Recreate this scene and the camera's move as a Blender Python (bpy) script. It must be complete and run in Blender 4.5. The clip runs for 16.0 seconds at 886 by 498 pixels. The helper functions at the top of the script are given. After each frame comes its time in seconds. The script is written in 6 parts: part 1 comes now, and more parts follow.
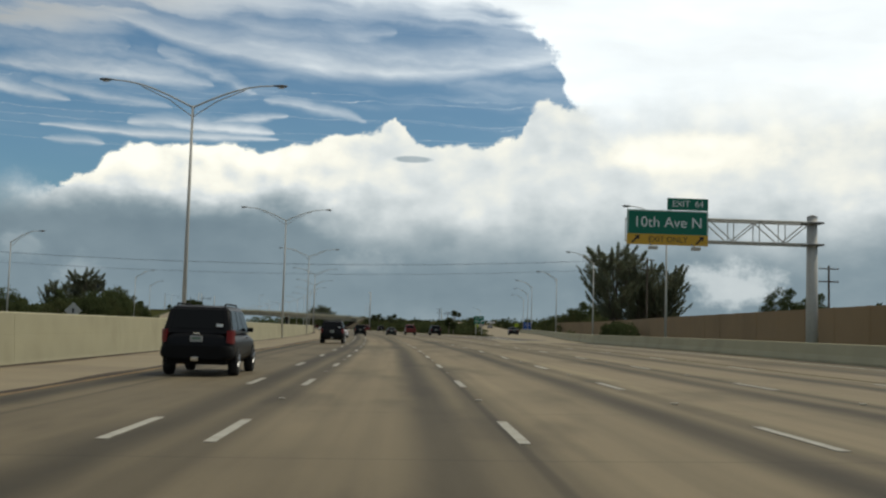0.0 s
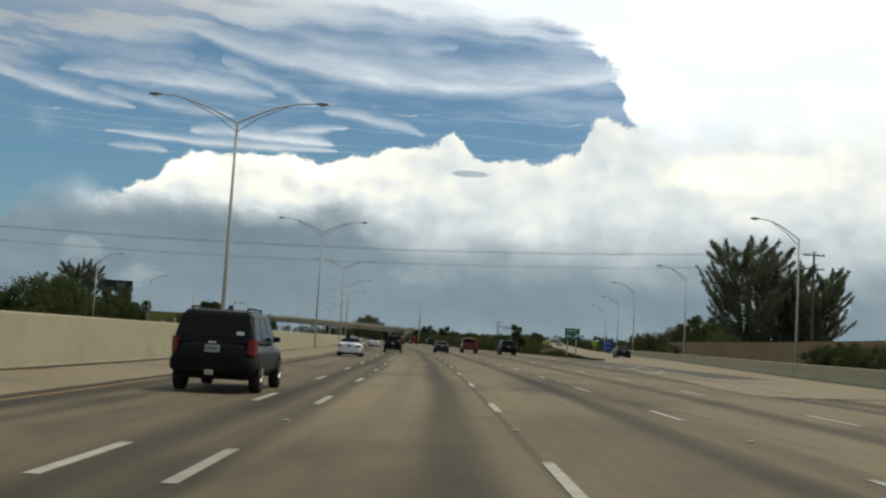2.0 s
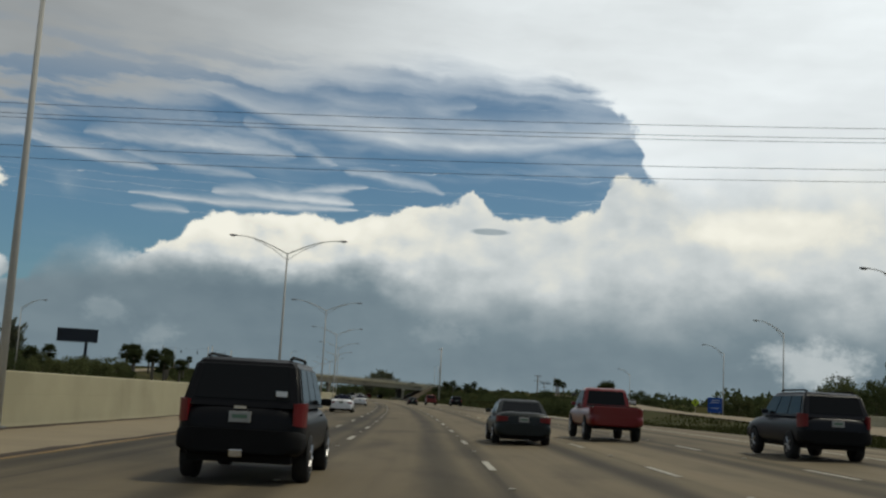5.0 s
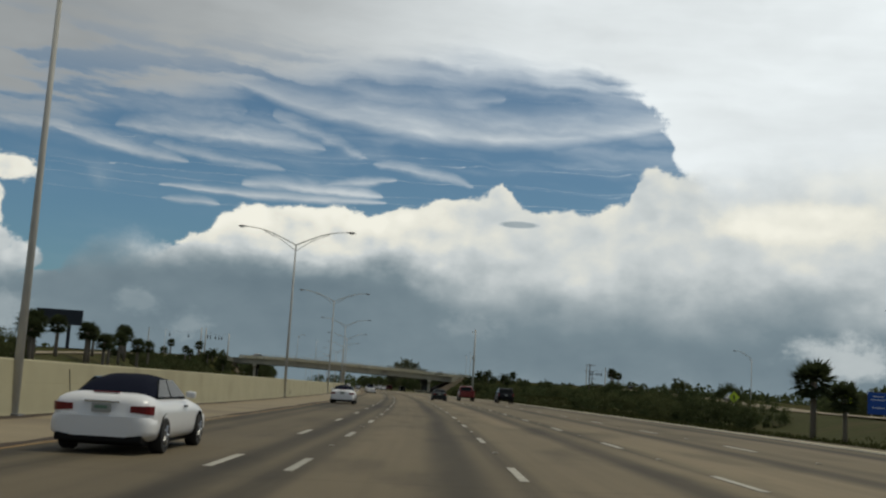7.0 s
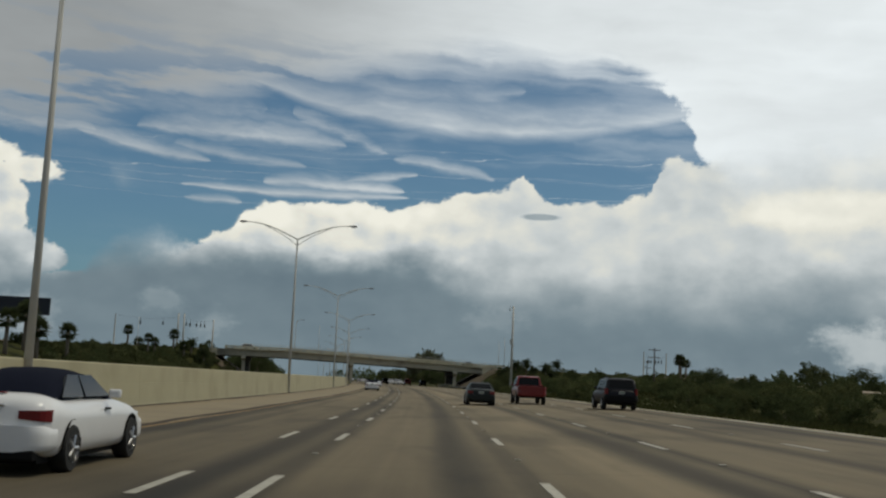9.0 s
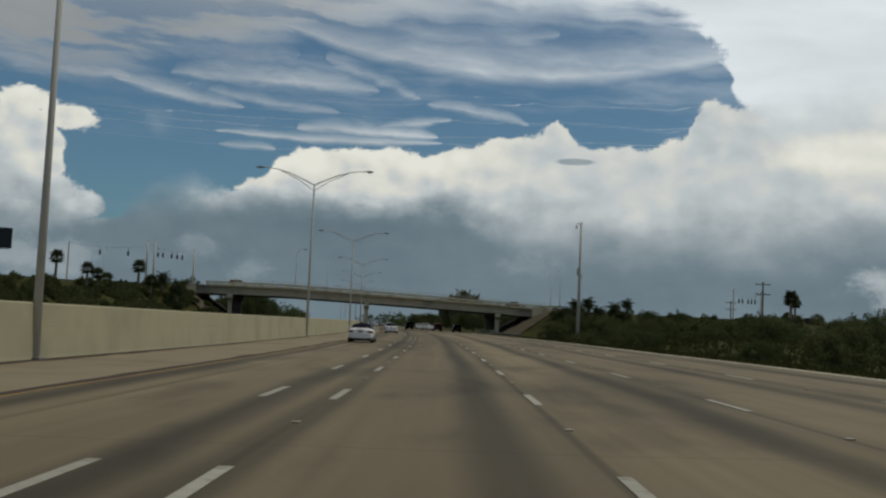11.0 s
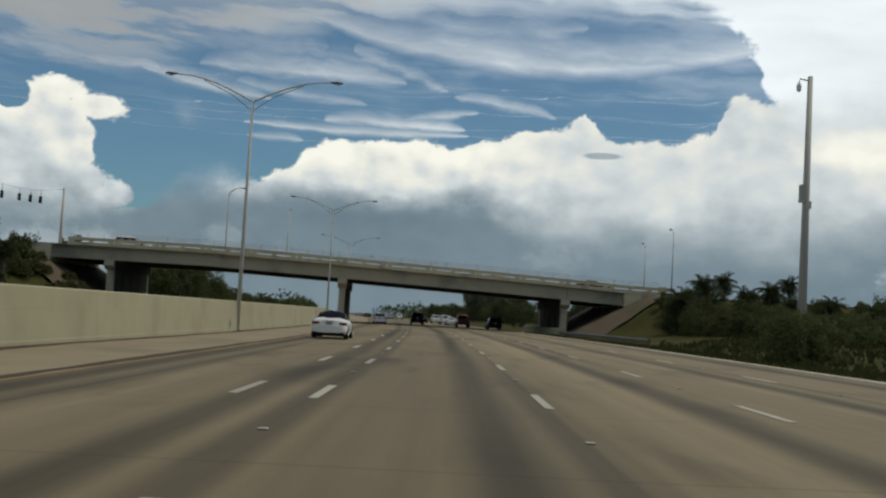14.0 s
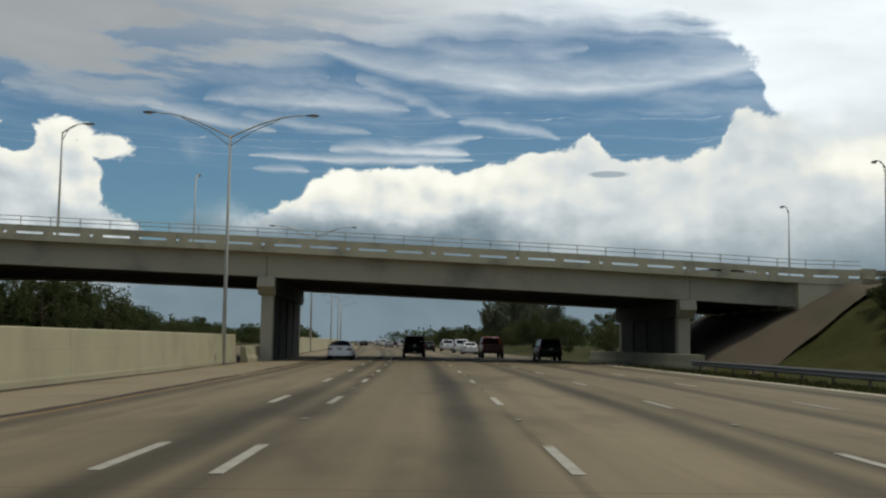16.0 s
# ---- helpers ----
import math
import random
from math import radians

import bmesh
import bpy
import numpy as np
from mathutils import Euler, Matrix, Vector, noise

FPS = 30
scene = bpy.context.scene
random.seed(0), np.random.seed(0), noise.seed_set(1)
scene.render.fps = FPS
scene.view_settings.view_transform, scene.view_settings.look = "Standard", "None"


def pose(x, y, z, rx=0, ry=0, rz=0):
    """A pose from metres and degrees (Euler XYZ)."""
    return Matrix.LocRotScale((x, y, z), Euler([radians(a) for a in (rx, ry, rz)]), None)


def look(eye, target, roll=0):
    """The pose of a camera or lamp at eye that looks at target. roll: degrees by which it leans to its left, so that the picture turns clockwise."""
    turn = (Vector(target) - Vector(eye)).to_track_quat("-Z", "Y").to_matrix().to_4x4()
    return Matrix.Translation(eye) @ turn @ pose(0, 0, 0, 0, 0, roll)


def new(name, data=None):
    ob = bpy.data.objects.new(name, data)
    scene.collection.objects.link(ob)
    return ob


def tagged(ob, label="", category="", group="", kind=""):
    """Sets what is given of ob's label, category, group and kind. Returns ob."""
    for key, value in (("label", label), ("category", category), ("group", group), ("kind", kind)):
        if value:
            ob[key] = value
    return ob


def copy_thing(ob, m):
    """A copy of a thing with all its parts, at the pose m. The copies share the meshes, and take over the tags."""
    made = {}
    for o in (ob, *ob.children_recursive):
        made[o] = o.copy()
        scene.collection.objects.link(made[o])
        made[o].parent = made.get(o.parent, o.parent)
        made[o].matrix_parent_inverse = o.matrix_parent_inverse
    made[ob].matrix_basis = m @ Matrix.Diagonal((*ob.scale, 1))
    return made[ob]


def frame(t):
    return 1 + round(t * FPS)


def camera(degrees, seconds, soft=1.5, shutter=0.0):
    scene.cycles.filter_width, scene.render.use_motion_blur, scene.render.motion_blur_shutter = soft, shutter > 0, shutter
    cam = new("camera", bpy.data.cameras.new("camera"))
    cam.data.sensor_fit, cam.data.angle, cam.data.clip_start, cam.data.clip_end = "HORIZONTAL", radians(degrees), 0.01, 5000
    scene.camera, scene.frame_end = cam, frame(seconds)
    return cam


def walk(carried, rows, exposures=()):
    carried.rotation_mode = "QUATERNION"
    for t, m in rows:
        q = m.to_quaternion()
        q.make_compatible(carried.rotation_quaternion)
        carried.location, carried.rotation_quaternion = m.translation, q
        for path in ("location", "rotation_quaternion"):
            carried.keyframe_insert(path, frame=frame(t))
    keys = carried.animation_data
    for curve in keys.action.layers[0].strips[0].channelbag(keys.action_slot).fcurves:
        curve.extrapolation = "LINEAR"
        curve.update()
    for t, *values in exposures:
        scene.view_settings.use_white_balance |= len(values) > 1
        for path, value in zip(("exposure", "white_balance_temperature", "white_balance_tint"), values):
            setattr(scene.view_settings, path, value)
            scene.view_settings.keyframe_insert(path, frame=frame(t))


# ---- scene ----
cam = camera(45.11, 16.0, soft=2.3)


def aim(x, y, z, yaw, pitch, roll):
    """Camera pose: yaw to the left from +y, pitch up, roll as look() takes it, in degrees."""
    a, b = radians(yaw), radians(pitch)
    return look((x, y, z), (x - math.sin(a) * math.cos(b), y + math.cos(a) * math.cos(b), z + math.sin(b)), roll)


PATH = [
    (0, 0.41, -2.040, 1.363, 0.323, 4.298, 1.622),
    (0.5, -0.27, 13.917, 1.366, 1.215, 4.883, 1.867),
    (1, -1.12, 29.852, 1.368, 1.590, 5.255, 2.662),
    (1.5, -1.88, 45.804, 1.371, 2.238, 4.402, 3.701),
    (2, -2.62, 61.847, 1.374, 3.318, 4.950, 3.459),
    (2.5, -3.54, 77.968, 1.358, 1.477, 7.478, 1.307),
    (3, -4.64, 94.137, 1.341, 1.739, 7.137, 1.103),
    (3.5, -5.79, 110.333, 1.325, 3.632, 6.772, 2.619),
    (4, -7.02, 126.545, 1.308, 3.215, 7.882, 2.817),
    (4.8, -9.18, 152.755, 1.281, 4.296, 7.993, 3.109),
    (5.6, -11.54, 178.948, 1.254, 5.378, 8.103, 3.401),
    (6.5, -14.44, 208.392, 1.242, 6.594, 8.227, 3.729),
    (7, -16.15, 224.720, 1.235, 6.121, 7.529, 3.554),
    (7.5, -17.88, 241.042, 1.230, 6.335, 7.405, 3.948),
    (8, -19.77, 257.331, 1.223, 7.036, 8.012, 3.720),
    (8.5, -21.78, 273.607, 1.216, 6.906, 7.832, 2.731),
    (9.3, -25.14, 299.841, 1.205, 7.579, 6.650, 2.674),
    (10.2, -29.17, 329.320, 1.195, 8.337, 5.320, 2.610),
    (11, -32.97, 355.494, 1.186, 9.010, 4.138, 2.552),
    (11.5, -35.47, 372.024, 1.181, 7.957, 3.935, 2.905),
    (12, -38.07, 388.522, 1.175, 7.691, 5.962, 1.762),
    (12.5, -40.75, 404.976, 1.169, 10.219, 4.784, 1.986),
    (13, -43.47, 421.406, 1.168, 10.168, 4.814, 2.335),
    (13.5, -46.14, 437.821, 1.184, 10.545, 5.165, 1.727),
    (14, -48.89, 454.216, 1.200, 10.364, 3.690, 3.322),
    (14.5, -51.73, 470.606, 1.216, 9.592, 3.791, 2.670),
    (15, -54.71, 486.984, 1.231, 10.128, 4.746, 2.640),
    (15.5, -57.71, 503.400, 1.247, 10.344, 4.544, 2.170),
    (16, -60.86, 519.812, 1.263, 10.915, 5.012, 0.937),
]
LIGHT = [(0, -0.05), (1.5, -0.06), (2, 0.04), (2.5, -0.22), (3, -0.28), (4, -0.32), (7, -0.34), (8.5, -0.35), (11, -0.54), (11.5, -0.34), (12, -0.30), (12.5, -0.28), (13.5, -0.20), (14.5, -0.28), (15, -0.27), (15.5, -0.21), (16, -0.17)]
walk(cam, [(r[0], aim(*r[1:])) for r in PATH], [(t, e, 6400 if t < 9 else 6280, 7.0) for t, e in LIGHT])

# ---- world: broken cloud over blue, sun high behind thin cloud ----
SUN_AZ, SUN_EL = 75.0, 64.0
world = bpy.data.worlds.new("sky")
scene.world = world
world.use_nodes = True
wt = world.node_tree
wt.nodes.clear()


def math_node(tree, op, *args, clamp=False):
    nd = tree.nodes.new("ShaderNodeMath")
    nd.operation, nd.use_clamp = op, clamp
    for i, v in enumerate(args):
        if isinstance(v, (int, float)):
            nd.inputs[i].default_value = v
        else:
            tree.links.new(v, nd.inputs[i])
    return nd.outputs[0]


def wm(op, *args, clamp=False):
    return math_node(wt, op, *args, clamp=clamp)


def step(v, lo, hi):
    nd = wt.nodes.new("ShaderNodeMapRange")
    nd.interpolation_type = "SMOOTHSTEP"
    wt.links.new(v, nd.inputs[0])
    for i, k in ((1, lo), (2, hi)):
        if isinstance(k, (int, float)):
            nd.inputs[i].default_value = k
        else:
            wt.links.new(k, nd.inputs[i])
    return nd.outputs[0]


def curve_of(v, lo, hi, top, stops):
    """A piecewise linear function of v over lo..hi with values up to top."""
    nd = wt.nodes.new("ShaderNodeValToRGB")
    nd.color_ramp.interpolation = "LINEAR"
    es = nd.color_ramp.elements
    while len(es) < len(stops):
        es.new(0.5)
    for e, (p, val) in zip(es, sorted(stops)):
        e.position = (p - lo) / (hi - lo)
    for e, (p, val) in zip(es, sorted(stops)):
        e.color = (val / top,) * 3 + (1,)
    wt.links.new(wm("DIVIDE", wm("SUBTRACT", v, lo), hi - lo, clamp=True), nd.inputs[0])
    return wm("MULTIPLY", nd.outputs[0], top)


def sky_noise(a, b, scale, detail=4.0, rough=0.55, seed=0.0):
    cb = wt.nodes.new("ShaderNodeCombineXYZ")
    wt.links.new(a, cb.inputs[0]), wt.links.new(b, cb.inputs[1])
    cb.inputs[2].default_value = seed
    nd = wt.nodes.new("ShaderNodeTexNoise")
    wt.links.new(cb.outputs[0], nd.inputs["Vector"])
    nd.inputs["Scale"].default_value, nd.inputs["Detail"].default_value, nd.inputs["Roughness"].default_value = scale, detail, rough
    return wm("SUBTRACT", nd.outputs[0], 0.5)


def sky_mix(fac, a, b):
    nd = wt.nodes.new("ShaderNodeMix")
    nd.data_type = "RGBA"
    if isinstance(fac, (int, float)):
        nd.inputs[0].default_value = fac
    else:
        wt.links.new(fac, nd.inputs[0])
    for i, v in ((6, a), (7, b)):
        if isinstance(v, tuple):
            nd.inputs[i].default_value = (*v, 1)
        else:
            wt.links.new(v, nd.inputs[i])
    return nd.outputs[2]


tc = wt.nodes.new("ShaderNodeTexCoord")
sp = wt.nodes.new("ShaderNodeSeparateXYZ")
wt.links.new(tc.outputs["Generated"], sp.inputs[0])
az = wm("MULTIPLY", wm("ARCTAN2", wm("MULTIPLY", sp.outputs[0], -1.0), sp.outputs[1]), 57.2958)
el = wm("MULTIPLY", wm("ARCSINE", sp.outputs[2]), 57.2958)
nish = wt.nodes.new("ShaderNodeTexSky")
nish.sky_type, nish.sun_disc = "NISHITA", False
nish.sun_elevation, nish.sun_rotation = radians(SUN_EL), radians(SUN_AZ)
nish.ozone_density = 4.0
blue = sky_mix(1.0, nish.outputs[0], nish.outputs[0])
tint = wt.nodes.new("ShaderNodeMix")
tint.data_type, tint.blend_type = "RGBA", "MULTIPLY"
tint.inputs[0].default_value = 1.0
wt.links.new(blue, tint.inputs[6])
tint.inputs[7].default_value = (0.049, 0.069, 0.0725, 1)
blue = tint.outputs[2]

# warped coordinates for ragged and combed edges
w1 = sky_noise(az, el, 0.16, 5, 0.6, 1.0)
w2 = sky_noise(az, el, 0.16, 5, 0.6, 7.0)
azw = wm("ADD", az, wm("MULTIPLY", w1, 3.0))
elw = wm("ADD", el, wm("MULTIPLY", w2, 1.6))
comb = sky_noise(wm("MULTIPLY", azw, 0.16), wm("MULTIPLY", wm("ADD", elw, wm("MULTIPLY", azw, -0.06)), 1.1), 1.0, 5, 0.5, 3.0)
broad = sky_noise(wm("MULTIPLY", azw, 0.09), wm("MULTIPLY", elw, 0.22), 1.0, 4, 0.55, 11.0)
azs = wm("ADD", az, wm("MULTIPLY", w1, 3.4))
els = wm("ADD", el, wm("ADD", wm("MULTIPLY", comb, 1.1), wm("MULTIPLY", w2, 0.9)))
fray = sky_noise(wm("MULTIPLY", azw, 0.30), wm("MULTIPLY", wm("ADD", elw, wm("MULTIPLY", azw, -0.05)), 0.95), 1.0, 7, 0.60, 29.0)


def stroke(a0, e0, a1, e1, width, bend=0.0, under=0.5, soft=0.1, rag=1.0):
    """A tapered streak of cloud between two bearings, combed upward and crisper below."""
    t = wm("DIVIDE", wm("SUBTRACT", a0, wm("ADD", az, wm("MULTIPLY", wm("SUBTRACT", azs, az), rag))), a0 - a1, clamp=True)
    hump = wm("MULTIPLY", wm("MULTIPLY", t, 4.0), wm("SUBTRACT", 1.0, t))
    mid = wm("ADD", wm("ADD", e0, wm("MULTIPLY", t, e1 - e0)), wm("MULTIPLY", hump, bend))
    wide = wm("ADD", wm("MULTIPLY", wm("SQRT", hump), width), 0.01)
    off = wm("DIVIDE", wm("SUBTRACT", wm("ADD", el, wm("MULTIPLY", wm("SUBTRACT", els, el), rag)), mid), wide)
    off = wm("ADD", wm("MAXIMUM", off, wm("MULTIPLY", off, -1.0 / under)), wm("MULTIPLY", fray, 2.6 * rag))
    return step(off, 1.35, soft - 0.75)


def many(items):
    out = None
    for it in items:
        s_ = wm("MULTIPLY", stroke(*it[:-1]), it[-1])
        out = s_ if out is None else wm("MAXIMUM", out, s_)
    return out


# thin high cloud: a grey sheet overhead whose lower edge frays, closing to white toward the sun
sheet_lo = curve_of(wm("ADD", az, wm("MULTIPLY", w1, 1.1)), -40, 70, 30, [(-40, 9.0), (-13, 9.0), (-7.5, 9.6), (-6.2, 12.3), (-5.8, 14.2), (-5.2, 14.9), (-4.7, 16.0), (-3.0, 16.5), (1.5, 16.6), (8, 16.9), (14, 15.9), (18, 15.0), (22, 14.2), (25.5, 12.9), (30, 12.4), (70, 11.0)])
knob = wm("MULTIPLY", wm("MULTIPLY", sky_noise(az, el, 0.45, 7, 0.62, 63.0), 5.5), step(az, -3.0, -5.5))
soft_edge = wm("ADD", 0.55, wm("MULTIPLY", step(az, -4.0, 1.0), 1.3))
sheet = step(wm("ADD", wm("ADD", wm("SUBTRACT", el, sheet_lo), knob), wm("MULTIPLY", wm("ADD", comb, wm("MULTIPLY", w2, 0.6)), 2.6)), wm("MULTIPLY", soft_edge, -0.8), soft_edge)
sheet = wm("MULTIPLY", sheet, wm("SUBTRACT", 1.0, wm("MULTIPLY", step(wm("ADD", comb, broad), 0.02, -0.16), wm("MULTIPLY", step(el, 19.0, 14.5), wm("MULTIPLY", step(az, 8.0, 14.0), 0.75)))))
veil = many([
    (18.5, 15.6, -9.5, 15.5, 2.1, -2.0, 0.30, 0.0, 0.30, 1.0),
    (14.6, 16.3, 3.0, 15.6, 1.2, -0.6, 0.9, 0.0, 0.6, 0.55),
    (34.0, 12.4, 26.0, 12.0, 1.0, 0.1, 0.6, 0.0, 0.8, 0.9),
    (27.0, 12.0, 19.8, 11.0, 0.75, -0.15, 0.55, 0.05, 0.7, 0.95),
    (24.0, 12.4, 12.8, 12.3, 1.2, 0.35, 0.5, 0.0, 0.8, 0.78),
    (22.0, 11.8, 15.0, 11.0, 0.5, 0.0, 0.6, 0.0, 0.8, 0.65),
    (29.0, 13.3, 17.0, 13.9, 1.3, 0.2, 0.8, 0.0, 1.0, 0.5),
    (15.4, 13.9, 10.6, 12.0, 0.6, 0.1, 0.7, 0.0, 1.0, 0.6),
    (10.2, 11.7, 4.6, 10.9, 0.45, 0.25, 0.7, 0.0, 0.8, 0.7),
    (21.4, 9.75, 9.3, 9.75, 0.42, -0.12, 0.6, 0.2, 0.5, 1.0),
    (16.9, 10.15, 9.6, 10.1, 0.62, 0.1, 0.6, 0.2, 0.6, 0.97),
    (21.2, 9.05, 18.0, 9.0, 0.3, 0.0, 0.7, 0.1, 0.6, 0.85),
    (13.0, 10.5, 8.8, 11.0, 0.34, 0.0, 0.7, 0.1, 0.7, 0.8),
])
veil = wm("MULTIPLY", veil, wm("ADD", 0.86, wm("MULTIPLY", comb, 1.5)), clamp=True)
mist = wm("MULTIPLY", step(wm("ADD", wm("MULTIPLY", broad, 1.2), comb), -0.10, 0.34), wm("ADD", 0.03, wm("MULTIPLY", step(el, 9.0, 14.0), 0.24)))
cover = wm("MAXIMUM", wm("MAXIMUM", sheet, veil), mist)
sheet_v = curve_of(az, -40, 70, 2.0, [(-40, 1.12), (-16, 1.06), (-10, 1.03), (-5, 1.03), (2, 0.96), (8, 0.82), (14, 0.64), (20, 0.49), (26, 0.42), (34, 0.40), (70, 0.45)])
veil_v = wm("ADD", wm("MULTIPLY", sheet_v, 0.50), 0.46)
thin_v = wm("ADD", wm("MULTIPLY", sheet_v, sheet), wm("MULTIPLY", veil_v, wm("SUBTRACT", 1.0, sheet)))
thin_v = wm("MULTIPLY", thin_v, wm("ADD", 1.0, wm("ADD", wm("MULTIPLY", broad, 0.42), wm("MULTIPLY", comb, 0.16))))
tinted = wt.nodes.new("ShaderNodeCombineColor")
for i_, k_ in enumerate((0.965, 1.0, 1.015)):
    wt.links.new(wm("MULTIPLY", thin_v, k_), tinted.inputs[i_])
sky = sky_mix(wm("ADD", 0.05, wm("MULTIPLY", cover, 0.95)), blue, tinted.outputs[0])
# heaped cloud bank along the horizon
bank_az = wm("ADD", az, wm("MULTIPLY", sky_noise(az, el, 0.5, 5, 0.6, 15.0), 1.7))
bank_top = curve_of(bank_az, -60, 70, 30, [(-60, 14), (-12, 14), (-8.5, 13), (-6.7, 12.2), (-5.9, 11.9), (-5, 12.5), (-4.2, 12.0), (-3.6, 10.4), (-1.6, 10), (0.8, 9.7), (2, 10.1), (2.9, 11.2), (4.2, 10.5), (7.8, 9.8), (9.9, 9.1), (11.7, 9.5), (14.8, 9.4), (17.2, 8.9), (19.3, 7.7), (20.7, 6.6), (21.6, 5.8), (23.8, 5.5), (26.3, 4.9), (30, 4.6), (38, 6), (70, 13)])


def heap(da, de, scale, seed):
    """Rounded heads of cloud, as a height."""
    cb = wt.nodes.new("ShaderNodeCombineXYZ")
    wt.links.new(wm("ADD", wm("ADD", az, wm("MULTIPLY", w2, 2.2)), da), cb.inputs[0])
    wt.links.new(wm("MULTIPLY", wm("ADD", wm("ADD", el, wm("MULTIPLY", w1, 1.6)), de), 1.25), cb.inputs[1])
    cb.inputs[2].default_value = seed
    nd = wt.nodes.new("ShaderNodeTexVoronoi")
    nd.feature = "SMOOTH_F1"
    nd.inputs["Smoothness"].default_value, nd.inputs["Scale"].default_value = 0.55, scale
    wt.links.new(cb.outputs[0], nd.inputs["Vector"])
    return wm("SUBTRACT", 0.5, nd.outputs["Distance"])


def billow(da, de):
    a2, e2 = wm("ADD", az, da), wm("MULTIPLY", wm("ADD", el, de), 1.3)
    soft_ = wm("ADD", wm("MULTIPLY", sky_noise(a2, e2, 0.17, 6, 0.58, 9.0), 1.1), wm("MULTIPLY", sky_noise(a2, e2, 0.62, 6, 0.58, 5.0), 0.42))
    return wm("ADD", soft_, wm("ADD", wm("MULTIPLY", heap(da, de, 0.34, 2.0), 0.75), wm("MULTIPLY", heap(da, de, 0.9, 5.0), 0.26)))


puff = sky_noise(az, wm("MULTIPLY", el, 1.25), 0.55, 8, 0.66, 5.0)
puff_big = sky_noise(az, wm("MULTIPLY", el, 1.6), 0.16, 4, 0.55, 9.0)


def blob(a0, e0, ra, re):
    p = wm("POWER", wm("ABSOLUTE", wm("DIVIDE", wm("SUBTRACT", az, a0), ra)), 2.0)
    q = wm("POWER", wm("ABSOLUTE", wm("DIVIDE", wm("SUBTRACT", el, e0), re)), 2.0)
    return wm("MULTIPLY", wm("SUBTRACT", 1.0, wm("SQRT", wm("ADD", p, q))), min(ra, re) * 1.3)


tower = blob(34.6, 7.6, 5.6, 3.0)
for q in ((28.9, 9.75, 1.9, 0.75), (30.7, 10.4, 1.8, 0.75), (31.8, 7.6, 3.0, 3.2), (27.8, 5.3, 1.2, 0.8), (34.0, 5.0, 6.5, 3.0)):
    tower = wm("MAXIMUM", tower, blob(*q))
tower = wm("MINIMUM", tower, wm("MULTIPLY", blob(33.2, 10.0, 1.0, 0.8), -1.6))
bank_d = wm("ADD", wm("MAXIMUM", wm("SUBTRACT", bank_top, el), tower), wm("MULTIPLY", puff, 1.7))
soft_l = wm("MULTIPLY", step(az, 20.3, 22.2), step(az, 26.5, 24.0))
bank = step(bank_d, wm("SUBTRACT", wm("MULTIPLY", soft_l, -1.9), 0.05), wm("ADD", 0.22, wm("ADD", wm("MULTIPLY", soft_l, 0.5), wm("MULTIPLY", step(az, -6.0, -9.5), 4.0))))
# light on the bank: bright heads, grey feet, slate below
lit_lo = curve_of(az, -60, 70, 30, [(-60, 6.0), (-25, 5.6), (-16.5, 5.0), (-12, 5.5), (-9.4, 5.2), (-7.0, 4.8), (-3.6, 4.8), (0.9, 4.9), (3.9, 5.3), (6.7, 5.7), (8.6, 6.0), (12.9, 5.9), (17.1, 6.0), (20.5, 6.0), (23.4, 6.1), (25.6, 6.0), (27.4, 4.9), (33, 5.0), (70, 7)])
peak = curve_of(az, -60, 70, 1.2, [(-60, 0.74), (-22, 0.76), (-15, 0.74), (-9, 0.71), (-4, 0.68), (1, 0.68), (4, 0.73), (6.5, 0.79), (9, 0.84), (17, 0.85), (20, 0.78), (21.2, 0.66), (22.6, 0.42), (25.5, 0.42), (27.5, 0.68), (35, 0.70), (70, 0.70)])
rise = wm("ADD", wm("SUBTRACT", el, lit_lo), wm("ADD", wm("MULTIPLY", puff_big, 3.2), wm("MULTIPLY", puff, 1.0)))
wide_l = wm("ADD", 1.1, wm("MULTIPLY", step(az, 8.0, 2.0), 1.2))
lit = step(rise, wm("MULTIPLY", wide_l, -1.0), wide_l)
relief = wm("SUBTRACT", billow(0.0, 0.0), billow(-0.5, 0.6))
climb = step(rise, -0.5, 3.0)
crest = wm("MULTIPLY", step(bank_d, 1.5, 0.1), wm("ADD", 0.05, wm("MULTIPLY", step(az, 1.0, 8.0), 0.12)))
glow_r = step(wm("ADD", blob(-12.4, 9.6, 4.4, 1.0), wm("MULTIPLY", puff, 1.3)), -0.5, 0.7)
tone = wm("ADD", wm("MULTIPLY", peak, wm("ADD", 0.86, wm("MULTIPLY", climb, 0.18))), wm("ADD", wm("MULTIPLY", relief, wm("ADD", 0.26, wm("MULTIPLY", step(az, 1.0, 9.0), 0.20))), crest))
tone = wm("ADD", tone, wm("ADD", wm("MULTIPLY", glow_r, 0.20), wm("MULTIPLY", puff_big, 0.42)))
low_n = sky_noise(az, wm("MULTIPLY", el, 2.2), 0.13, 6, 0.58, 41.0)
ground_tone = curve_of(az, -60, 70, 1.0, [(-60, 0.17), (-18, 0.17), (-13, 0.16), (-6, 0.14), (0, 0.15), (6, 0.15), (12, 0.09), (22, 0.08), (27, 0.13), (35, 0.24), (70, 0.2)])
low_tone = wm("ADD", ground_tone, wm("ADD", wm("MULTIPLY", low_n, 0.30), wm("MULTIPLY", relief, 0.10)))
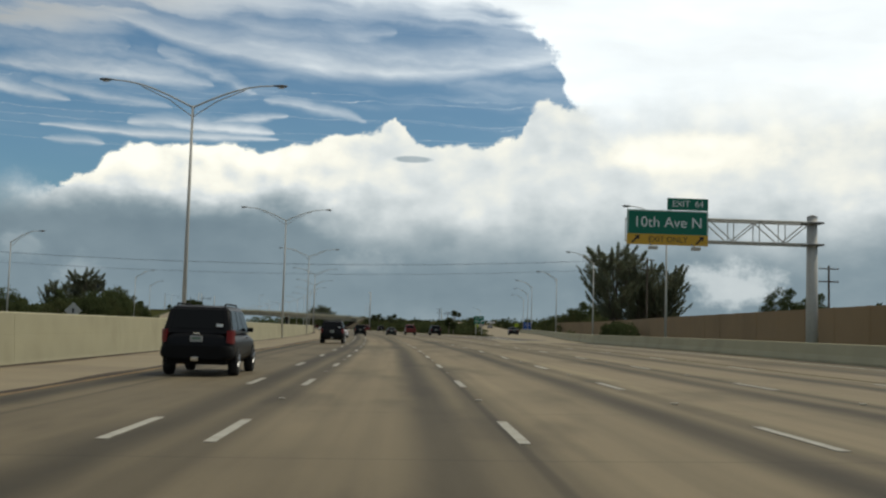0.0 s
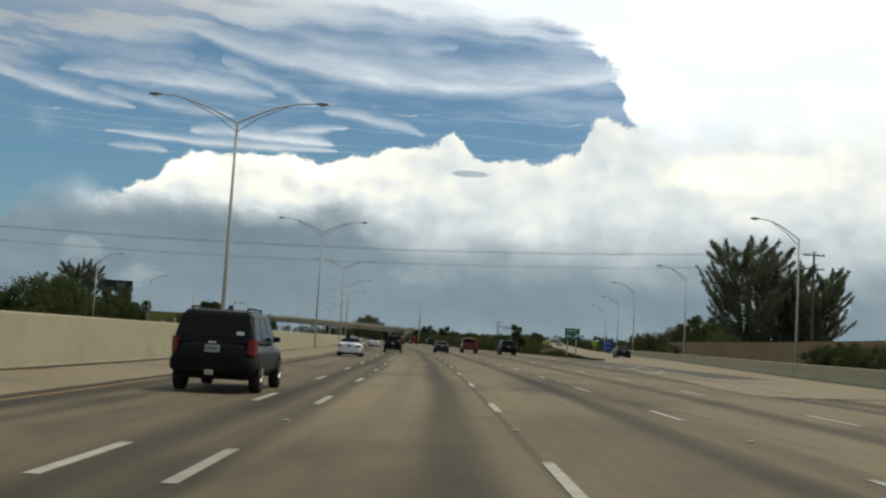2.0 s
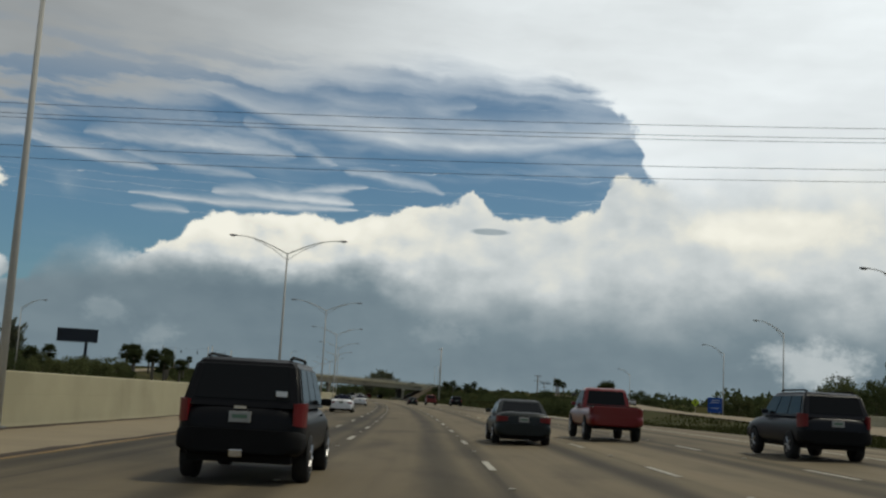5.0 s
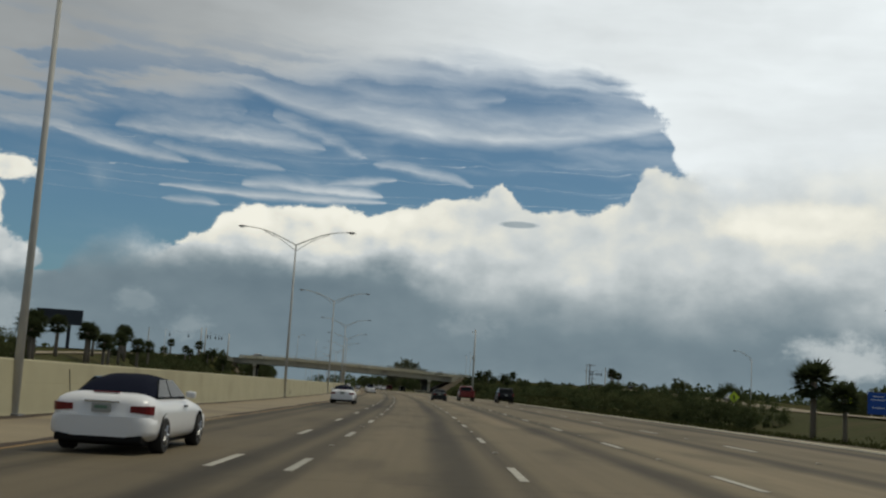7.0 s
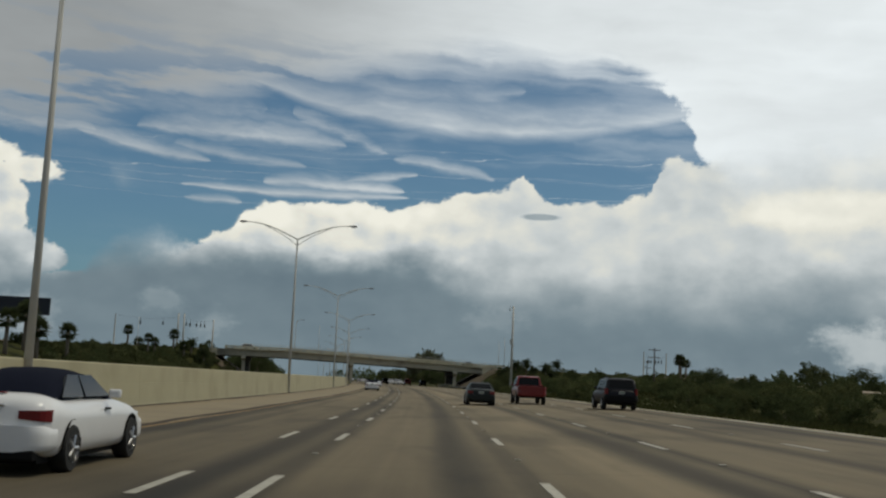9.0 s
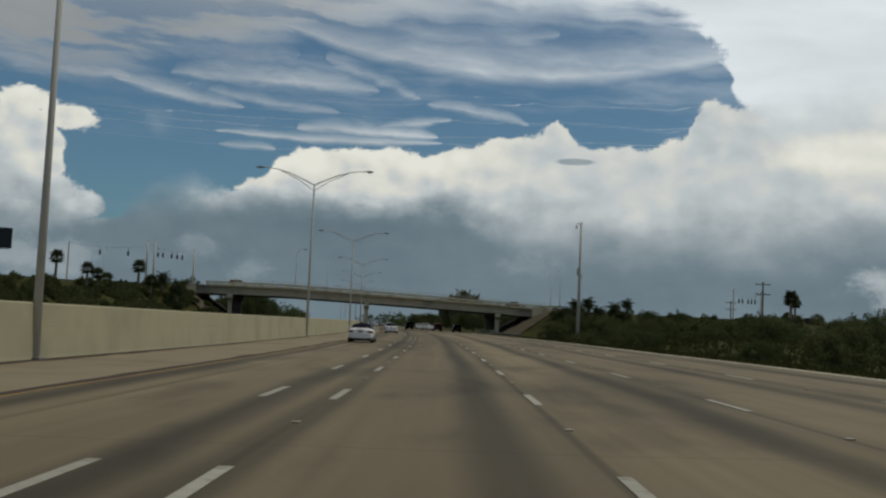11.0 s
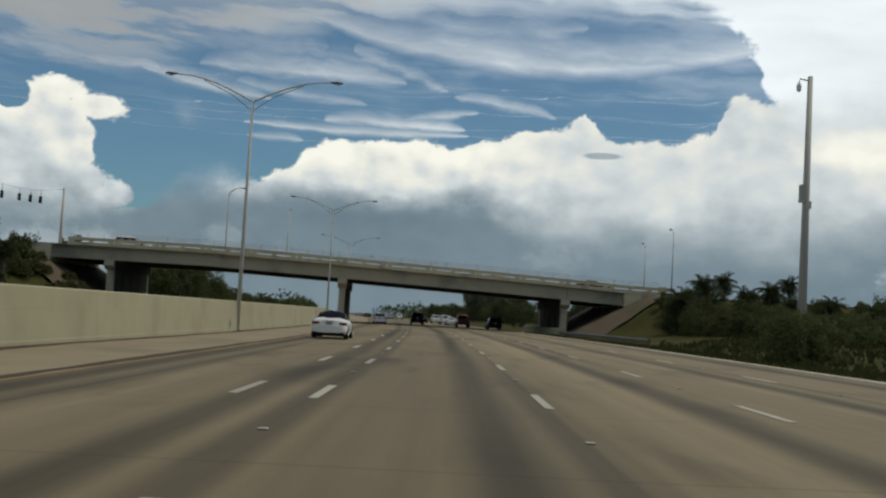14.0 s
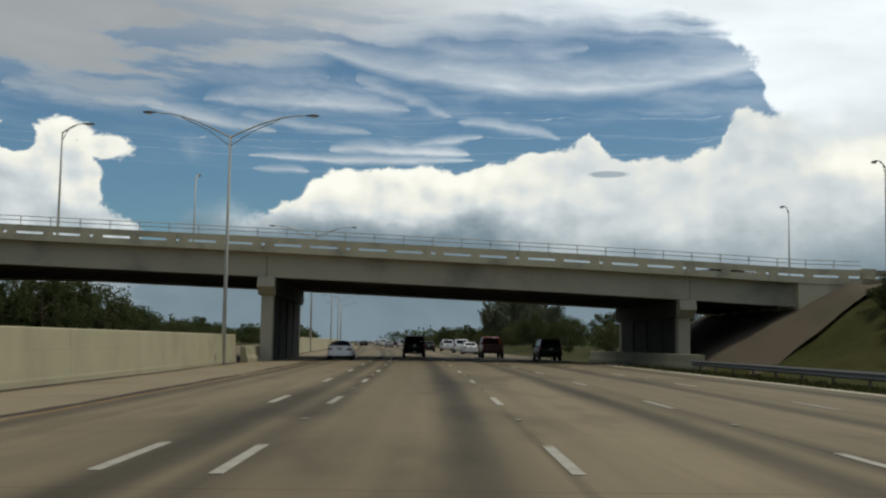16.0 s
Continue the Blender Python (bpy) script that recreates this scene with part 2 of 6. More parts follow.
for a0, e0, ra, re, k in ((-15.0, 2.7, 2.6, 1.3, 0.42), (21.7, 3.6, 1.3, 0.7, 0.17), (19.0, 2.6, 1.1, 0.8, 0.16), (29.5, 2.6, 3.0, 0.9, 0.20), (4.2, 3.3, 1.6, 0.7, 0.10)):
    low_tone = wm("ADD", low_tone, wm("MULTIPLY", step(wm("ADD", blob(a0, e0, ra, re), wm("ADD", wm("MULTIPLY", puff, 3.6), wm("MULTIPLY", puff_big, 2.4))), -0.3, 1.0), k))
low_tone = wm("ADD", low_tone, wm("MULTIPLY", step(el, 2.2, 0.3), 0.05))
shade = step(wm("ADD", blob(2.1, 9.05, 1.25, 0.22), wm("MULTIPLY", puff, 0.16)), 0.0, 0.12)
tone = wm("SUBTRACT", tone, wm("MULTIPLY", shade, 0.34))
tone = wm("ADD", wm("MULTIPLY", tone, lit), wm("MULTIPLY", low_tone, wm("SUBTRACT", 1.0, lit)))
scale_ = wt.nodes.new("ShaderNodeValToRGB")
es_ = scale_.color_ramp.elements
STOPS = ((0.0, (0.170, 0.230, 0.272)), (0.18, (0.240, 0.306, 0.346)), (0.45, (0.46, 0.515, 0.540)), (0.70, (0.755, 0.785, 0.785)), (0.86, (1.0, 0.968, 0.860)), (1.0, (1.14, 1.095, 0.965)))
while len(es_) < len(STOPS):
    es_.new(0.5)
for e_, (p_, c_) in zip(es_, STOPS):
    e_.position = p_
for e_, (p_, c_) in zip(es_, STOPS):
    e_.color = (*c_, 1)
wt.links.new(wm("MULTIPLY", tone, 1.0, clamp=True), scale_.inputs[0])
sky = sky_mix(bank, sky, scale_.outputs[0])
# behind the camera and below the horizon
sky = sky_mix(step(wm("ABSOLUTE", az), 48.0, 75.0), sky, sky_mix(step(sky_noise(az, el, 0.05, 5, 0.55, 21.0), -0.16, 0.16), blue, (0.46, 0.48, 0.50)))
sky = sky_mix(step(el, 26.0, 40.0), sky, (0.30, 0.32, 0.34))
bg = wt.nodes.new("ShaderNodeBackground")
wt.links.new(sky, bg.inputs[0])
bg.inputs[1].default_value = 1.0
ow = wt.nodes.new("ShaderNodeOutputWorld")
wt.links.new(bg.outputs[0], ow.inputs[0])

sun = new("sun", bpy.data.lights.new("sun", "SUN"))
sun.data.energy, sun.data.angle, sun.data.color = 2.1, radians(9), (1.0, 0.915, 0.75)
_a, _e = radians(SUN_AZ), radians(SUN_EL)
sun.matrix_world = look((0, 0, 60), (-math.sin(_a) * math.cos(_e), -math.cos(_a) * math.cos(_e), 60 - math.sin(_e)))


# ---- materials ----
def material(name, colour, rough=0.8, metal=0.0, vary=0.12, scale=3.0, fine=60.0, bump=0.15, stain=None, stain_scale=0.25, island=0.0, obj=0.0, emit=None, spec=0.4, transmit=0.0, leaf=0.0):
    """A plain surface with broad and fine variation, stains and a little relief."""
    m = bpy.data.materials.new(name)
    m.use_nodes = True
    t = m.node_tree
    b = t.nodes["Principled BSDF"]
    b.inputs["Roughness"].default_value, b.inputs["Metallic"].default_value = rough, metal
    b.inputs["Specular IOR Level"].default_value = spec
    if transmit:
        b.inputs["Transmission Weight"].default_value = transmit
    co = t.nodes.new("ShaderNodeTexCoord")

    def noise_of(sc, detail, seed):
        mp = t.nodes.new("ShaderNodeMapping")
        mp.inputs["Location"].default_value = (seed, seed * 2, 0)
        t.links.new(co.outputs["Object"], mp.inputs[0])
        nd = t.nodes.new("ShaderNodeTexNoise")
        t.links.new(mp.outputs[0], nd.inputs["Vector"])
        nd.inputs["Scale"].default_value, nd.inputs["Detail"].default_value = sc, detail
        return nd.outputs[0]

    n1, n2 = noise_of(scale, 5, 3.1), noise_of(fine, 2, 8.7)
    val = math_node(t, "ADD", 1.0 - vary, math_node(t, "MULTIPLY", math_node(t, "ADD", n1, math_node(t, "MULTIPLY", n2, 0.6)), vary * 1.25))
    if obj:
        oi = t.nodes.new("ShaderNodeObjectInfo")
        val = math_node(t, "MULTIPLY", val, math_node(t, "ADD", 1.0 - obj, math_node(t, "MULTIPLY", oi.outputs["Random"], 2 * obj)))
    if island:
        ge = t.nodes.new("ShaderNodeNewGeometry")
        val = math_node(t, "MULTIPLY", val, math_node(t, "ADD", 1.0 - island, math_node(t, "MULTIPLY", ge.outputs["Random Per Island"], 2 * island)))
    hs = t.nodes.new("ShaderNodeHueSaturation")
    hs.inputs["Color"].default_value = (*colour, 1)
    t.links.new(val, hs.inputs["Value"])
    out = hs.outputs[0]
    if stain:
        n3 = noise_of(stain_scale, 6, 17.0)
        mr = t.nodes.new("ShaderNodeMapRange")
        mr.interpolation_type = "SMOOTHSTEP"
        t.links.new(n3, mr.inputs[0])
        mr.inputs[1].default_value, mr.inputs[2].default_value, mr.inputs[4].default_value = 0.48, 0.72, 0.75
        mx = t.nodes.new("ShaderNodeMix")
        mx.data_type = "RGBA"
        t.links.new(mr.outputs[0], mx.inputs[0])
        t.links.new(out, mx.inputs[6])
        mx.inputs[7].default_value = (*stain, 1)
        out = mx.outputs[2]
    t.links.new(out, b.inputs["Base Color"])
    if leaf:
        # thin leaves let some light through
        tr = t.nodes.new("ShaderNodeBsdfTranslucent")
        t.links.new(out, tr.inputs[0])
        ms = t.nodes.new("ShaderNodeMixShader")
        ms.inputs[0].default_value = leaf
        t.links.new(b.outputs[0], ms.inputs[1]), t.links.new(tr.outputs[0], ms.inputs[2])
        t.links.new(ms.outputs[0], t.nodes["Material Output"].inputs[0])
    if emit:
        b.inputs["Emission Color"].default_value, b.inputs["Emission Strength"].default_value = (*emit, 1), 1.0
    if bump:
        bp = t.nodes.new("ShaderNodeBump")
        bp.inputs["Strength"].default_value, bp.inputs["Distance"].default_value = bump, 0.02
        t.links.new(n2, bp.inputs["Height"])
        t.links.new(bp.outputs[0], b.inputs["Normal"])
    return m


def road_material(name, colour):
    """Worn grooved concrete: oil bands along the lanes, joints, patches. The map's x is metres across, y metres along."""
    m = bpy.data.materials.new(name)
    m.use_nodes = True
    t = m.node_tree
    b = t.nodes["Principled BSDF"]
    uv = t.nodes.new("ShaderNodeUVMap")
    uv.uv_map = "UVMap"
    s2 = t.nodes.new("ShaderNodeSeparateXYZ")
    t.links.new(uv.outputs[0], s2.inputs[0])
    x, y = s2.outputs[0], s2.outputs[1]

    def mm(op, *a, clamp=False):
        return math_node(t, op, *a, clamp=clamp)

    def nz(kx, ky, detail, seed):
        cb = t.nodes.new("ShaderNodeCombineXYZ")
        t.links.new(mm("MULTIPLY", x, kx), cb.inputs[0]), t.links.new(mm("MULTIPLY", y, ky), cb.inputs[1])
        cb.inputs[2].default_value = seed
        nd = t.nodes.new("ShaderNodeTexNoise")
        t.links.new(cb.outputs[0], nd.inputs["Vector"])
        nd.inputs["Scale"].default_value, nd.inputs["Detail"].default_value = 1.0, detail
        return nd.outputs[0]

    def smooth(v, lo, hi):
        mr = t.nodes.new("ShaderNodeMapRange")
        mr.interpolation_type = "SMOOTHSTEP"
        t.links.new(v, mr.inputs[0])
        mr.inputs[1].default_value, mr.inputs[2].default_value = lo, hi
        return mr.outputs[0]

    wob = mm("MULTIPLY", mm("SUBTRACT", nz(0.25, 0.03, 2, 2.0), 0.5), 0.7)
    across = mm("ADD", mm("ADD", x, 0.02), wob)
    ph = mm("ABSOLUTE", mm("SUBTRACT", mm("FRACT", mm("DIVIDE", mm("ADD", across, 183.03), 3.64)), 0.5))
    oil = mm("MULTIPLY", smooth(ph, 0.19, 0.015), mm("ADD", 0.40, mm("MULTIPLY", nz(0.7, 0.035, 5, 5.0), 0.95)))
    seam_w = mm("ABSOLUTE", mm("SUBTRACT", mm("FRACT", mm("DIVIDE", mm("ADD", x, 183.9), 3.64)), 0.5))
    seam = mm("MULTIPLY", smooth(seam_w, 0.470, 0.494), smooth(nz(0.3, 0.02, 3, 9.0), 0.40, 0.62))
    band = mm("MULTIPLY", smooth(mm("ADD", seam_w, mm("MULTIPLY", mm("SUBTRACT", nz(0.9, 0.05, 4, 37.0), 0.5), 0.10)), 0.36, 0.47), smooth(nz(0.35, 0.012, 4, 31.0), 0.36, 0.60))
    gy = mm("MULTIPLY", mm("FRACT", mm("DIVIDE", y, 6.1)), 6.1)
    joint = mm("MULTIPLY", smooth(mm("ABSOLUTE", mm("SUBTRACT", gy, 3.0)), 0.035, 0.012), 0.35)
    patch = smooth(nz(0.16, 0.035, 5, 13.0), 0.54, 0.66)
    blot = smooth(nz(0.55, 0.13, 6, 43.0), 0.50, 0.68)
    pale = smooth(nz(0.45, 0.006, 4, 51.0), 0.50, 0.70)
    tracks = nz(3.2, 0.06, 5, 61.0)
    broad = nz(0.05, 0.012, 4, 21.0)
    grain = nz(18.0, 18.0, 3, 1.0)
    fine = nz(2.2, 0.35, 4, 4.0)
    v = mm("MULTIPLY", mm("SUBTRACT", 1.0, mm("MULTIPLY", oil, 0.68)), mm("SUBTRACT", 1.0, mm("MULTIPLY", seam, 0.38)))
    v = mm("MULTIPLY", v, mm("SUBTRACT", 1.0, mm("MULTIPLY", band, 0.46)))
    old = mm("SUBTRACT", 1.0, smooth(x, 1.80, 1.86))
    v = mm("MULTIPLY", v, mm("SUBTRACT", 1.0, mm("MULTIPLY", mm("MULTIPLY", mm("MULTIPLY", old, smooth(x, -1.9, -1.7)), smooth(nz(0.08, 0.01, 3, 71.0), 0.30, 0.55)), 0.16)))
    v = mm("MULTIPLY", v, mm("SUBTRACT", 1.0, mm("MULTIPLY", mm("MULTIPLY", smooth(y, 110.0, 200.0), smooth(y, 430.0, 330.0)), 0.13)))
    v = mm("MULTIPLY", v, mm("SUBTRACT", 1.0, mm("MULTIPLY", mm("MULTIPLY", smooth(x, -1.5, -2.1), smooth(y, 420.0, 300.0)), 0.26)))
    v = mm("MULTIPLY", v, mm("SUBTRACT", 1.0, joint))
    v = mm("MULTIPLY", v, mm("SUBTRACT", 1.0, mm("MULTIPLY", patch, 0.32)))
    v = mm("MULTIPLY", v, mm("SUBTRACT", 1.0, mm("MULTIPLY", blot, 0.30)))
    v = mm("MULTIPLY", v, mm("ADD", 1.0, mm("MULTIPLY", pale, 0.30)))
    v = mm("MULTIPLY", v, mm("ADD", 0.80, mm("MULTIPLY", tracks, 0.40)))
    v = mm("MULTIPLY", v, mm("ADD", 0.62, mm("MULTIPLY", broad, 0.76)))
    v = mm("MULTIPLY", v, mm("ADD", 0.84, mm("ADD", mm("MULTIPLY", grain, 0.16), mm("MULTIPLY", fine, 0.16))))
    hs = t.nodes.new("ShaderNodeHueSaturation")
    hs.inputs["Color"].default_value = (*colour, 1)
    t.links.new(v, hs.inputs["Value"])
    t.links.new(hs.outputs[0], b.inputs["Base Color"])
    b.inputs["Roughness"].default_value = 0.82
    b.inputs["Specular IOR Level"].default_value = 0.3
    bp = t.nodes.new("ShaderNodeBump")
    bp.inputs["Strength"].default_value, bp.inputs["Distance"].default_value = 0.25, 0.01
    t.links.new(grain, bp.inputs["Height"])
    t.links.new(bp.outputs[0], b.inputs["Normal"])
    return m


ROAD = road_material("worn_concrete_road", (0.183, 0.146, 0.088))
SHOULDER = material("shoulder_concrete", (0.236, 0.192, 0.120), 0.85, vary=0.3, scale=0.5, stain=(0.16, 0.128, 0.086), stain_scale=0.18)
DARKPAVE = material("dark_asphalt", (0.078, 0.070, 0.055), 0.85, vary=0.3, scale=0.7)
PAINT = material("worn_white_paint", (0.37, 0.35, 0.29), 0.7, vary=0.4, scale=6, fine=30, stain=(0.19, 0.165, 0.12), stain_scale=3.5, obj=0.15)
YELLOW = material("faded_yellow_paint", (0.28, 0.170, 0.052), 0.7, vary=0.5, scale=2.0, stain=(0.14, 0.085, 0.05), stain_scale=0.5)
GRIT = material("gutter_grit", (0.052, 0.036, 0.024), 0.95, vary=0.5, scale=1.2)
WALL = material("barrier_concrete", (0.382, 0.350, 0.228), 0.85, vary=0.2, scale=0.7, stain=(0.315, 0.287, 0.184), stain_scale=0.35, obj=0.02)
BRIDGE = material("bridge_concrete", (0.43, 0.390, 0.290), 0.85, vary=0.18, scale=0.5, stain=(0.19, 0.18, 0.155), stain_scale=0.22)
# bridge concrete with the shade under the deck put into its colour
BRIDGE_SHADE = material("shade_dark_concrete", (0.055, 0.052, 0.046), 0.9, vary=0.25, scale=0.6, stain=(0.035, 0.034, 0.03), stain_scale=0.3)
BRIDGE_L = material("parapet_concrete", (0.57, 0.510, 0.355), 0.85, vary=0.16, scale=0.8, stain=(0.26, 0.235, 0.18), stain_scale=0.5)
TAN = material("tan_sound_wall", (0.32, 0.215, 0.115), 0.9, vary=0.15, scale=0.6, stain=(0.26, 0.175, 0.095), stain_scale=0.12, obj=0.025)
GALV = material("galvanised_steel", (0.50, 0.485, 0.44), 0.8, 0.05, vary=0.2, scale=4)
GALV_D = material("dull_steel", (0.16, 0.16, 0.16), 0.7, 0.25, vary=0.2, scale=4)
POLE_C = material("pale_concrete_pole", (0.50, 0.48, 0.43), 0.8, vary=0.15, scale=2)
WOOD = material("weathered_pole_wood", (0.13, 0.10, 0.075), 0.9, vary=0.4, scale=5)
GREEN = material("sign_green", (0.0, 0.145, 0.085), 0.45, vary=0.1, scale=2)
SIGNWHITE = material("sign_white", (0.78, 0.80, 0.78), 0.45, vary=0.05)
SIGNYEL = material("sign_yellow", (0.62, 0.36, 0.03), 0.45, vary=0.1, scale=2)
SIGNBLACK = material("sign_black", (0.02, 0.02, 0.02), 0.5, vary=0.1)
SIGNBLUE = material("sign_blue", (0.015, 0.075, 0.35), 0.45, vary=0.1)
SIGNLIME = material("sign_lime", (0.50, 0.62, 0.03), 0.45, vary=0.1)
GRASS = material("rough_grass", (0.048, 0.050, 0.017), 0.95, vary=0.75, scale=0.5, fine=5, stain=(0.066, 0.054, 0.024), stain_scale=0.09, bump=0.5, spec=0.05)
BLADES = material("grass_blades", (0.046, 0.050, 0.018), 0.9, vary=0.3, scale=0.3, island=0.2, spec=0.05, bump=0, leaf=0.4)
DIRT = material("bare_slope", (0.105, 0.082, 0.056), 0.95, vary=0.25, scale=0.5, fine=12, stain=(0.080, 0.074, 0.040), stain_scale=0.3, bump=0.5)
BARK = material("bark", (0.13, 0.105, 0.08), 0.95, vary=0.4, scale=6)
BARK_P = material("palm_bark", (0.20, 0.165, 0.125), 0.95, vary=0.35, scale=8)
LEAF = material("broad_leaf", (0.068, 0.083, 0.034), 0.95, vary=0.25, scale=0.4, island=0.2, obj=0.18, spec=0.12, leaf=0.4)
LEAF_L = material("light_leaf", (0.088, 0.098, 0.040), 0.95, vary=0.25, scale=0.4, island=0.2, obj=0.18, spec=0.12, leaf=0.4)
LEAF_D = material("needle_foliage", (0.160, 0.172, 0.110), 0.95, vary=0.25, scale=0.4, island=0.2, obj=0.12, spec=0.12, leaf=0.4)
LEAF_P = material("palm_leaf", (0.050, 0.062, 0.027), 0.9, vary=0.25, scale=0.6, island=0.2, obj=0.12, spec=0.12, leaf=0.4)
RUBBER = material("tyre_rubber", (0.018, 0.018, 0.018), 0.85, vary=0.2)
RIM = material("alloy_rim", (0.45, 0.45, 0.45), 0.35, 0.9, vary=0.1)
GLASS = material("tinted_glass", (0.006, 0.007, 0.008), 0.12, vary=0.05, bump=0.0, spec=0.16)
CHROME = material("chrome_trim", (0.6, 0.6, 0.6), 0.15, 1.0, vary=0.05, bump=0)
LAMP_R = material("tail_lamp_red", (0.15, 0.010, 0.012), 0.3, vary=0.1, bump=0)
LAMP_W = material("lamp_clear", (0.6, 0.6, 0.58), 0.15, vary=0.1, bump=0)
PLATE = material("plate_white", (0.34, 0.34, 0.32), 0.5, vary=0.1)
PLATE_M = material("plate_mark", (0.12, 0.20, 0.14), 0.5, vary=0.1)
SOFT_TOP = material("navy_soft_top", (0.010, 0.012, 0.022), 0.95, vary=0.2, scale=10, spec=0.05)
TRIM = material("black_trim", (0.008, 0.008, 0.008), 0.75, vary=0.15, spec=0.15)
BOARD = material("billboard_back", (0.022, 0.026, 0.036), 0.7, vary=0.2, scale=0.4)
REFL = material("road_stud", (0.33, 0.31, 0.25), 0.5, vary=0.2)
ROOFING = material("pale_roof", (0.55, 0.54, 0.50), 0.8, vary=0.15, scale=0.3)
BLACKBOX = material("signal_housing", (0.02, 0.02, 0.018), 0.6, vary=0.1)
CABLE = material("cable", (0.03, 0.03, 0.03), 0.7, vary=0.1, bump=0)


def car_paint(name, colour, rough=0.3, coat=0.3, spec=0.4):
    m = material(name, colour, rough, vary=0.06, scale=3, fine=20, bump=0.0, spec=spec)
    m.node_tree.nodes["Principled BSDF"].inputs["Coat Weight"].default_value = coat
    m.node_tree.nodes["Principled BSDF"].inputs["Coat Roughness"].default_value = 0.08
    return m


# ---- plan of the road: s metres along, u metres to the right of the camera's lane ----
SS = np.arange(-400.0, 1601.0, 2.0)
_hd = np.radians(np.interp(SS, [-60, 0, 60, 120, 180, 240, 300, 360, 420, 480, 540, 600, 660, 720, 900],
                           [1.181, 2.248, 3.316, 4.319, 5.288, 6.351, 7.446, 8.434, 9.317, 10.301, 11.507, 12.847, 14.229, 15.2, 16.2]))
_hm = (_hd[1:] + _hd[:-1]) / 2
RX, RY = np.r_[0, np.cumsum(-np.sin(_hm) * 2)], np.r_[0, np.cumsum(np.cos(_hm) * 2)]
RX, RY = RX - np.interp(0, SS, RX), RY - np.interp(0, SS, RY)
BR0, BR1, BRC = 599.0, 622.0, 610.5      # the overpass: near and far edge, middle


def heading(s):
    return float(np.interp(s, SS, _hd))


def xy(s, u):
    h = np.interp(s, SS, _hd)
    return np.interp(s, SS, RX) + u * np.cos(h), np.interp(s, SS, RY) + u * np.sin(h)


def su(x, y):
    """Road coordinates of a place near the road."""
    i = np.argmin((RX - x) ** 2 + (RY - y) ** 2)
    h = _hd[i]
    ex, ey = x - RX[i], y - RY[i]
    return SS[i] - ex * np.sin(h) + ey * np.cos(h), ex * np.cos(h) + ey * np.sin(h)


def level_z(s, u):
    """The carriageway, without the fall of the inner shoulder."""
    u = np.clip(u, -36, 44)
    return (np.interp(s, [-60, 60, 180, 300, 420, 540, 660, 780, 900], [-0.005, 0.011, -0.107, -0.153, -0.192, -0.079, -0.033, -0.014, -0.005])
            + np.interp(s, [0, 200, 400, 620], [0.0112, 0.0112, 0.01, 0.0014]) * u
            + np.interp(s, [0, 200, 400, 620], [0.0068, 0.0217, 0.0183, -0.0097]) * np.maximum(u - 2, 0))


def road_z(s, u):
    return level_z(s, u) - np.interp(s, [440, 490, 540, 600, 650], [0, 0.075, 0.16, 0.16, 0.05]) * np.clip((-u - 4.0) / 7.5, 0, 1)


def right_edge(s):
    """Outer edge of the paved main carriageway on the right."""
    return np.interp(s, [0, 95, 172, 240, 280, 600], [19.0, 19.2, 18.0, 14.8, 13.3, 13.3])


def barrier_u(s):
    """The low barrier beside the exit lane, which swings away with the ramp."""
    return np.interp(s, [-400, 95, 120, 180, 215, 260, 330], [19.2, 19.2, 21.4, 29.2, 33.2, 39.5, 50.0])


def ramp_u(s):
    return np.interp(s, [100, 130, 180, 250, 380, 480, 590, 600], [15.6, 18.2, 24.2, 33.4, 57, 70, 80, 80.5])


def ramp_z(s):
    return np.interp(s, [100, 180, 250, 380, 480, 590], [0.3, 0.5, 0.8, 1.4, 3.4, 5.6])


def left_ramp_u(s):
    return np.interp(s, [150, 250, 340, 420, 500, 600], [-37.5, -44, -56, -64, -67, -67])


def left_ramp_z(s):
    return np.interp(s, [150, 250, 340, 420, 500, 600], [-0.3, 0.0, 1.6, 3.6, 5.6, 7.4])


def parapet_z(u):
    return np.interp(u, [-120, -50, -29, -11, 10, 20, 27, 31, 90, 200], [8.4, 9.0, 9.0, 8.45, 7.72, 7.30, 6.96, 6.9, 6.7, 4.0])


def blend(t):
    t = np.clip(t, 0, 1)
    return t * t * (3 - 2 * t)


def ground_z(s, u):
    er = right_edge(s) if s < 280 else 13.3
    z = road_z(s, np.clip(u, -34, er))
    if u > er:
        z += -0.10 - (0.85 * blend((u - er - 1) / 9) if s > 230 else 0.0)
    elif u < -34:
        z += -0.1
    else:
        return z - 0.35
    if 90 < s < 600 and u > er:
        d = abs(u - ramp_u(s)) - 5.2
        z = z + (ramp_z(s) - 0.12 - z) * blend(1 - d / 9)
        if s < 300 and u > ramp_u(s):
            z = max(z, ramp_z(s) - 0.12)
    if 150 < s < 620 and u < -33.5:
        d = abs(u - left_ramp_u(s)) - 4.6
        z = z + (left_ramp_z(s) - 0.12 - z) * blend(1 - d / 14)
    if s > 400 and 16 < u < 60:
        z = max(z, z + 1.9 * blend((u - 17) / 16) * blend((s - 400) / 70) * blend((62 - u) / 14))
    deck = parapet_z(u) - 1.0
    off = max(0.0, abs(s - BRC) - 13.0)
    if u > 19.7:
        z = max(z, min(deck - 0.1, (u - 19.7) * 0.54) - off * 0.42)
    if u < -40:
        z = max(z, min(deck - 0.1, (-40.0 - u) * 0.66 - 0.2) - off * 0.42)
    return z


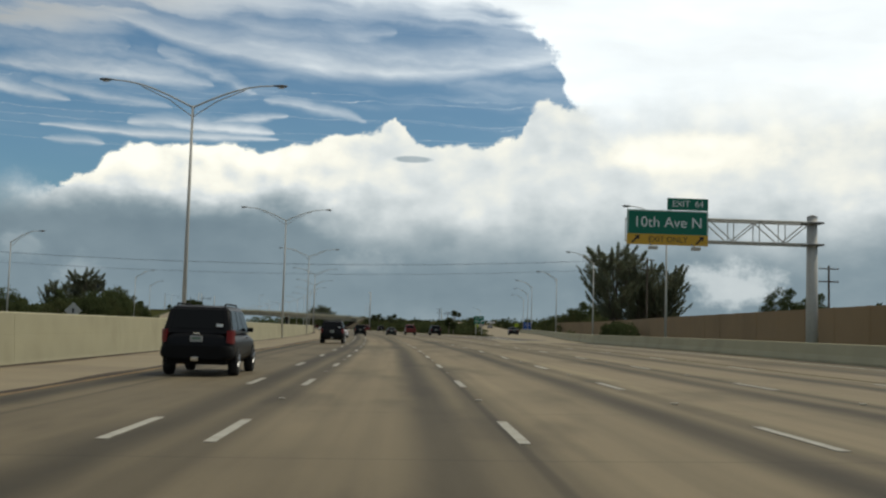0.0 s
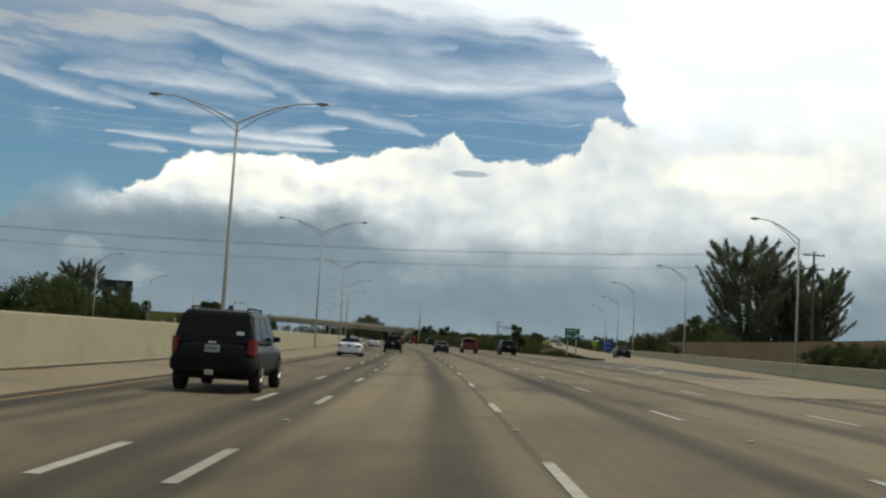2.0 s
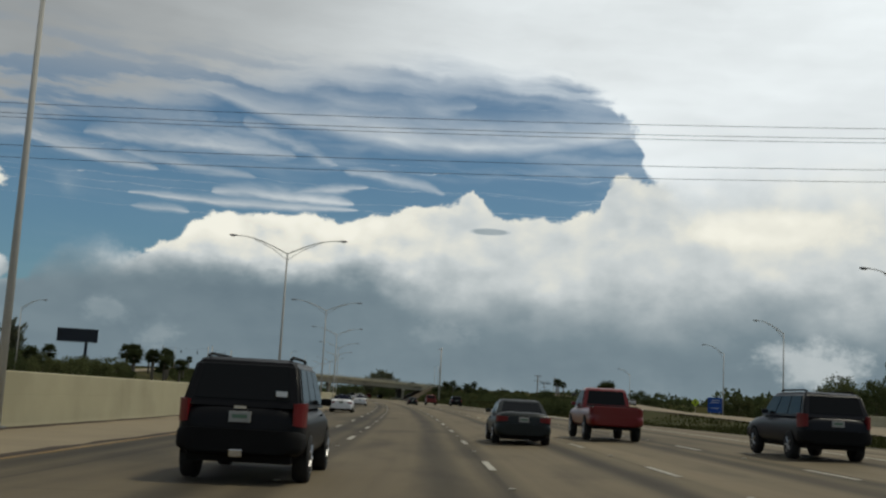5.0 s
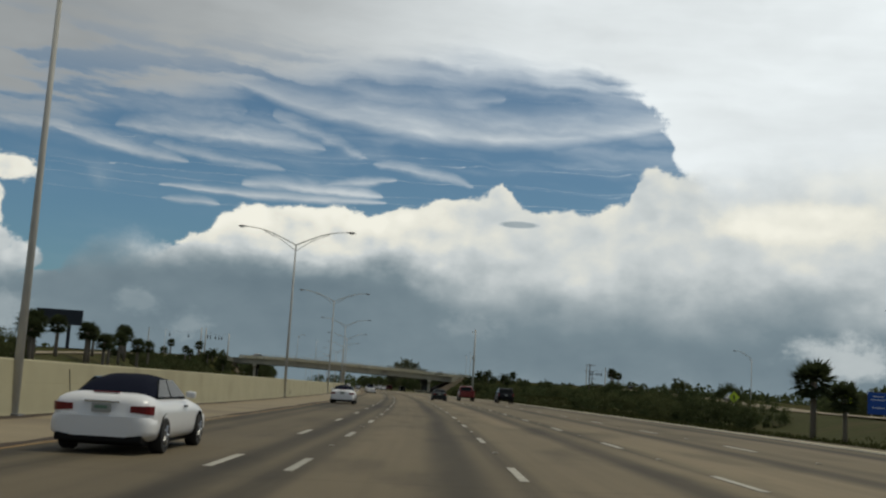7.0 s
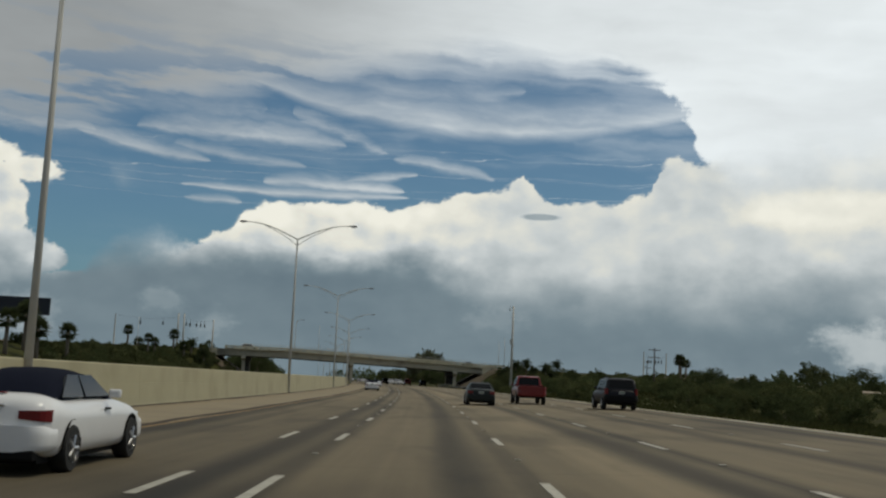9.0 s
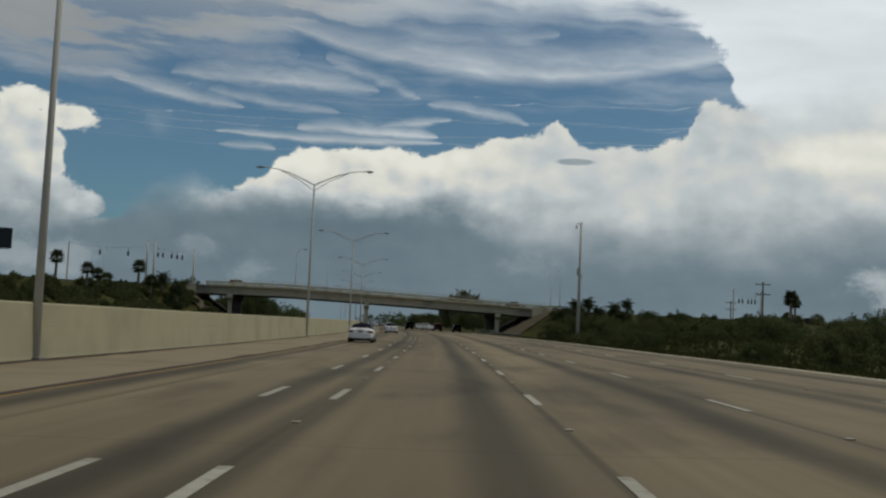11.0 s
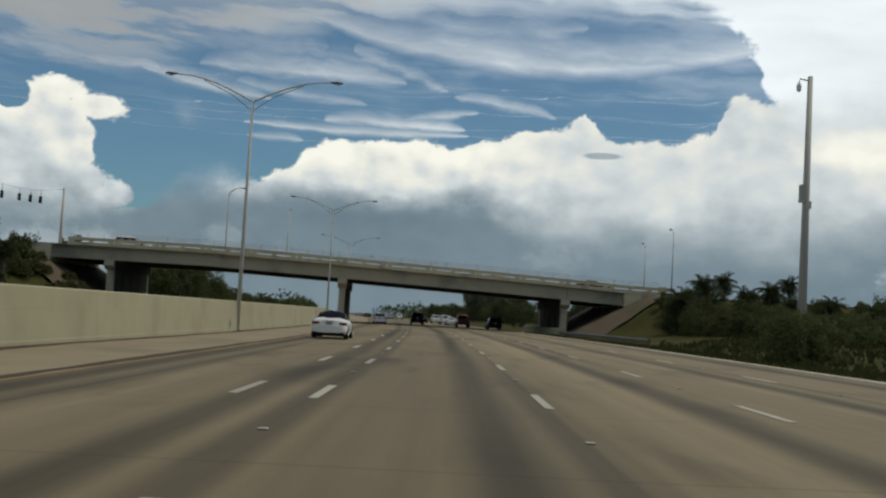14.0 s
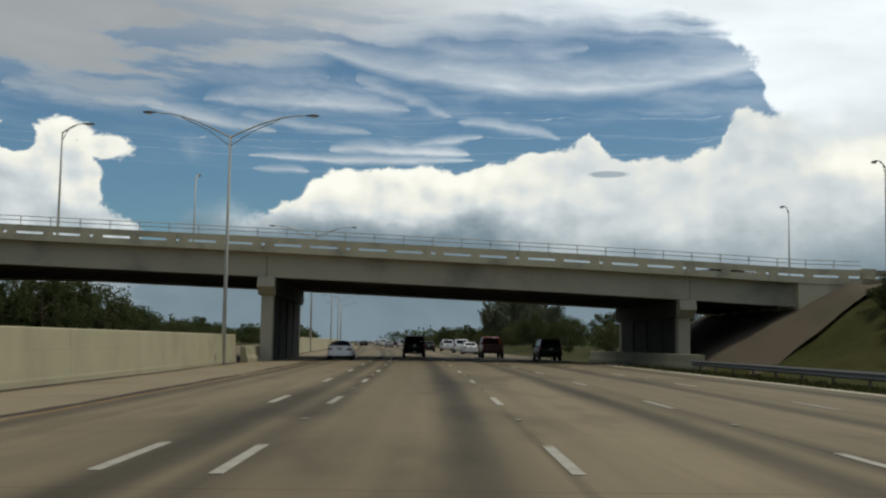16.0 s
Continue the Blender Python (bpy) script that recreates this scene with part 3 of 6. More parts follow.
# ---- mesh helpers ----
def part(name, bm, mat, parent=None, label="", smooth=False):
    me = bpy.data.meshes.new(name)
    bm.to_mesh(me)
    bm.free()
    me.materials.append(mat)
    if smooth:
        me.polygons.foreach_set("use_smooth", [True] * len(me.polygons))
    ob = new(name, me)
    if parent:
        ob.parent = parent
    if label:
        ob["label"] = label
    return ob


def thing(name, m, label, category, group=""):
    ob = new(name)
    ob.matrix_world = m
    return tagged(ob, label, category, group)


def at_road(s, u, z=None, turn=0.0):
    """A pose on the road plan, facing along the road."""
    x, y = xy(s, u)
    return pose(float(x), float(y), float(ground_z(s, u) if z is None else z), 0, 0, math.degrees(heading(s)) + turn)


def box(bm, x0, x1, y0, y1, z0, z1, bevel=0.0):
    vs = [bm.verts.new(p) for p in ((x0, y0, z0), (x1, y0, z0), (x1, y1, z0), (x0, y1, z0), (x0, y0, z1), (x1, y0, z1), (x1, y1, z1), (x0, y1, z1))]
    fs = [bm.faces.new([vs[i] for i in f]) for f in ((3, 2, 1, 0), (4, 5, 6, 7), (0, 1, 5, 4), (1, 2, 6, 5), (2, 3, 7, 6), (3, 0, 4, 7))]
    if bevel:
        es = list({e for f in fs for e in f.edges})
        bmesh.ops.bevel(bm, geom=es, offset=bevel, segments=2, affect="EDGES", profile=0.5)
    return bm


def boxed(*a, bevel=0.0):
    return box(bmesh.new(), *a, bevel=bevel)


def tube(bm, pts, radii, n=8, caps=True):
    """A tapered tube along points."""
    rings = []
    pts = [Vector(p) for p in pts]
    for i, p in enumerate(pts):
        d = (pts[min(i + 1, len(pts) - 1)] - pts[max(i - 1, 0)]).normalized()
        a = d.orthogonal().normalized() if abs(d.z) > 0.9 else d.cross(Vector((0, 0, 1))).normalized()
        b = d.cross(a).normalized()
        r = radii[i] if isinstance(radii, (list, tuple)) else radii
        rings.append([bm.verts.new(p + (a * math.cos(2 * math.pi * k / n) + b * math.sin(2 * math.pi * k / n)) * r) for k in range(n)])
    for r0, r1 in zip(rings, rings[1:]):
        for k in range(n):
            bm.faces.new((r0[k], r0[(k + 1) % n], r1[(k + 1) % n], r1[k]))
    if caps:
        bm.faces.new(rings[0][::-1]), bm.faces.new(rings[-1])
    return bm


def tubed(pts, radii, n=8):
    return tube(bmesh.new(), pts, radii, n)


def sheet_mesh(name, cols, rows, place, mat, uv=False):
    """A sheet over rows (s) and columns (u); place gives each vertex."""
    vs, fs = [], []
    nc = len(cols)
    for s in rows:
        for u in cols:
            vs.append(place(s, u))
    for i in range(len(rows) - 1):
        for j in range(nc - 1):
            fs.append((i * nc + j, i * nc + j + 1, (i + 1) * nc + j + 1, (i + 1) * nc + j))
    me = bpy.data.meshes.new(name)
    me.from_pydata(vs, [], fs)
    if uv:
        lay = me.uv_layers.new(name="UVMap")
        co = [(u, s) for s in rows for u in cols]
        for lp in me.loops:
            lay.data[lp.index].uv = co[lp.vertex_index]
    me.materials.append(mat)
    return new(name, me)


def strip_bm(s_list, profile, place):
    """Sweeps a closed profile of (u, z) along s; place(s) gives base u and z."""
    bm = bmesh.new()
    rings = []
    for s in s_list:
        u0, z0 = place(s)
        ring = []
        for du, dz in profile:
            x, y = xy(s, u0 + du)
            ring.append(bm.verts.new((float(x), float(y), float(z0 + dz))))
        rings.append(ring)
    n = len(profile)
    for a, b in zip(rings, rings[1:]):
        for k in range(n):
            bm.faces.new((a[k], a[(k + 1) % n], b[(k + 1) % n], b[k]))
    bm.faces.new(rings[0]), bm.faces.new(rings[-1][::-1])
    bmesh.ops.recalc_face_normals(bm, faces=bm.faces)
    return bm

# ---- ground: one sheet out to the horizon ----
def spaced(fine_lo, fine_hi, pitch, far):
    vals = list(np.arange(fine_lo, fine_hi + 0.1, pitch))
    d, lo, hi = pitch, fine_lo, fine_hi
    while hi < far:
        d *= 1.5
        lo, hi = lo - d, hi + d
        vals = [lo] + vals + [hi]
    return vals


def ground_place(y, x):
    if -420 < x < 300 and -200 < y < 900:
        s, u = su(x, y)
        z = float(ground_z(s, u))
        k = blend((max(abs(u) - 150, 0)) / 120)
        z = z * (1 - k) - 0.4 * k
        if 595 < s < 626 and (19.2 < u < 34.5 or -53.8 < u < -39.8):
            z -= 0.75
    else:
        z = -0.4
    return (x, y, z)


ground = sheet_mesh("ground", spaced(-190.0, 130.0, 4.0, 4600), spaced(-40.0, 740.0, 4.0, 4600), ground_place, GRASS)
tagged(ground, "rough green and straw-coloured verge grass beside the highway", "ground", kind="structure")
ground.data.polygons.foreach_set("use_smooth", [True] * len(ground.data.polygons))

# ---- carriageways ----
S_ROAD = [*np.arange(-60, 700, 6.0), *np.arange(700, 1500, 25.0)]


def road_place(lift=0.0):
    def f(s, u):
        x, y = xy(s, u)
        return (float(x), float(y), float(road_z(s, u)) + lift)
    return f


road = sheet_mesh("road", [-7.1, -3.2, -1.85, 1.83, 2.0, 5.45, 9.1, 12.75, 13.1], S_ROAD, road_place(), ROAD, uv=True)
tagged(road, "worn grey-brown concrete highway lanes with dark oil bands", "road", kind="structure")
shoulder = sheet_mesh("shoulder", [-12.0, -11.2, -9.2, -7.1], S_ROAD, road_place(-0.003), SHOULDER)
tagged(shoulder, "pale concrete inner shoulder along the median wall", "shoulder", kind="structure")
far_road = sheet_mesh("far_road", [-33, -30, -22, -16, -12.3], S_ROAD, road_place(), ROAD, uv=True)
tagged(far_road, "concrete lanes of the opposite carriageway behind the wall", "road", kind="structure")


def exit_place(s, u):
    k = (u - 12.75) / 7.0
    uu = 13.3 + k * (float(right_edge(s)) - 13.3)
    x, y = xy(s, uu)
    return (float(x), float(y), float(road_z(s, uu)) - 0.002)


exit_lane = sheet_mesh("exit_lane", [12.75, 14.5, 16.4, 18.2, 19.75], list(np.arange(-60, 281, 6.0)), exit_place, ROAD, uv=True)
tagged(exit_lane, "worn concrete exit lanes widening toward the ramp", "road", kind="structure")


def ramp_place(s, u):
    uu = float(ramp_u(s)) + u
    if s < 185:
        uu = min(uu, float(barrier_u(s)) + 0.1)
    x, y = xy(s, uu)
    return (float(x), float(y), float(road_z(s, uu) + (max(road_z(s, uu), ramp_z(s)) - road_z(s, uu)) * blend((s - 185) / 60) if s < 250 else ramp_z(s)) + 0.012)


exit_ramp = sheet_mesh("exit_ramp", [-4.6, -1.5, 1.5, 4.8], list(np.arange(96, 603, 6.0)), ramp_place, SHOULDER)
tagged(exit_ramp, "pale concrete exit ramp climbing away from the highway", "ramp", kind="structure")


def left_ramp_place(s, u):
    uu = float(left_ramp_u(s)) + u
    x, y = xy(s, uu)
    return (float(x), float(y), float(left_ramp_z(s)) + 0.03)


entry_ramp = sheet_mesh("entry_ramp", [-3.6, 0, 3.6], list(np.arange(150, 603, 8.0)), left_ramp_place, SHOULDER)
tagged(entry_ramp, "pale concrete entry ramp on the far side of the highway", "ramp", kind="structure")


def cross_road(name, u0, u1):
    def f(u, ds):
        x, y = xy(BRC, u)
        h = heading(BRC)
        return (float(x) - ds * math.sin(h), float(y) + ds * math.cos(h), float(parapet_z(u)) - 0.96)
    ob = sheet_mesh(name, [-12.0, -6, 0, 6, 12.0], list(np.linspace(u0, u1, 14)), f, SHOULDER)
    return tagged(ob, "pale avenue on the embankment leading to the overpass", "road", kind="structure")


cross_road("avenue_east", 27.2, 190)
cross_road("avenue_west", -190, -49.2)

# concrete edge strip outside the right-hand edge line, and dark gore paving
edge_bm = strip_bm(list(np.arange(236, 600, 8.0)), [(-0.22, -0.3), (0.06, -0.3), (0.06, 0.012), (-0.22, 0.012)], lambda s: (13.3, road_z(s, 13.3)))
tagged(part("edge_strip", edge_bm, BRIDGE_L), "narrow pale concrete strip at the pavement edge", "kerb", kind="structure")


def gore_place(s, k):
    u0, u1 = 13.4, float(right_edge(s)) - 0.4
    x, y = xy(s, u0 + (u1 - u0) * k)
    return (float(x), float(y), float(road_z(s, u0 + (u1 - u0) * k)) + 0.018)


gore = sheet_mesh("gore", [0.25, 0.6, 0.95], list(np.arange(116, 172, 4.0)), gore_place, DARKPAVE)
tagged(gore, "dark asphalt gore with white chevron stripes", "road marking area", kind="structure")

# ---- markings ----
CYCLE = 12.192
dash_bm = boxed(-0.075, 0.075, 0, 3.05, 0, 0.006)
dash_me = bpy.data.meshes.new("lane_dash")
dash_bm.to_mesh(dash_me)
dash_me.materials.append(PAINT)
stud_bm = boxed(-0.06, 0.06, -0.06, 0.06, 0, 0.022, bevel=0.012)
stud_me = bpy.data.meshes.new("road_stud")
stud_bm.to_mesh(stud_me)
stud_me.materials.append(REFL)


def on_road(name, me, s, u, parent, lift=0.004):
    ob = new(name, me)
    x, y = xy(s, u)
    h = heading(s)
    dz = (road_z(s + 3, u) - road_z(s, u)) / 3
    du = (road_z(s, u + 0.2) - road_z(s, u - 0.2)) / 0.4
    ob.matrix_world = pose(float(x), float(y), float(road_z(s, u)) + lift, math.degrees(dz), -math.degrees(du), math.degrees(h))
    ob.parent = parent
    return ob


def strip_line(name, u_of, s0, s1, width, mat, parent, label, lift=0.005, pitch=6.0):
    def f(s, k):
        u = u_of(s) + k * width
        x, y = xy(s, u)
        return (float(x), float(y), float(road_z(s, u)) + lift)
    ob = sheet_mesh(name, [-0.5, 0.5], list(np.arange(s0, s1 + 0.1, pitch)), f, mat)
    ob.parent = parent
    ob["label"] = label
    return ob


strip_line("edge_line", lambda s: -6.98, -60, 900, 0.11, YELLOW, road, "faded yellow edge line")
strip_line("edge_line", lambda s: 12.95, 236, 900, 0.15, PAINT, road, "worn white edge line")
strip_line("edge_line", lambda s: float(right_edge(s)) - 1.7, -60, 160, 0.15, PAINT, exit_lane, "worn white edge line")
strip_line("gore_line", lambda s: float(np.interp(s, [96, 172], [12.9, 13.2])), 100, 236, 0.18, PAINT, exit_lane, "white gore line")
strip_line("gore_line", lambda s: float(np.interp(s, [96, 135, 176], [13.1, 15.8, 18.6])), 100, 178, 0.18, PAINT, exit_lane, "white gore line", lift=0.03)
for i, s in enumerate((122, 131, 140, 149, 158)):
    strip_line("chevron", lambda q, s=s: float(np.interp(q, [s, s + 7], [13.3, float(np.interp(s + 7, [96, 135, 176], [13.1, 15.8, 18.6]))])), s, s + 7, 0.35, PAINT, gore, "white chevron stripe", lift=0.026, pitch=3.5)


def ragged_line(name, u0, width, s0, s1, label, lift, seed):
    """A line of grit whose edges wander."""
    rnd = np.random.RandomState(seed)
    n = int((s1 - s0) / 1.5) + 1
    ss = [s0 + 1.5 * k for k in range(n)]
    soft = np.convolve(rnd.normal(size=n + 8), np.ones(5) / 5, "same")[4:4 + n]
    lo, hi = u0 - width * (0.5 + 0.35 * soft + 0.12 * rnd.normal(size=n)), u0 + width * (0.5 + 0.35 * soft[::-1] + 0.12 * rnd.normal(size=n))

    def f(s, k):
        u = float(np.interp(s, ss, lo) * (1 - k) + np.interp(s, ss, hi) * k)
        x, y = xy(s, u)
        return (float(x), float(y), float(road_z(s, u)) + lift)
    ob = sheet_mesh(name, [0, 1], ss, f, GRIT)
    ob.parent = shoulder
    ob["label"] = label


ragged_line("edge_grit", -7.26, 0.36, -60, 700, "brown grit along the joint", 0.005, 3)
ragged_line("edge_grit", -11.54, 0.50, -60, 700, "dark grit at the foot of the wall", 0.006, 4)

# ---- median wall ----
wall_median = new("wall_median")
tagged(wall_median, "pale buff concrete median wall with faint joints", "median wall", kind="structure")
HIGH = [(0.20, -0.3), (0.20, 0.02), (0.185, 0.10), (0.135, 0.93), (0.129, 0.934), (0.129, 0.944), (0.132, 0.948), (0.10, 1.62), (0.07, 1.66), (-0.37, 1.66), (-0.40, 1.62), (-0.5, -0.3)]
LOW = [(0.28, -0.3), (0.28, 0.10), (0.17, 0.34), (0.10, 0.86), (0.07, 0.88), (-0.2, 0.88), (-0.23, 0.86), (-0.25, -0.3)]


def wall_run(parent, name, s0, s1, u_of, profile, mat, length=12.0, gap=0.012):
    s = s0
    while s < s1 - 0.1:
        e = min(s + length, s1)
        bm = strip_bm([s + gap / 2, (s + e) / 2, e - gap / 2], profile, lambda q: (float(u_of(q)), float(level_z(q, u_of(q)))))
        part(name, bm, mat, parent)
        s = e


wall_run(wall_median, "wall_panel", -60, 594, lambda s: -11.98, HIGH, WALL, 13.2)
wall_run(wall_median, "low_wall_panel", 594, 626, lambda s: -11.3, LOW, WALL, 8.0)
wall_run(wall_median, "wall_panel", 626, 920, lambda s: -11.98, HIGH, WALL, 14.0)

for q in (74.5, 328.3, 519.0, 586.4):
    part("drain_slot", strip_bm([q, q + 0.22], [(0.10, 0.22), (0.19, 0.22), (0.172, 0.62), (0.10, 0.62)], lambda a: (-11.98, float(road_z(a, -11.98)))), SIGNBLACK, wall_median, "small dark drain slot")
# ---- low barrier on the right, sound wall behind ----
wall_right = new("wall_right")
tagged(wall_right, "pale low concrete barrier beside the exit lane", "barrier", kind="structure")
BARR = [(-0.28, -0.3), (-0.28, 0.08), (-0.18, 0.33), (-0.10, 0.80), (-0.07, 0.82), (0.13, 0.82), (0.16, 0.80), (0.2, -0.3)]
wall_run(wall_right, "barrier_panel", -60, 264, barrier_u, BARR, WALL, 6.0)

wall_sound = new("wall_sound")
tagged(wall_sound, "tan precast sound wall of panels between posts", "sound wall", kind="structure")


def sound_u(s):
    return np.interp(s, [-60, 60, 120, 180, 215, 240], [27.5, 28.5, 33, 39.6, 41.5, 44.0])


s = -60.0
while s < 236:
    e = s + 6.0
    zb = float(ground_z(s + 3, sound_u(s + 3)))
    hgt = 3.15 if s < 150 else 3.15 - 0.2 * blend((s - 150) / 80)
    part("panel", strip_bm([s + 0.17, e - 0.17], [(-0.08, -0.6), (0.08, -0.6), (0.08, hgt), (-0.08, hgt)], lambda q: (float(sound_u(q)), zb)), TAN, wall_sound)
    part("post", strip_bm([s - 0.2, s + 0.2], [(-0.10, -0.6), (0.10, -0.6), (0.10, hgt + 0.02), (-0.10, hgt + 0.02)], lambda q: (float(sound_u(q)), zb)), TAN, wall_sound)
    s = e

# ---- overpass ----
overpass = thing("overpass", Matrix.Identity(4), "pale concrete girder overpass with open parapet and pipe rail", "bridge")
HB = heading(BRC)


def bridge_bm(u_list, profile_of):
    """Sweeps a profile of (ds, z) across the highway."""
    bm = bmesh.new()
    rings = []
    for u in u_list:
        x, y = xy(BRC, u)
        rings.append([bm.verts.new((float(x) - ds * math.sin(HB), float(y) + ds * math.cos(HB), float(z))) for ds, z in profile_of(u)])
    n = len(rings[0])
    for a, b in zip(rings, rings[1:]):
        for k in range(n):
            bm.faces.new((a[k], a[(k + 1) % n], b[(k + 1) % n], b[k]))
    bm.faces.new(rings[0]), bm.faces.new(rings[-1][::-1])
    bmesh.ops.recalc_face_normals(bm, faces=bm.faces)
    return bm


def rect(d0, d1, z_of, za, zb):
    return lambda u: [(d0, z_of(u) + za), (d1, z_of(u) + za), (d1, z_of(u) + zb), (d0, z_of(u) + zb)]


SPANS = [(-49.0, -41.3), (-41.3, -10.7), (-10.7, 19.4), (19.4, 27.2)]
ALL_U = [-49, -41.3, -35, -29, -20, -10.7, 0, 10, 19.4, 27.2]
part("deck", bridge_bm(ALL_U, rect(-11.9, 11.9, parapet_z, -1.09, -0.95)), BRIDGE, overpass)
for a, b in SPANS:
    us = [a + 0.02] + [u for u in ALL_U if a < u < b] + [b - 0.02]
    for k in range(7):
        d = -10.9 + k * 21.8 / 6
        prof = [(-0.45, -2.76), (0.45, -2.76), (0.45, -2.56), (0.16, -2.40), (0.16, -1.45), (0.40, -1.28), (0.40, -1.09), (-0.40, -1.09), (-0.40, -1.28), (-0.16, -1.45), (-0.16, -2.40), (-0.45, -2.56)]
        if k in (0, 6):
            prof = [(-0.35, -2.76), (0.35, -2.76), (0.35, -1.09), (-0.35, -1.09)]
        # inner girders get the shade-dark colour, the two outer ones stay pale
        part("girder", bridge_bm(us, lambda u, d=d, prof=prof: [(d + p, float(parapet_z(u)) + q) for p, q in prof]), BRIDGE if k in (0, 6) else BRIDGE_SHADE, overpass, "" if k in (0, 6) else "inner girder coloured dark for the shade under the deck")
BAY = 5.96
for side in (-1, 1):
    d = side * 11.75
    u = -10.93 - 6 * BAY
    while u < 31.5:
        # one cast bay: kerb beam, slotted parapet, posts
        us = [u + 0.015, u + BAY / 2, min(u + BAY, 31.6) - 0.015]
        part("kerb_beam", bridge_bm(us, rect(d - 0.28, d + 0.28, parapet_z, -1.08, -0.62)), BRIDGE_L, overpass, "pale kerb beam below the parapet")
        part("top_rail", bridge_bm(us, rect(d - 0.17, d + 0.17, parapet_z, -0.43, 0.0)), BRIDGE_L, overpass, "pale concrete parapet rail")
        for v in (u + 0.45, u + BAY / 2, u + BAY - 0.45):
            if v < 31.2:
                part("parapet_post", bridge_bm([v - 0.30, v + 0.30], rect(d - 0.15, d + 0.15, parapet_z, -0.63, -0.42)), BRIDGE_L, overpass)
        u += BAY
    part("end_post", bridge_bm([31.62, 32.6], rect(d - 0.22, d + 0.22, parapet_z, -1.5, 0.10)), BRIDGE_L, overpass, "square concrete end post")
    for u in np.arange(-46.2, 31.5, 2.05):
        x, y = xy(BRC, u)
        px, py, pz = float(x) - d * math.sin(HB), float(y) + d * math.cos(HB), float(parapet_z(u))
        part("rail_post", tubed([(px, py, pz - 0.01), (px, py, pz + 0.62)], 0.035, 6), GALV, overpass)
    for dz in (0.32, 0.61):
        pts = []
        for u in ALL_U[1:] + [31.6]:
            x, y = xy(BRC, u)
            pts.append((float(x) - d * math.sin(HB), float(y) + d * math.cos(HB), float(parapet_z(u)) + dz))
        part("pipe_rail", tubed(pts, 0.03, 6), GALV, overpass, "grey steel pipe rail")
for u, zb in ((-41.3, 1.2), (-10.7, -0.4), (19.2, -0.4)):
    zt = float(parapet_z(u)) - 2.76
    cap = [(-10.52, zt - 1.25), (-10.52, zt), (11.3, zt), (11.6, zt - 0.85), (10.6, zt - 1.25)]
    # cap coloured dark for under-deck shade; only its near end block is pale
    part("pier_cap", bridge_bm([u - 0.6, u + 0.6], lambda q, cap=cap: cap), BRIDGE_SHADE, overpass, "pier cap coloured dark for the shade under the deck")
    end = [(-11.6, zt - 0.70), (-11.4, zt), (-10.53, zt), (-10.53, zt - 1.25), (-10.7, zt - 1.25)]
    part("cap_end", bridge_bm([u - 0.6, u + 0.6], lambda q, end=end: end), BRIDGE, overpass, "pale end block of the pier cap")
    # wall and inner columns carry the shade in their colour too
    part("pier_wall", bridge_bm([u - 0.34, u + 0.34], lambda q, zt=zt, zb=zb: [(-9.8, zb), (9.8, zb), (9.8, zt - 1.15), (-9.8, zt - 1.15)]), BRIDGE_SHADE, overpass, "pier wall between the columns, coloured dark for shade")
    for k in range(5):
        d = -10.0 + k * 5.0
        part("pier_column", bridge_bm([u - 0.42, u + 0.42], lambda q, d=d, zt=zt, zb=zb: [(d - 0.45, zb), (d + 0.45, zb), (d + 0.45, zt - 1.2), (d - 0.45, zt - 1.2)]), BRIDGE if k in (0, 4) else BRIDGE_SHADE, overpass, "" if k in (0, 4) else "inner column coloured dark for shade")
for u0, u1, side in ((27.0, 28.2, 1), (-50.2, -48.8, -1)):
    zt = float(parapet_z(u0)) - 1.0
    part("abutment", bridge_bm([u0, u1], lambda q, zt=zt: [(-11.6, zt - 4.2), (11.6, zt - 4.2), (11.6, zt), (-11.6, zt)]), BRIDGE_L, overpass)
    for d in (-11.75, 11.75):
        ua, ub = (27.0, 32.6) if side > 0 else (-54.6, -48.8)
        part("wing_wall", bridge_bm(list(np.linspace(ua, ub, 4)), lambda q, d=d, ua=ua, side=side: [(d - 0.2, float(parapet_z(q)) - (3.2 - 0.25 * abs(q - (27 if side > 0 else -48.8)))), (d + 0.2, float(parapet_z(q)) - (3.2 - 0.25 * abs(q - (27 if side > 0 else -48.8)))), (d + 0.2, float(parapet_z(q)) - 1.085), (d - 0.2, float(parapet_z(q)) - 1.085)]), BRIDGE_L, overpass, "pale wing wall")


def slope_place(side):
    def f(k, ds):
        u = 19.6 + k * 13.0 if side > 0 else -40.2 - k * 13.0
        x, y = xy(BRC, u)
        z = float(ground_z(BRC + ds, u))
        w = 0.04 * math.sin(ds * 1.7) + 0.04 * math.sin(ds * 3.1 + k * 9)
        return (float(x) - ds * math.sin(HB), float(y) + ds * math.cos(HB), z + 0.10 + w)
    return f


def slope_ds(k):
    return -14.2 - 4.8 * (1 - k)


for side, nm in ((1, "slope_east"), (-1, "slope_west")):
    fn = slope_place(side)
    ob = sheet_mesh(nm, list(np.linspace(0, 1, 24)), list(np.linspace(0, 1.0, 14)), lambda k, t, fn=fn: fn(k, slope_ds(k) * (1 - t) + 16.0 * t), DIRT)
    ob.data.polygons.foreach_set("use_smooth", [True] * len(ob.data.polygons))
    for vert in ob.data.vertices:
        if su(vert.co.x, vert.co.y)[0] < 589.0:
            vert.co.z -= 0.4
    tagged(ob, "bare brown earth slope below the overpass abutment", "slope", kind="structure")

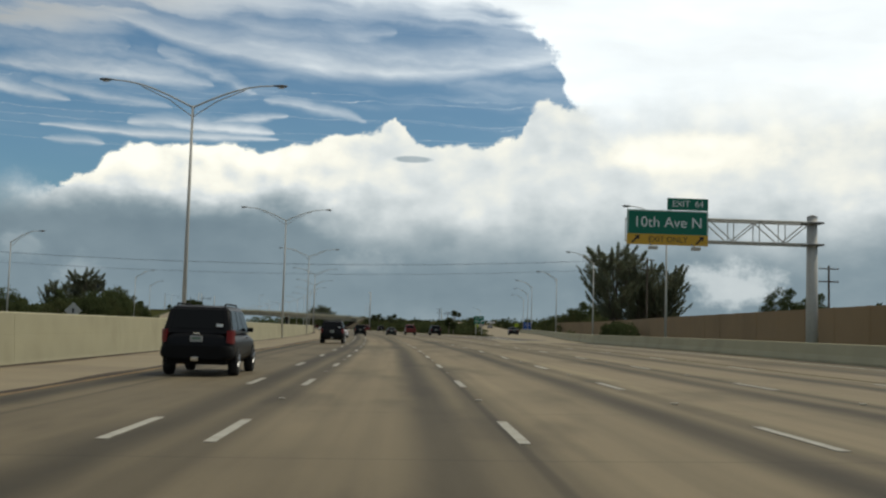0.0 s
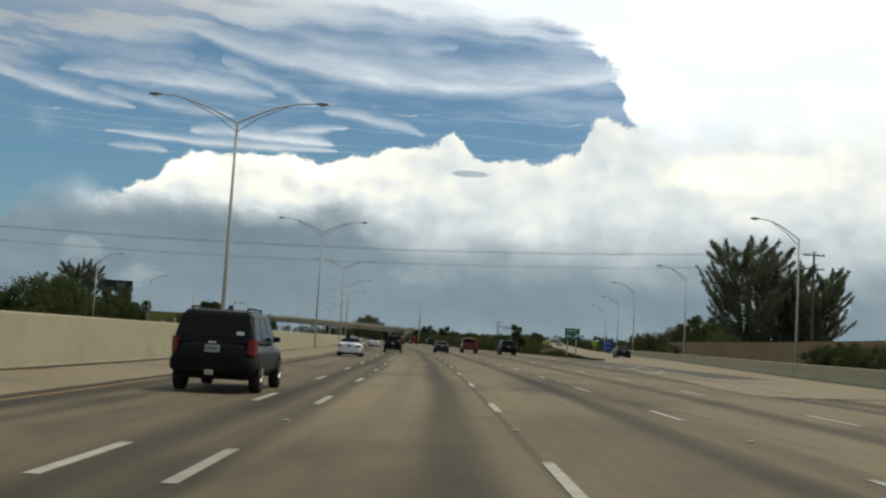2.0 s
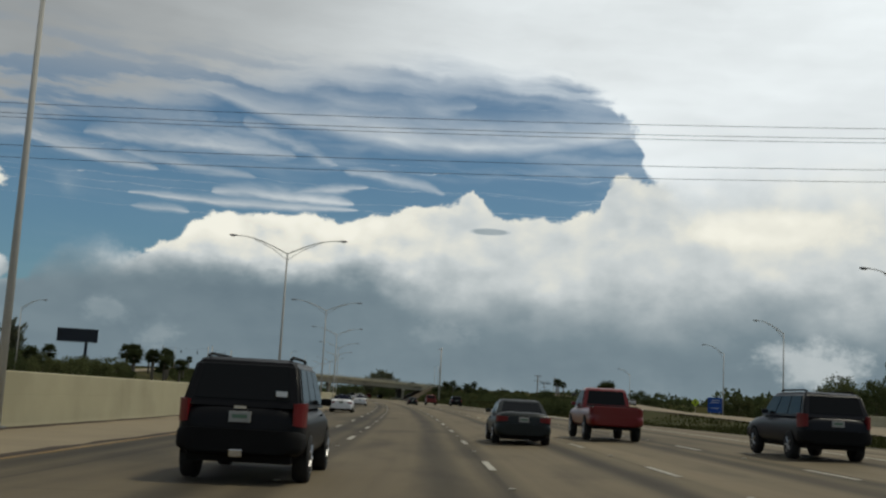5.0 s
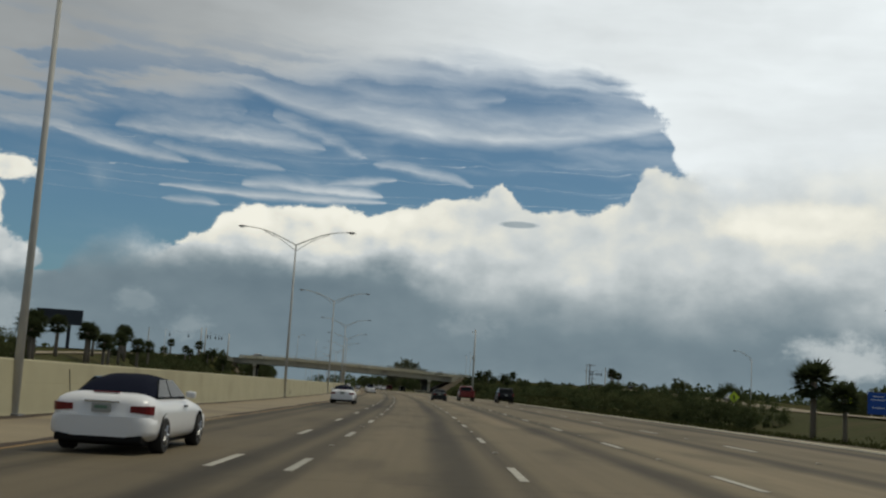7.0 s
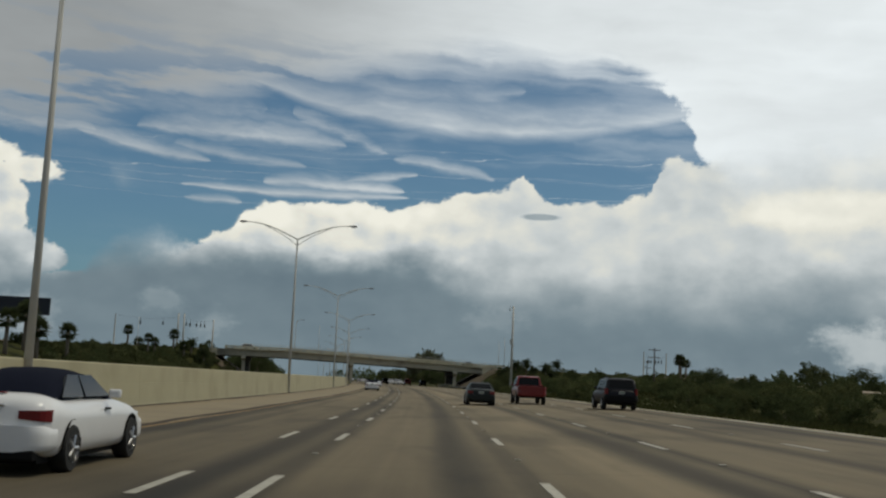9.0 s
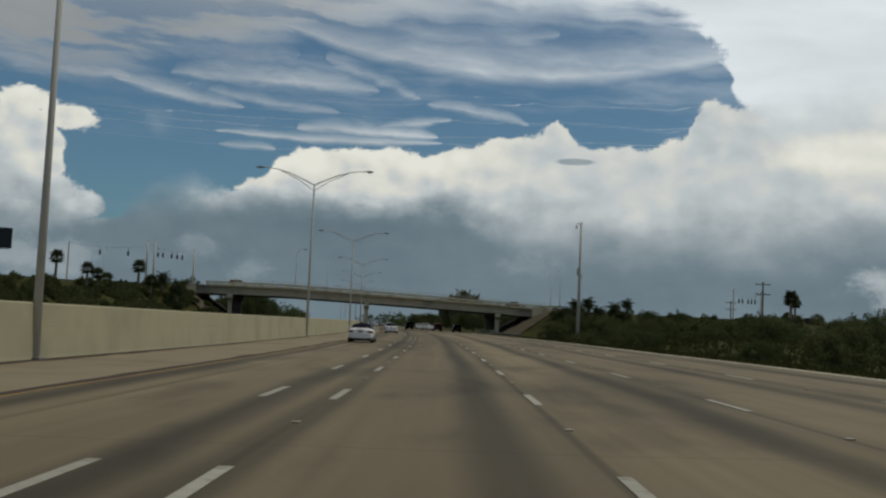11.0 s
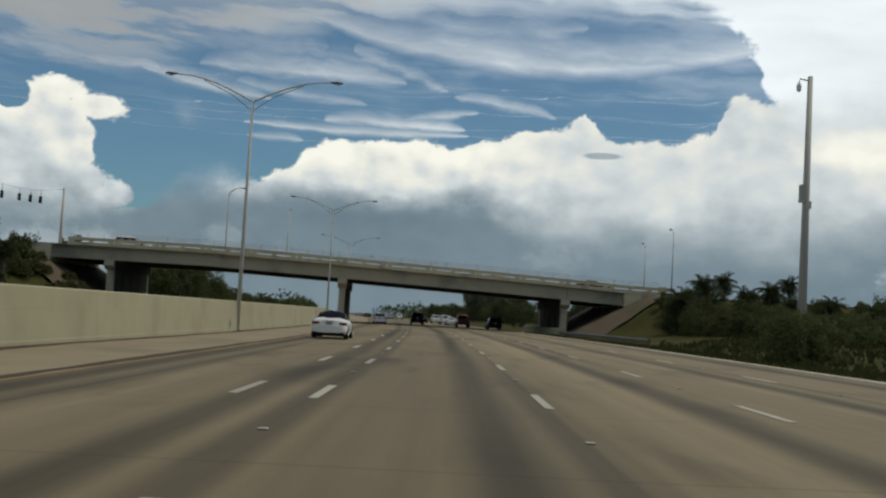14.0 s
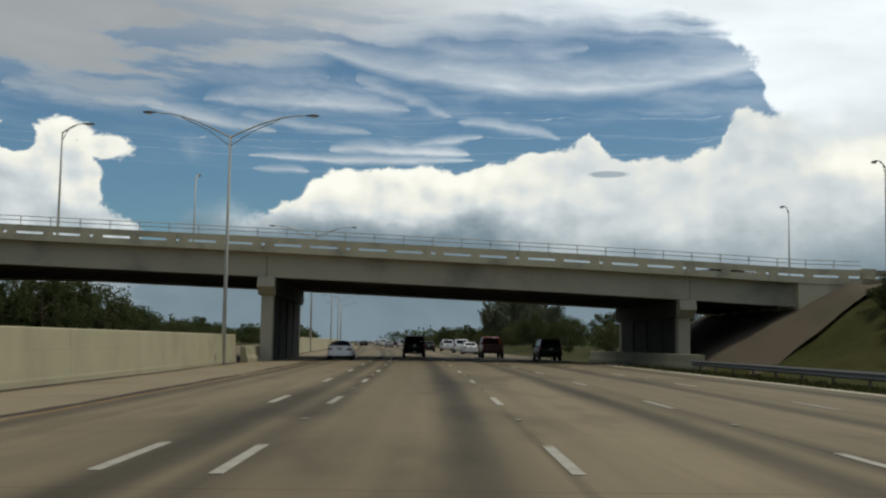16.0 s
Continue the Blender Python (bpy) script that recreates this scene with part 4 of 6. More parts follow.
# low wall at the right-hand pier and the steel guardrail before it
wall_pier = new("wall_pier")
tagged(wall_pier, "short pale concrete wall shielding the bridge pier", "barrier", kind="structure")
wall_run(wall_pier, "barrier_panel", 590, 628, lambda s: 17.6, [(-a, b) for a, b in LOW][::-1], WALL, 8.0)
guardrail = thing("guardrail", Matrix.Identity(4), "grey steel guardrail along the grass before the bridge", "guardrail")
WB = [(0.0, -0.16), (-0.05, -0.13), (-0.08, -0.08), (-0.02, -0.03), (-0.02, 0.03), (-0.08, 0.08), (-0.05, 0.13), (0.0, 0.16), (0.02, 0.16), (0.0, 0.04), (0.0, -0.04), (0.02, -0.16)]


def guard_u(s):
    return float(np.interp(s, [520, 560, 591], [17.4, 16.2, 17.3]))


s = 539.5
while s < 590.5:
    e = s + 3.81
    part("rail", strip_bm([s, min(e + 0.1, 591)], WB, lambda q: (guard_u(q), road_z(q, 13.3) + 0.34)), GALV_D, guardrail)
    x, y = xy(s + 0.3, guard_u(s) + 0.14)
    part("post", tubed([(float(x), float(y), float(road_z(s, 13.3)) - 0.9), (float(x), float(y), float(road_z(s, 13.3)) + 0.5)], 0.08, 6), WOOD, guardrail)
    s = e

# ---- lighting poles ----
def arm_pts(side, reach, rise, z, n=7):
    return [(side * reach * k / (n - 1), 0, z + rise * math.sin(k / (n - 1) * math.pi / 2)) for k in range(n)]


def luminaire(parent, x, z, side):
    bm = bmesh.new()
    prof = [(0.0, 0.05, 0.05), (0.12, 0.10, 0.07), (0.35, 0.17, 0.10), (0.62, 0.17, 0.10), (0.80, 0.10, 0.05)]
    rings = []
    for d, w, h in prof:
        rings.append([bm.verts.new((x + side * d, w * math.cos(a), z + h * math.sin(a) * (0.6 if math.sin(a) < 0 else 1.0))) for a in (2 * math.pi * k / 8 for k in range(8))])
    for a, b in zip(rings, rings[1:]):
        for k in range(8):
            bm.faces.new((a[k], a[(k + 1) % 8], b[(k + 1) % 8], b[k]))
    bm.faces.new(rings[0]), bm.faces.new(rings[-1])
    bmesh.ops.recalc_face_normals(bm, faces=bm.faces)
    lum = part("lamp_head", bm, GALV_D, parent, "grey cobra lamp head", True)
    part("lens", boxed(x + side * 0.45 - 0.18, x + side * 0.45 + 0.18, -0.11, 0.11, z - 0.11, z - 0.05, bevel=0.02), LAMP_W, lum, "clear lens")


def street_lamp(m, height, reach, rise, sides, label, group, base=0.15):
    lamp = thing("street_lamp", m, label, "street lamp", group)
    part("pole", tubed([(0, 0, -0.4), (0, 0, height * 0.5), (0, 0, height)], [base, base * 0.72, base * 0.48], 12), GALV, lamp, smooth=True)
    part("base_plate", boxed(-0.24, 0.24, -0.24, 0.24, -0.3, 0.06, bevel=0.02), GALV_D, lamp)
    for sd in sides:
        part("arm", tubed(arm_pts(sd, reach, rise, height - 0.1), [0.06, 0.055, 0.05, 0.05, 0.045, 0.04, 0.04], 6), GALV, lamp)
        part("brace", tubed([(0, 0, height - 0.65), (sd * reach * 0.3, 0, height + rise * 0.22), (sd * reach * 0.66, 0, height - 0.12 + rise * 0.82)], 0.03, 6), GALV, lamp)
        luminaire(lamp, sd * reach, height - 0.1 + rise, sd)
    return lamp


first = street_lamp(at_road(59.8, -11.80, road_z(59.8, -11.6)), 14.0, 4.6, 1.45, (-1, 1), "tall grey twin-arm lighting pole against the median wall", "median lighting poles", 0.14)
for s in (-6.2, 125.5, 190.8, 257.0, 323.1, 388.3, 455.1, 521.5, 589.1, 655.5, 722, 788, 854, 920):
    copy_thing(first, at_road(s, -11.80, road_z(s, -11.6)))
side_lamp = street_lamp(at_road(90.2, 24.4), 11.0, 3.2, 1.5, (-1,), "grey single-arm lighting pole behind the barrier", "ramp lighting poles", 0.12)
for s, u in ((146.3, 30.0), (198.6, 35.0), (240, 38.0), (292, 47.5), (345, 57.5)):
    copy_thing(side_lamp, at_road(s, u))
copy_thing(side_lamp, at_road(375, 48.4) @ Matrix.Diagonal((0.68, 0.68, 0.68, 1)))
left_lamp = street_lamp(at_road(130, -45), 11.0, 3.2, 1.5, (1,), "grey single-arm lighting pole across the highway", "far side lighting poles", 0.12)
for s, u in ((234, -50), (338, -62)):
    copy_thing(left_lamp, at_road(s, u))


def bridge_lamp(u, ds, sd):
    x, y = xy(BRC + ds, u)
    return pose(float(x), float(y), float(parapet_z(u)) - 0.8, 0, 0, math.degrees(HB) + 90), sd


bl = street_lamp(bridge_lamp(33.1, -12.6, 1)[0], 8.2, 1.3, 0.7, (1,), "grey lamp post standing at the overpass parapet", "overpass lamps", 0.10)
for u, ds in ((35.5, 12.6), (-20.6, 13.2), (-75, 12.5)):
    copy_thing(bl, bridge_lamp(u, ds, 1)[0])

copy_thing(bl, bridge_lamp(-27.3, -5.2, 1)[0] @ pose(0, 0, 0, 0, 0, -90) @ Matrix.Diagonal((1.15, 1, 1.06, 1)))

# strain poles at the junction on the embankment
for s, u, top in ((600, -60.2, 17.3), (600, -58.6, 17.3), (611.5, -51.6, 16.4)):
    sp_ = thing("strain_pole", at_road(s, u), "plain pale concrete strain pole at the junction", "pole", "junction poles")
    zb = float(ground_z(s, u))
    part("shaft", tubed([(0, 0, -0.6), (0, 0, (top - zb) * 0.5), (0, 0, top - zb)], [0.26, 0.21, 0.15], 10), POLE_C, sp_, smooth=True)
    part("cap", tubed([(0, 0, top - zb), (0, 0, top - zb + 0.06)], 0.16, 10), GALV_D, sp_)
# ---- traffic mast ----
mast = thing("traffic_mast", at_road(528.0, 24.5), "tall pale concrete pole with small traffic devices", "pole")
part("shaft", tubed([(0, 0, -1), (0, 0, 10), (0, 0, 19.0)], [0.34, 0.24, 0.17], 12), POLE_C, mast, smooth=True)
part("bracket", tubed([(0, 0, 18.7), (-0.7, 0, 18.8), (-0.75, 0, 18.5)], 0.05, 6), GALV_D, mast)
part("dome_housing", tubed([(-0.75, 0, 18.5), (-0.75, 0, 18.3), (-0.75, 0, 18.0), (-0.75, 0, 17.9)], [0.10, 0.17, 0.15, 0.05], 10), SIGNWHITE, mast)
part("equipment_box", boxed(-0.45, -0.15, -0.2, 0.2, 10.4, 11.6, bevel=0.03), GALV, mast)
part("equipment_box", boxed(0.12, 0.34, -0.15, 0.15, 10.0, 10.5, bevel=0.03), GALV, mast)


# ---- writing ----
def lettering(text, size, x, z, y, mat, parent, align="CENTER", name="legend"):
    cu = bpy.data.curves.new(name, "FONT")
    cu.body, cu.size, cu.align_x, cu.align_y, cu.extrude = text, size, align, "CENTER", 0.004
    tmp = bpy.data.objects.new("tmp", cu)
    me = bpy.data.meshes.new_from_object(tmp)
    bpy.data.objects.remove(tmp)
    me.materials.clear()
    me.materials.append(mat)
    ob = new(name, me)
    ob.parent = parent
    ob.matrix_local = pose(x, y, z, 90, 0, 0)
    return ob


def arrow_bm(y, cx, cz, size, sx=1):
    """A slanted arrow pointing up and outwards."""
    bm = bmesh.new()
    pts = [(-0.5, -0.36), (-0.36, -0.5), (0.22, 0.08), (0.40, -0.10), (0.5, 0.5), (-0.10, 0.40), (0.08, 0.22)]
    f = [bm.verts.new((cx + sx * p * size, y, cz + q * size)) for p, q in pts]
    face = bm.faces.new(f)
    r = bmesh.ops.extrude_face_region(bm, geom=[face])
    bmesh.ops.translate(bm, vec=(0, 0.01, 0), verts=[v for v in r["geom"] if isinstance(v, bmesh.types.BMVert)])
    bmesh.ops.recalc_face_normals(bm, faces=bm.faces)
    return bm


# ---- gantry with the exit sign ----
gs, gu = 59.95, 16.05
gm = at_road(gs, gu, 0.0)
gantry = thing("sign_gantry", gm, "steel cantilever gantry post with a lattice truss arm", "sign gantry")
PX = 8.9
part("post", tubed([(PX, 0, float(ground_z(gs, gu + PX)) - 0.3), (PX, 0, 4), (PX, 0, 8.65)], [0.36, 0.33, 0.30], 16), GALV, gantry, smooth=True)
part("post_cap", tubed([(PX, 0, 8.65), (PX, 0, 8.75)], [0.33, 0.12], 16), GALV_D, gantry)
for z in (8.25, 6.95):
    for y in (-0.55, 0.55):
        part("chord", tubed([(-2.2, y, z), (PX + 0.5, y, z)], 0.065, 8), GALV, gantry)
    part("bracket", boxed(PX - 0.5, PX + 0.5, -0.62, 0.62, z - 0.05, z + 0.05, bevel=0.01), GALV_D, gantry)
nb = 7
for k in range(nb):
    xa, xb = -2.2 + k * 10.8 / nb, -2.2 + (k + 1) * 10.8 / nb
    za, zb = (8.25, 6.95) if k % 2 else (6.95, 8.25)
    for y in (-0.55, 0.55):
        part("diagonal", tubed([(xa, y, za), (xb, y, zb)], 0.035, 6), GALV, gantry)
        part("upright", tubed([(xa, y, 6.95), (xa, y, 8.25)], 0.03, 6), GALV, gantry)
    part("lacing", tubed([(xa, -0.55, za), (xb, 0.55, za)], 0.025, 6), GALV, gantry)

exit_sign = thing("overhead_sign", gm @ pose(0, -0.75, 0), "green overhead exit sign with a yellow exit-only band", "road sign")
W0, W1 = -2.42, 2.38
part("panel", boxed(W0, W1, -0.03, 0.03, 7.25, 8.66, bevel=0.015), GREEN, exit_sign)
part("yellow_band", boxed(W0, W1, -0.03, 0.03, 6.62, 7.245, bevel=0.015), SIGNYEL, exit_sign, "yellow exit-only band")
tab = part("exit_tab", boxed(-0.05, 2.38, -0.03, 0.03, 8.70, 9.40, bevel=0.015), GREEN, exit_sign, "green exit number tab")
for x0, x1, z0, z1 in ((W0 + 0.04, W1 - 0.04, 8.60, 8.63), (W0 + 0.04, W0 + 0.07, 7.28, 8.6), (W1 - 0.07, W1 - 0.04, 7.28, 8.6)):
    part("border", boxed(x0, x1, -0.037, -0.031, z0, z1), SIGNWHITE, exit_sign, "white border")
lettering("10th Ave N", 0.86, 0.0, 7.93, -0.036, SIGNWHITE, exit_sign)
lettering("EXIT ONLY", 0.46, 0.0, 6.93, -0.036, SIGNBLACK, exit_sign)
lettering("EXIT  64", 0.52, 1.16, 9.05, -0.036, SIGNWHITE, tab)
for cx in (W0 + 0.5, W1 - 0.5):
    part("arrow", arrow_bm(-0.045, cx, 6.93, 0.5), SIGNBLACK, exit_sign, "black slanted arrow")
for x in (-1.1, 1.4):
    part("light_arm", tubed([(x, 0.0, 6.7), (x, -0.9, 6.45)], 0.03, 6), GALV_D, exit_sign)
    part("light_box", boxed(x - 0.25, x + 0.25, -1.1, -0.75, 6.28, 6.48, bevel=0.03), GALV, exit_sign, "grey sign light")
for x in (-1.8, 0, 1.8):
    part("mount", boxed(x - 0.05, x + 0.05, 0.03, 0.2, 6.7, 8.6), GALV_D, exit_sign)

# ---- gore exit sign ----
gore_sign = thing("gore_sign", at_road(193.6, 19.6) @ Matrix.Diagonal((1.22, 1, 1, 1)), "green exit number sign with a white arrow on two posts", "road sign")
gz0 = float(ground_z(193.6, 19.6))
part("panel", boxed(-0.75, 0.75, -0.02, 0.02, 2.55 - gz0, 3.95 - gz0, bevel=0.02), GREEN, gore_sign)
lettering("EXIT", 0.50, 0.0, 3.60 - gz0, -0.026, SIGNWHITE, gore_sign)
lettering("64", 0.56, -0.32, 2.98 - gz0, -0.026, SIGNWHITE, gore_sign)
part("arrow", arrow_bm(-0.032, 0.36, 2.98 - gz0, 0.55), SIGNWHITE, gore_sign, "white slanted arrow")
for x in (-0.45, 0.45):
    part("post", boxed(x - 0.06, x + 0.06, 0.03, 0.12, -0.4, 3.9 - gz0), GALV, gore_sign)
# ---- signs along the ramp ----
blue_sign = thing("blue_sign", at_road(371, 64.9), "blue service sign on two posts beside the ramp", "road sign")
part("panel", boxed(-1.5, 1.5, -0.02, 0.02, 1.3, 4.3, bevel=0.02), SIGNBLUE, blue_sign)
for z, w in ((3.75, 0.8), (3.3, 1.05), (2.2, 0.9)):
    part("legend_bar", boxed(-w, w, -0.03, -0.021, z - 0.05, z + 0.05), SIGNWHITE, blue_sign, "white unreadable legend")
for x in (-0.9, 0.9):
    part("post", boxed(x - 0.06, x + 0.06, 0.03, 0.13, -0.4, 4.2), GALV, blue_sign)


def diamond_sign(s, u, mat, label, size=0.62, hz=2.2):
    sg = thing("warning_sign", at_road(s, u), label, "road sign", "warning signs")
    bm = boxed(-size, size, -0.015, 0.015, -size, size, bevel=0.01)
    bmesh.ops.rotate(bm, verts=bm.verts, matrix=Matrix.Rotation(radians(45), 3, "Y"))
    bmesh.ops.translate(bm, verts=bm.verts, vec=(0, 0, hz))
    part("plate", bm, mat, sg)
    part("symbol", boxed(-0.12, 0.12, -0.024, -0.016, hz - 0.3, hz + 0.3, bevel=0.002), SIGNBLACK, sg, "black symbol bar")
    part("post", tubed([(0, 0.05, -0.4), (0, 0.05, hz)], 0.04, 6), GALV, sg)


diamond_sign(383.8, 48.9, SIGNLIME, "lime yellow diamond warning sign beside the ramp")
diamond_sign(372.7, 61.4, SIGNLIME, "lime yellow diamond warning sign beside the ramp")
diamond_sign(133, -38.0, GALV, "grey back of a diamond road sign on a post", 0.75, 2.9)

# ---- billboard ----
bx, by = xy(684.8, -124.5)
board = thing("billboard", pose(float(bx), float(by), -0.4, 0, 0, 14), "dark billboard on a single steel column", "billboard")
part("panel", boxed(-9.2, 9.2, -0.4, 0.4, 18.9, 25.0, bevel=0.1), BOARD, board)
part("column", tubed([(4.2, 0, -1), (4.2, 0, 19.5)], [0.8, 0.7], 12), BOARD, board)
part("catwalk", boxed(-9.0, 9.0, -1.4, -0.4, 18.6, 18.75), GALV_D, board)


# ---- utility poles and wires ----
def utility_pole(s, u, h, label="brown wooden utility pole with crossarms", turn=0.0):
    up = thing("utility_pole", at_road(s, u, None, turn), label, "utility pole", "utility poles")
    part("shaft", tubed([(0, 0, -0.8), (0, 0, h)], [0.22, 0.14], 8), WOOD, up)
    for z in (h - 0.5, h - 2.4):
        part("crossarm", boxed(-1.5, 1.5, -0.08, 0.08, z - 0.08, z + 0.08), WOOD, up)
        for x in (-1.3, -0.5, 0.5, 1.3):
            part("insulator", tubed([(x, 0, z + 0.08), (x, 0, z + 0.3)], [0.06, 0.04], 6), POLE_C, up)
    return up


utility_pole(207.3, 55.2, 16.4, turn=0)
utility_pole(207, -118, 17.0)
for s, u, h in ((120, 62, 12.0), (80, 58, 12.5), (150, 66, 12.0), (560, 66, 12), (650, 92, 13)):
    utility_pole(s, u, h)
ax0, ay0 = xy(207.3, 55.2)
bx0, by0 = xy(207, -118)
for i, (dx, dz) in enumerate(((-1.3, -0.2), (0.5, -0.2), (1.3, -0.2), (-1.3, -2.1), (1.3, -2.1))):
    za, zb = float(ground_z(207.3, 55.2)) + 16.4 + dz, float(ground_z(207, -100)) + 17.0 + dz
    pts = []
    for k in range(25):
        t = k / 24
        pts.append((ax0 + (bx0 - ax0) * t, ay0 + (by0 - ay0) * t + dx, za + (zb - za) * t - 3.4 * 4 * t * (1 - t)))
    ob = part("power_line", tubed(pts, 0.012, 4), CABLE)
    tagged(ob, "thin dark power line sagging over the highway", "cable", "power lines")


# ---- signals at the ramp crossings ----
def signal_head(x, y, z, drop, group):
    sg = thing("traffic_signal", pose(x, y, z), "black traffic signal head hanging on a span wire", "traffic signal", group)
    part("housing", boxed(-0.17, 0.17, -0.12, 0.12, -0.5, 0.5, bevel=0.03), BLACKBOX, sg)
    part("hanger", tubed([(0, 0, 0.48), (0, 0, drop + 0.03)], 0.03, 6), BLACKBOX, sg)
    for zz in (-0.32, 0, 0.32):
        part("visor", tubed([(0, -0.12, zz), (0, -0.3, zz + 0.02)], [0.13, 0.14], 8), BLACKBOX, sg)


def signal_span(a, b, z, heads, group):
    """A sagging span wire between two poles of the plan, with heads at shares of its length."""
    (xa, ya), (xb, yb) = xy(*a), xy(*b)
    sag = 0.8
    pts = [(float(xa + (xb - xa) * t), float(ya + (yb - ya) * t), z + 2.0 - sag * 4 * t * (1 - t)) for t in np.linspace(0, 1, 13)]
    tagged(part("span_wire", tubed(pts, 0.014, 4), CABLE), "thin dark span wire between signal poles", "cable")
    for t in heads:
        signal_head(float(xa + (xb - xa) * t), float(ya + (yb - ya) * t), z, 2.0 - sag * 4 * t * (1 - t), group)


signal_span((600, -59.4), (611.5, -51.6), 14.4, (0.16, 0.27, 0.47, 0.60, 0.72), "west signals")
signal_span((602, -78.0), (600, -60.2), 14.3, (0.40, 0.76), "west signals")
for s, u in ((602, -78.0), (615, 79.6), (617, 87.4)):
    p = thing("signal_pole", at_road(s, u), "grey strain pole carrying the signal span wire", "pole", "signal poles")
    zp = (16.4 if u < 0 else 13.4) - float(ground_z(s, u))
    part("shaft", tubed([(0, 0, -0.5), (0, 0, zp)], [0.22, 0.14], 8), POLE_C, p)
    part("cap", tubed([(0, 0, zp), (0, 0, zp + 0.05)], 0.15, 8), GALV_D, p)
signal_span((615, 79.6), (617, 87.4), 10.6, (0.20, 0.32, 0.53, 0.65, 0.78), "east signals")

# ---- vehicles ----
def loft(sections):
    bm = bmesh.new()
    rings = [[bm.verts.new(p) for p in sec] for sec in sections]
    n = len(rings[0])
    for a, b in zip(rings, rings[1:]):
        for k in range(n):
            bm.faces.new((a[k], a[(k + 1) % n], b[(k + 1) % n], b[k]))
    bm.faces.new(rings[0][::-1]), bm.faces.new(rings[-1])
    bmesh.ops.recalc_face_normals(bm, faces=bm.faces)
    return bm


def quad_plate(pts, thick=0.012):
    """A thin plate over a four-sided outline, swelling out along its normal."""
    bm = bmesh.new()
    f = bm.faces.new([bm.verts.new(p) for p in pts])
    f.normal_update()
    n = f.normal.copy()
    r = bmesh.ops.extrude_face_region(bm, geom=[f])
    bmesh.ops.translate(bm, vec=n * thick, verts=[v for v in r["geom"] if isinstance(v, bmesh.types.BMVert)])
    bmesh.ops.recalc_face_normals(bm, faces=bm.faces)
    return bm


def smoothed(ob, angle=35):
    ob.data.polygons.foreach_set("use_smooth", [True] * len(ob.data.polygons))
    ob.data.set_sharp_from_angle(angle=radians(angle))
    return ob


def wheel(parent, x, y, r, w, side):
    bm = bmesh.new()
    prof = [(-w / 2, r * 0.62), (-w / 2, r * 0.93), (-w / 2 + 0.03, r), (w / 2 - 0.03, r), (w / 2, r * 0.93), (w / 2, r * 0.62)]
    rings = [[bm.verts.new((x + dx, y + rr * math.cos(2 * math.pi * k / 20), r + rr * math.sin(2 * math.pi * k / 20))) for k in range(20)] for dx, rr in prof]
    for a, b in zip(rings, rings[1:]):
        for k in range(20):
            bm.faces.new((a[k], a[(k + 1) % 20], b[(k + 1) % 20], b[k]))
    bm.faces.new(rings[0]), bm.faces.new(rings[-1])
    bmesh.ops.recalc_face_normals(bm, faces=bm.faces)
    wh = smoothed(part("wheel", bm, RUBBER, parent), 50)
    xo = x + side * (w / 2 + 0.004)
    b2 = bmesh.new()
    ring_o = [b2.verts.new((xo, y + r * 0.60 * math.cos(2 * math.pi * k / 20), r + r * 0.60 * math.sin(2 * math.pi * k / 20))) for k in range(20)]
    ring_i = [b2.verts.new((xo - side * 0.05, y + r * 0.5 * math.cos(2 * math.pi * k / 20), r + r * 0.5 * math.sin(2 * math.pi * k / 20))) for k in range(20)]
    for k in range(20):
        b2.faces.new((ring_o[k], ring_o[(k + 1) % 20], ring_i[(k + 1) % 20], ring_i[k]))
    b2.faces.new(ring_i)
    part("rim", b2, RIM, wh, "grey alloy rim")
    for k in range(5):
        a = 2 * math.pi * k / 5
        part("spoke", tubed([(xo - side * 0.01, y, r), (xo - side * 0.005, y + r * 0.56 * math.cos(a), r + r * 0.56 * math.sin(a))], 0.028, 5), RIM, wh)


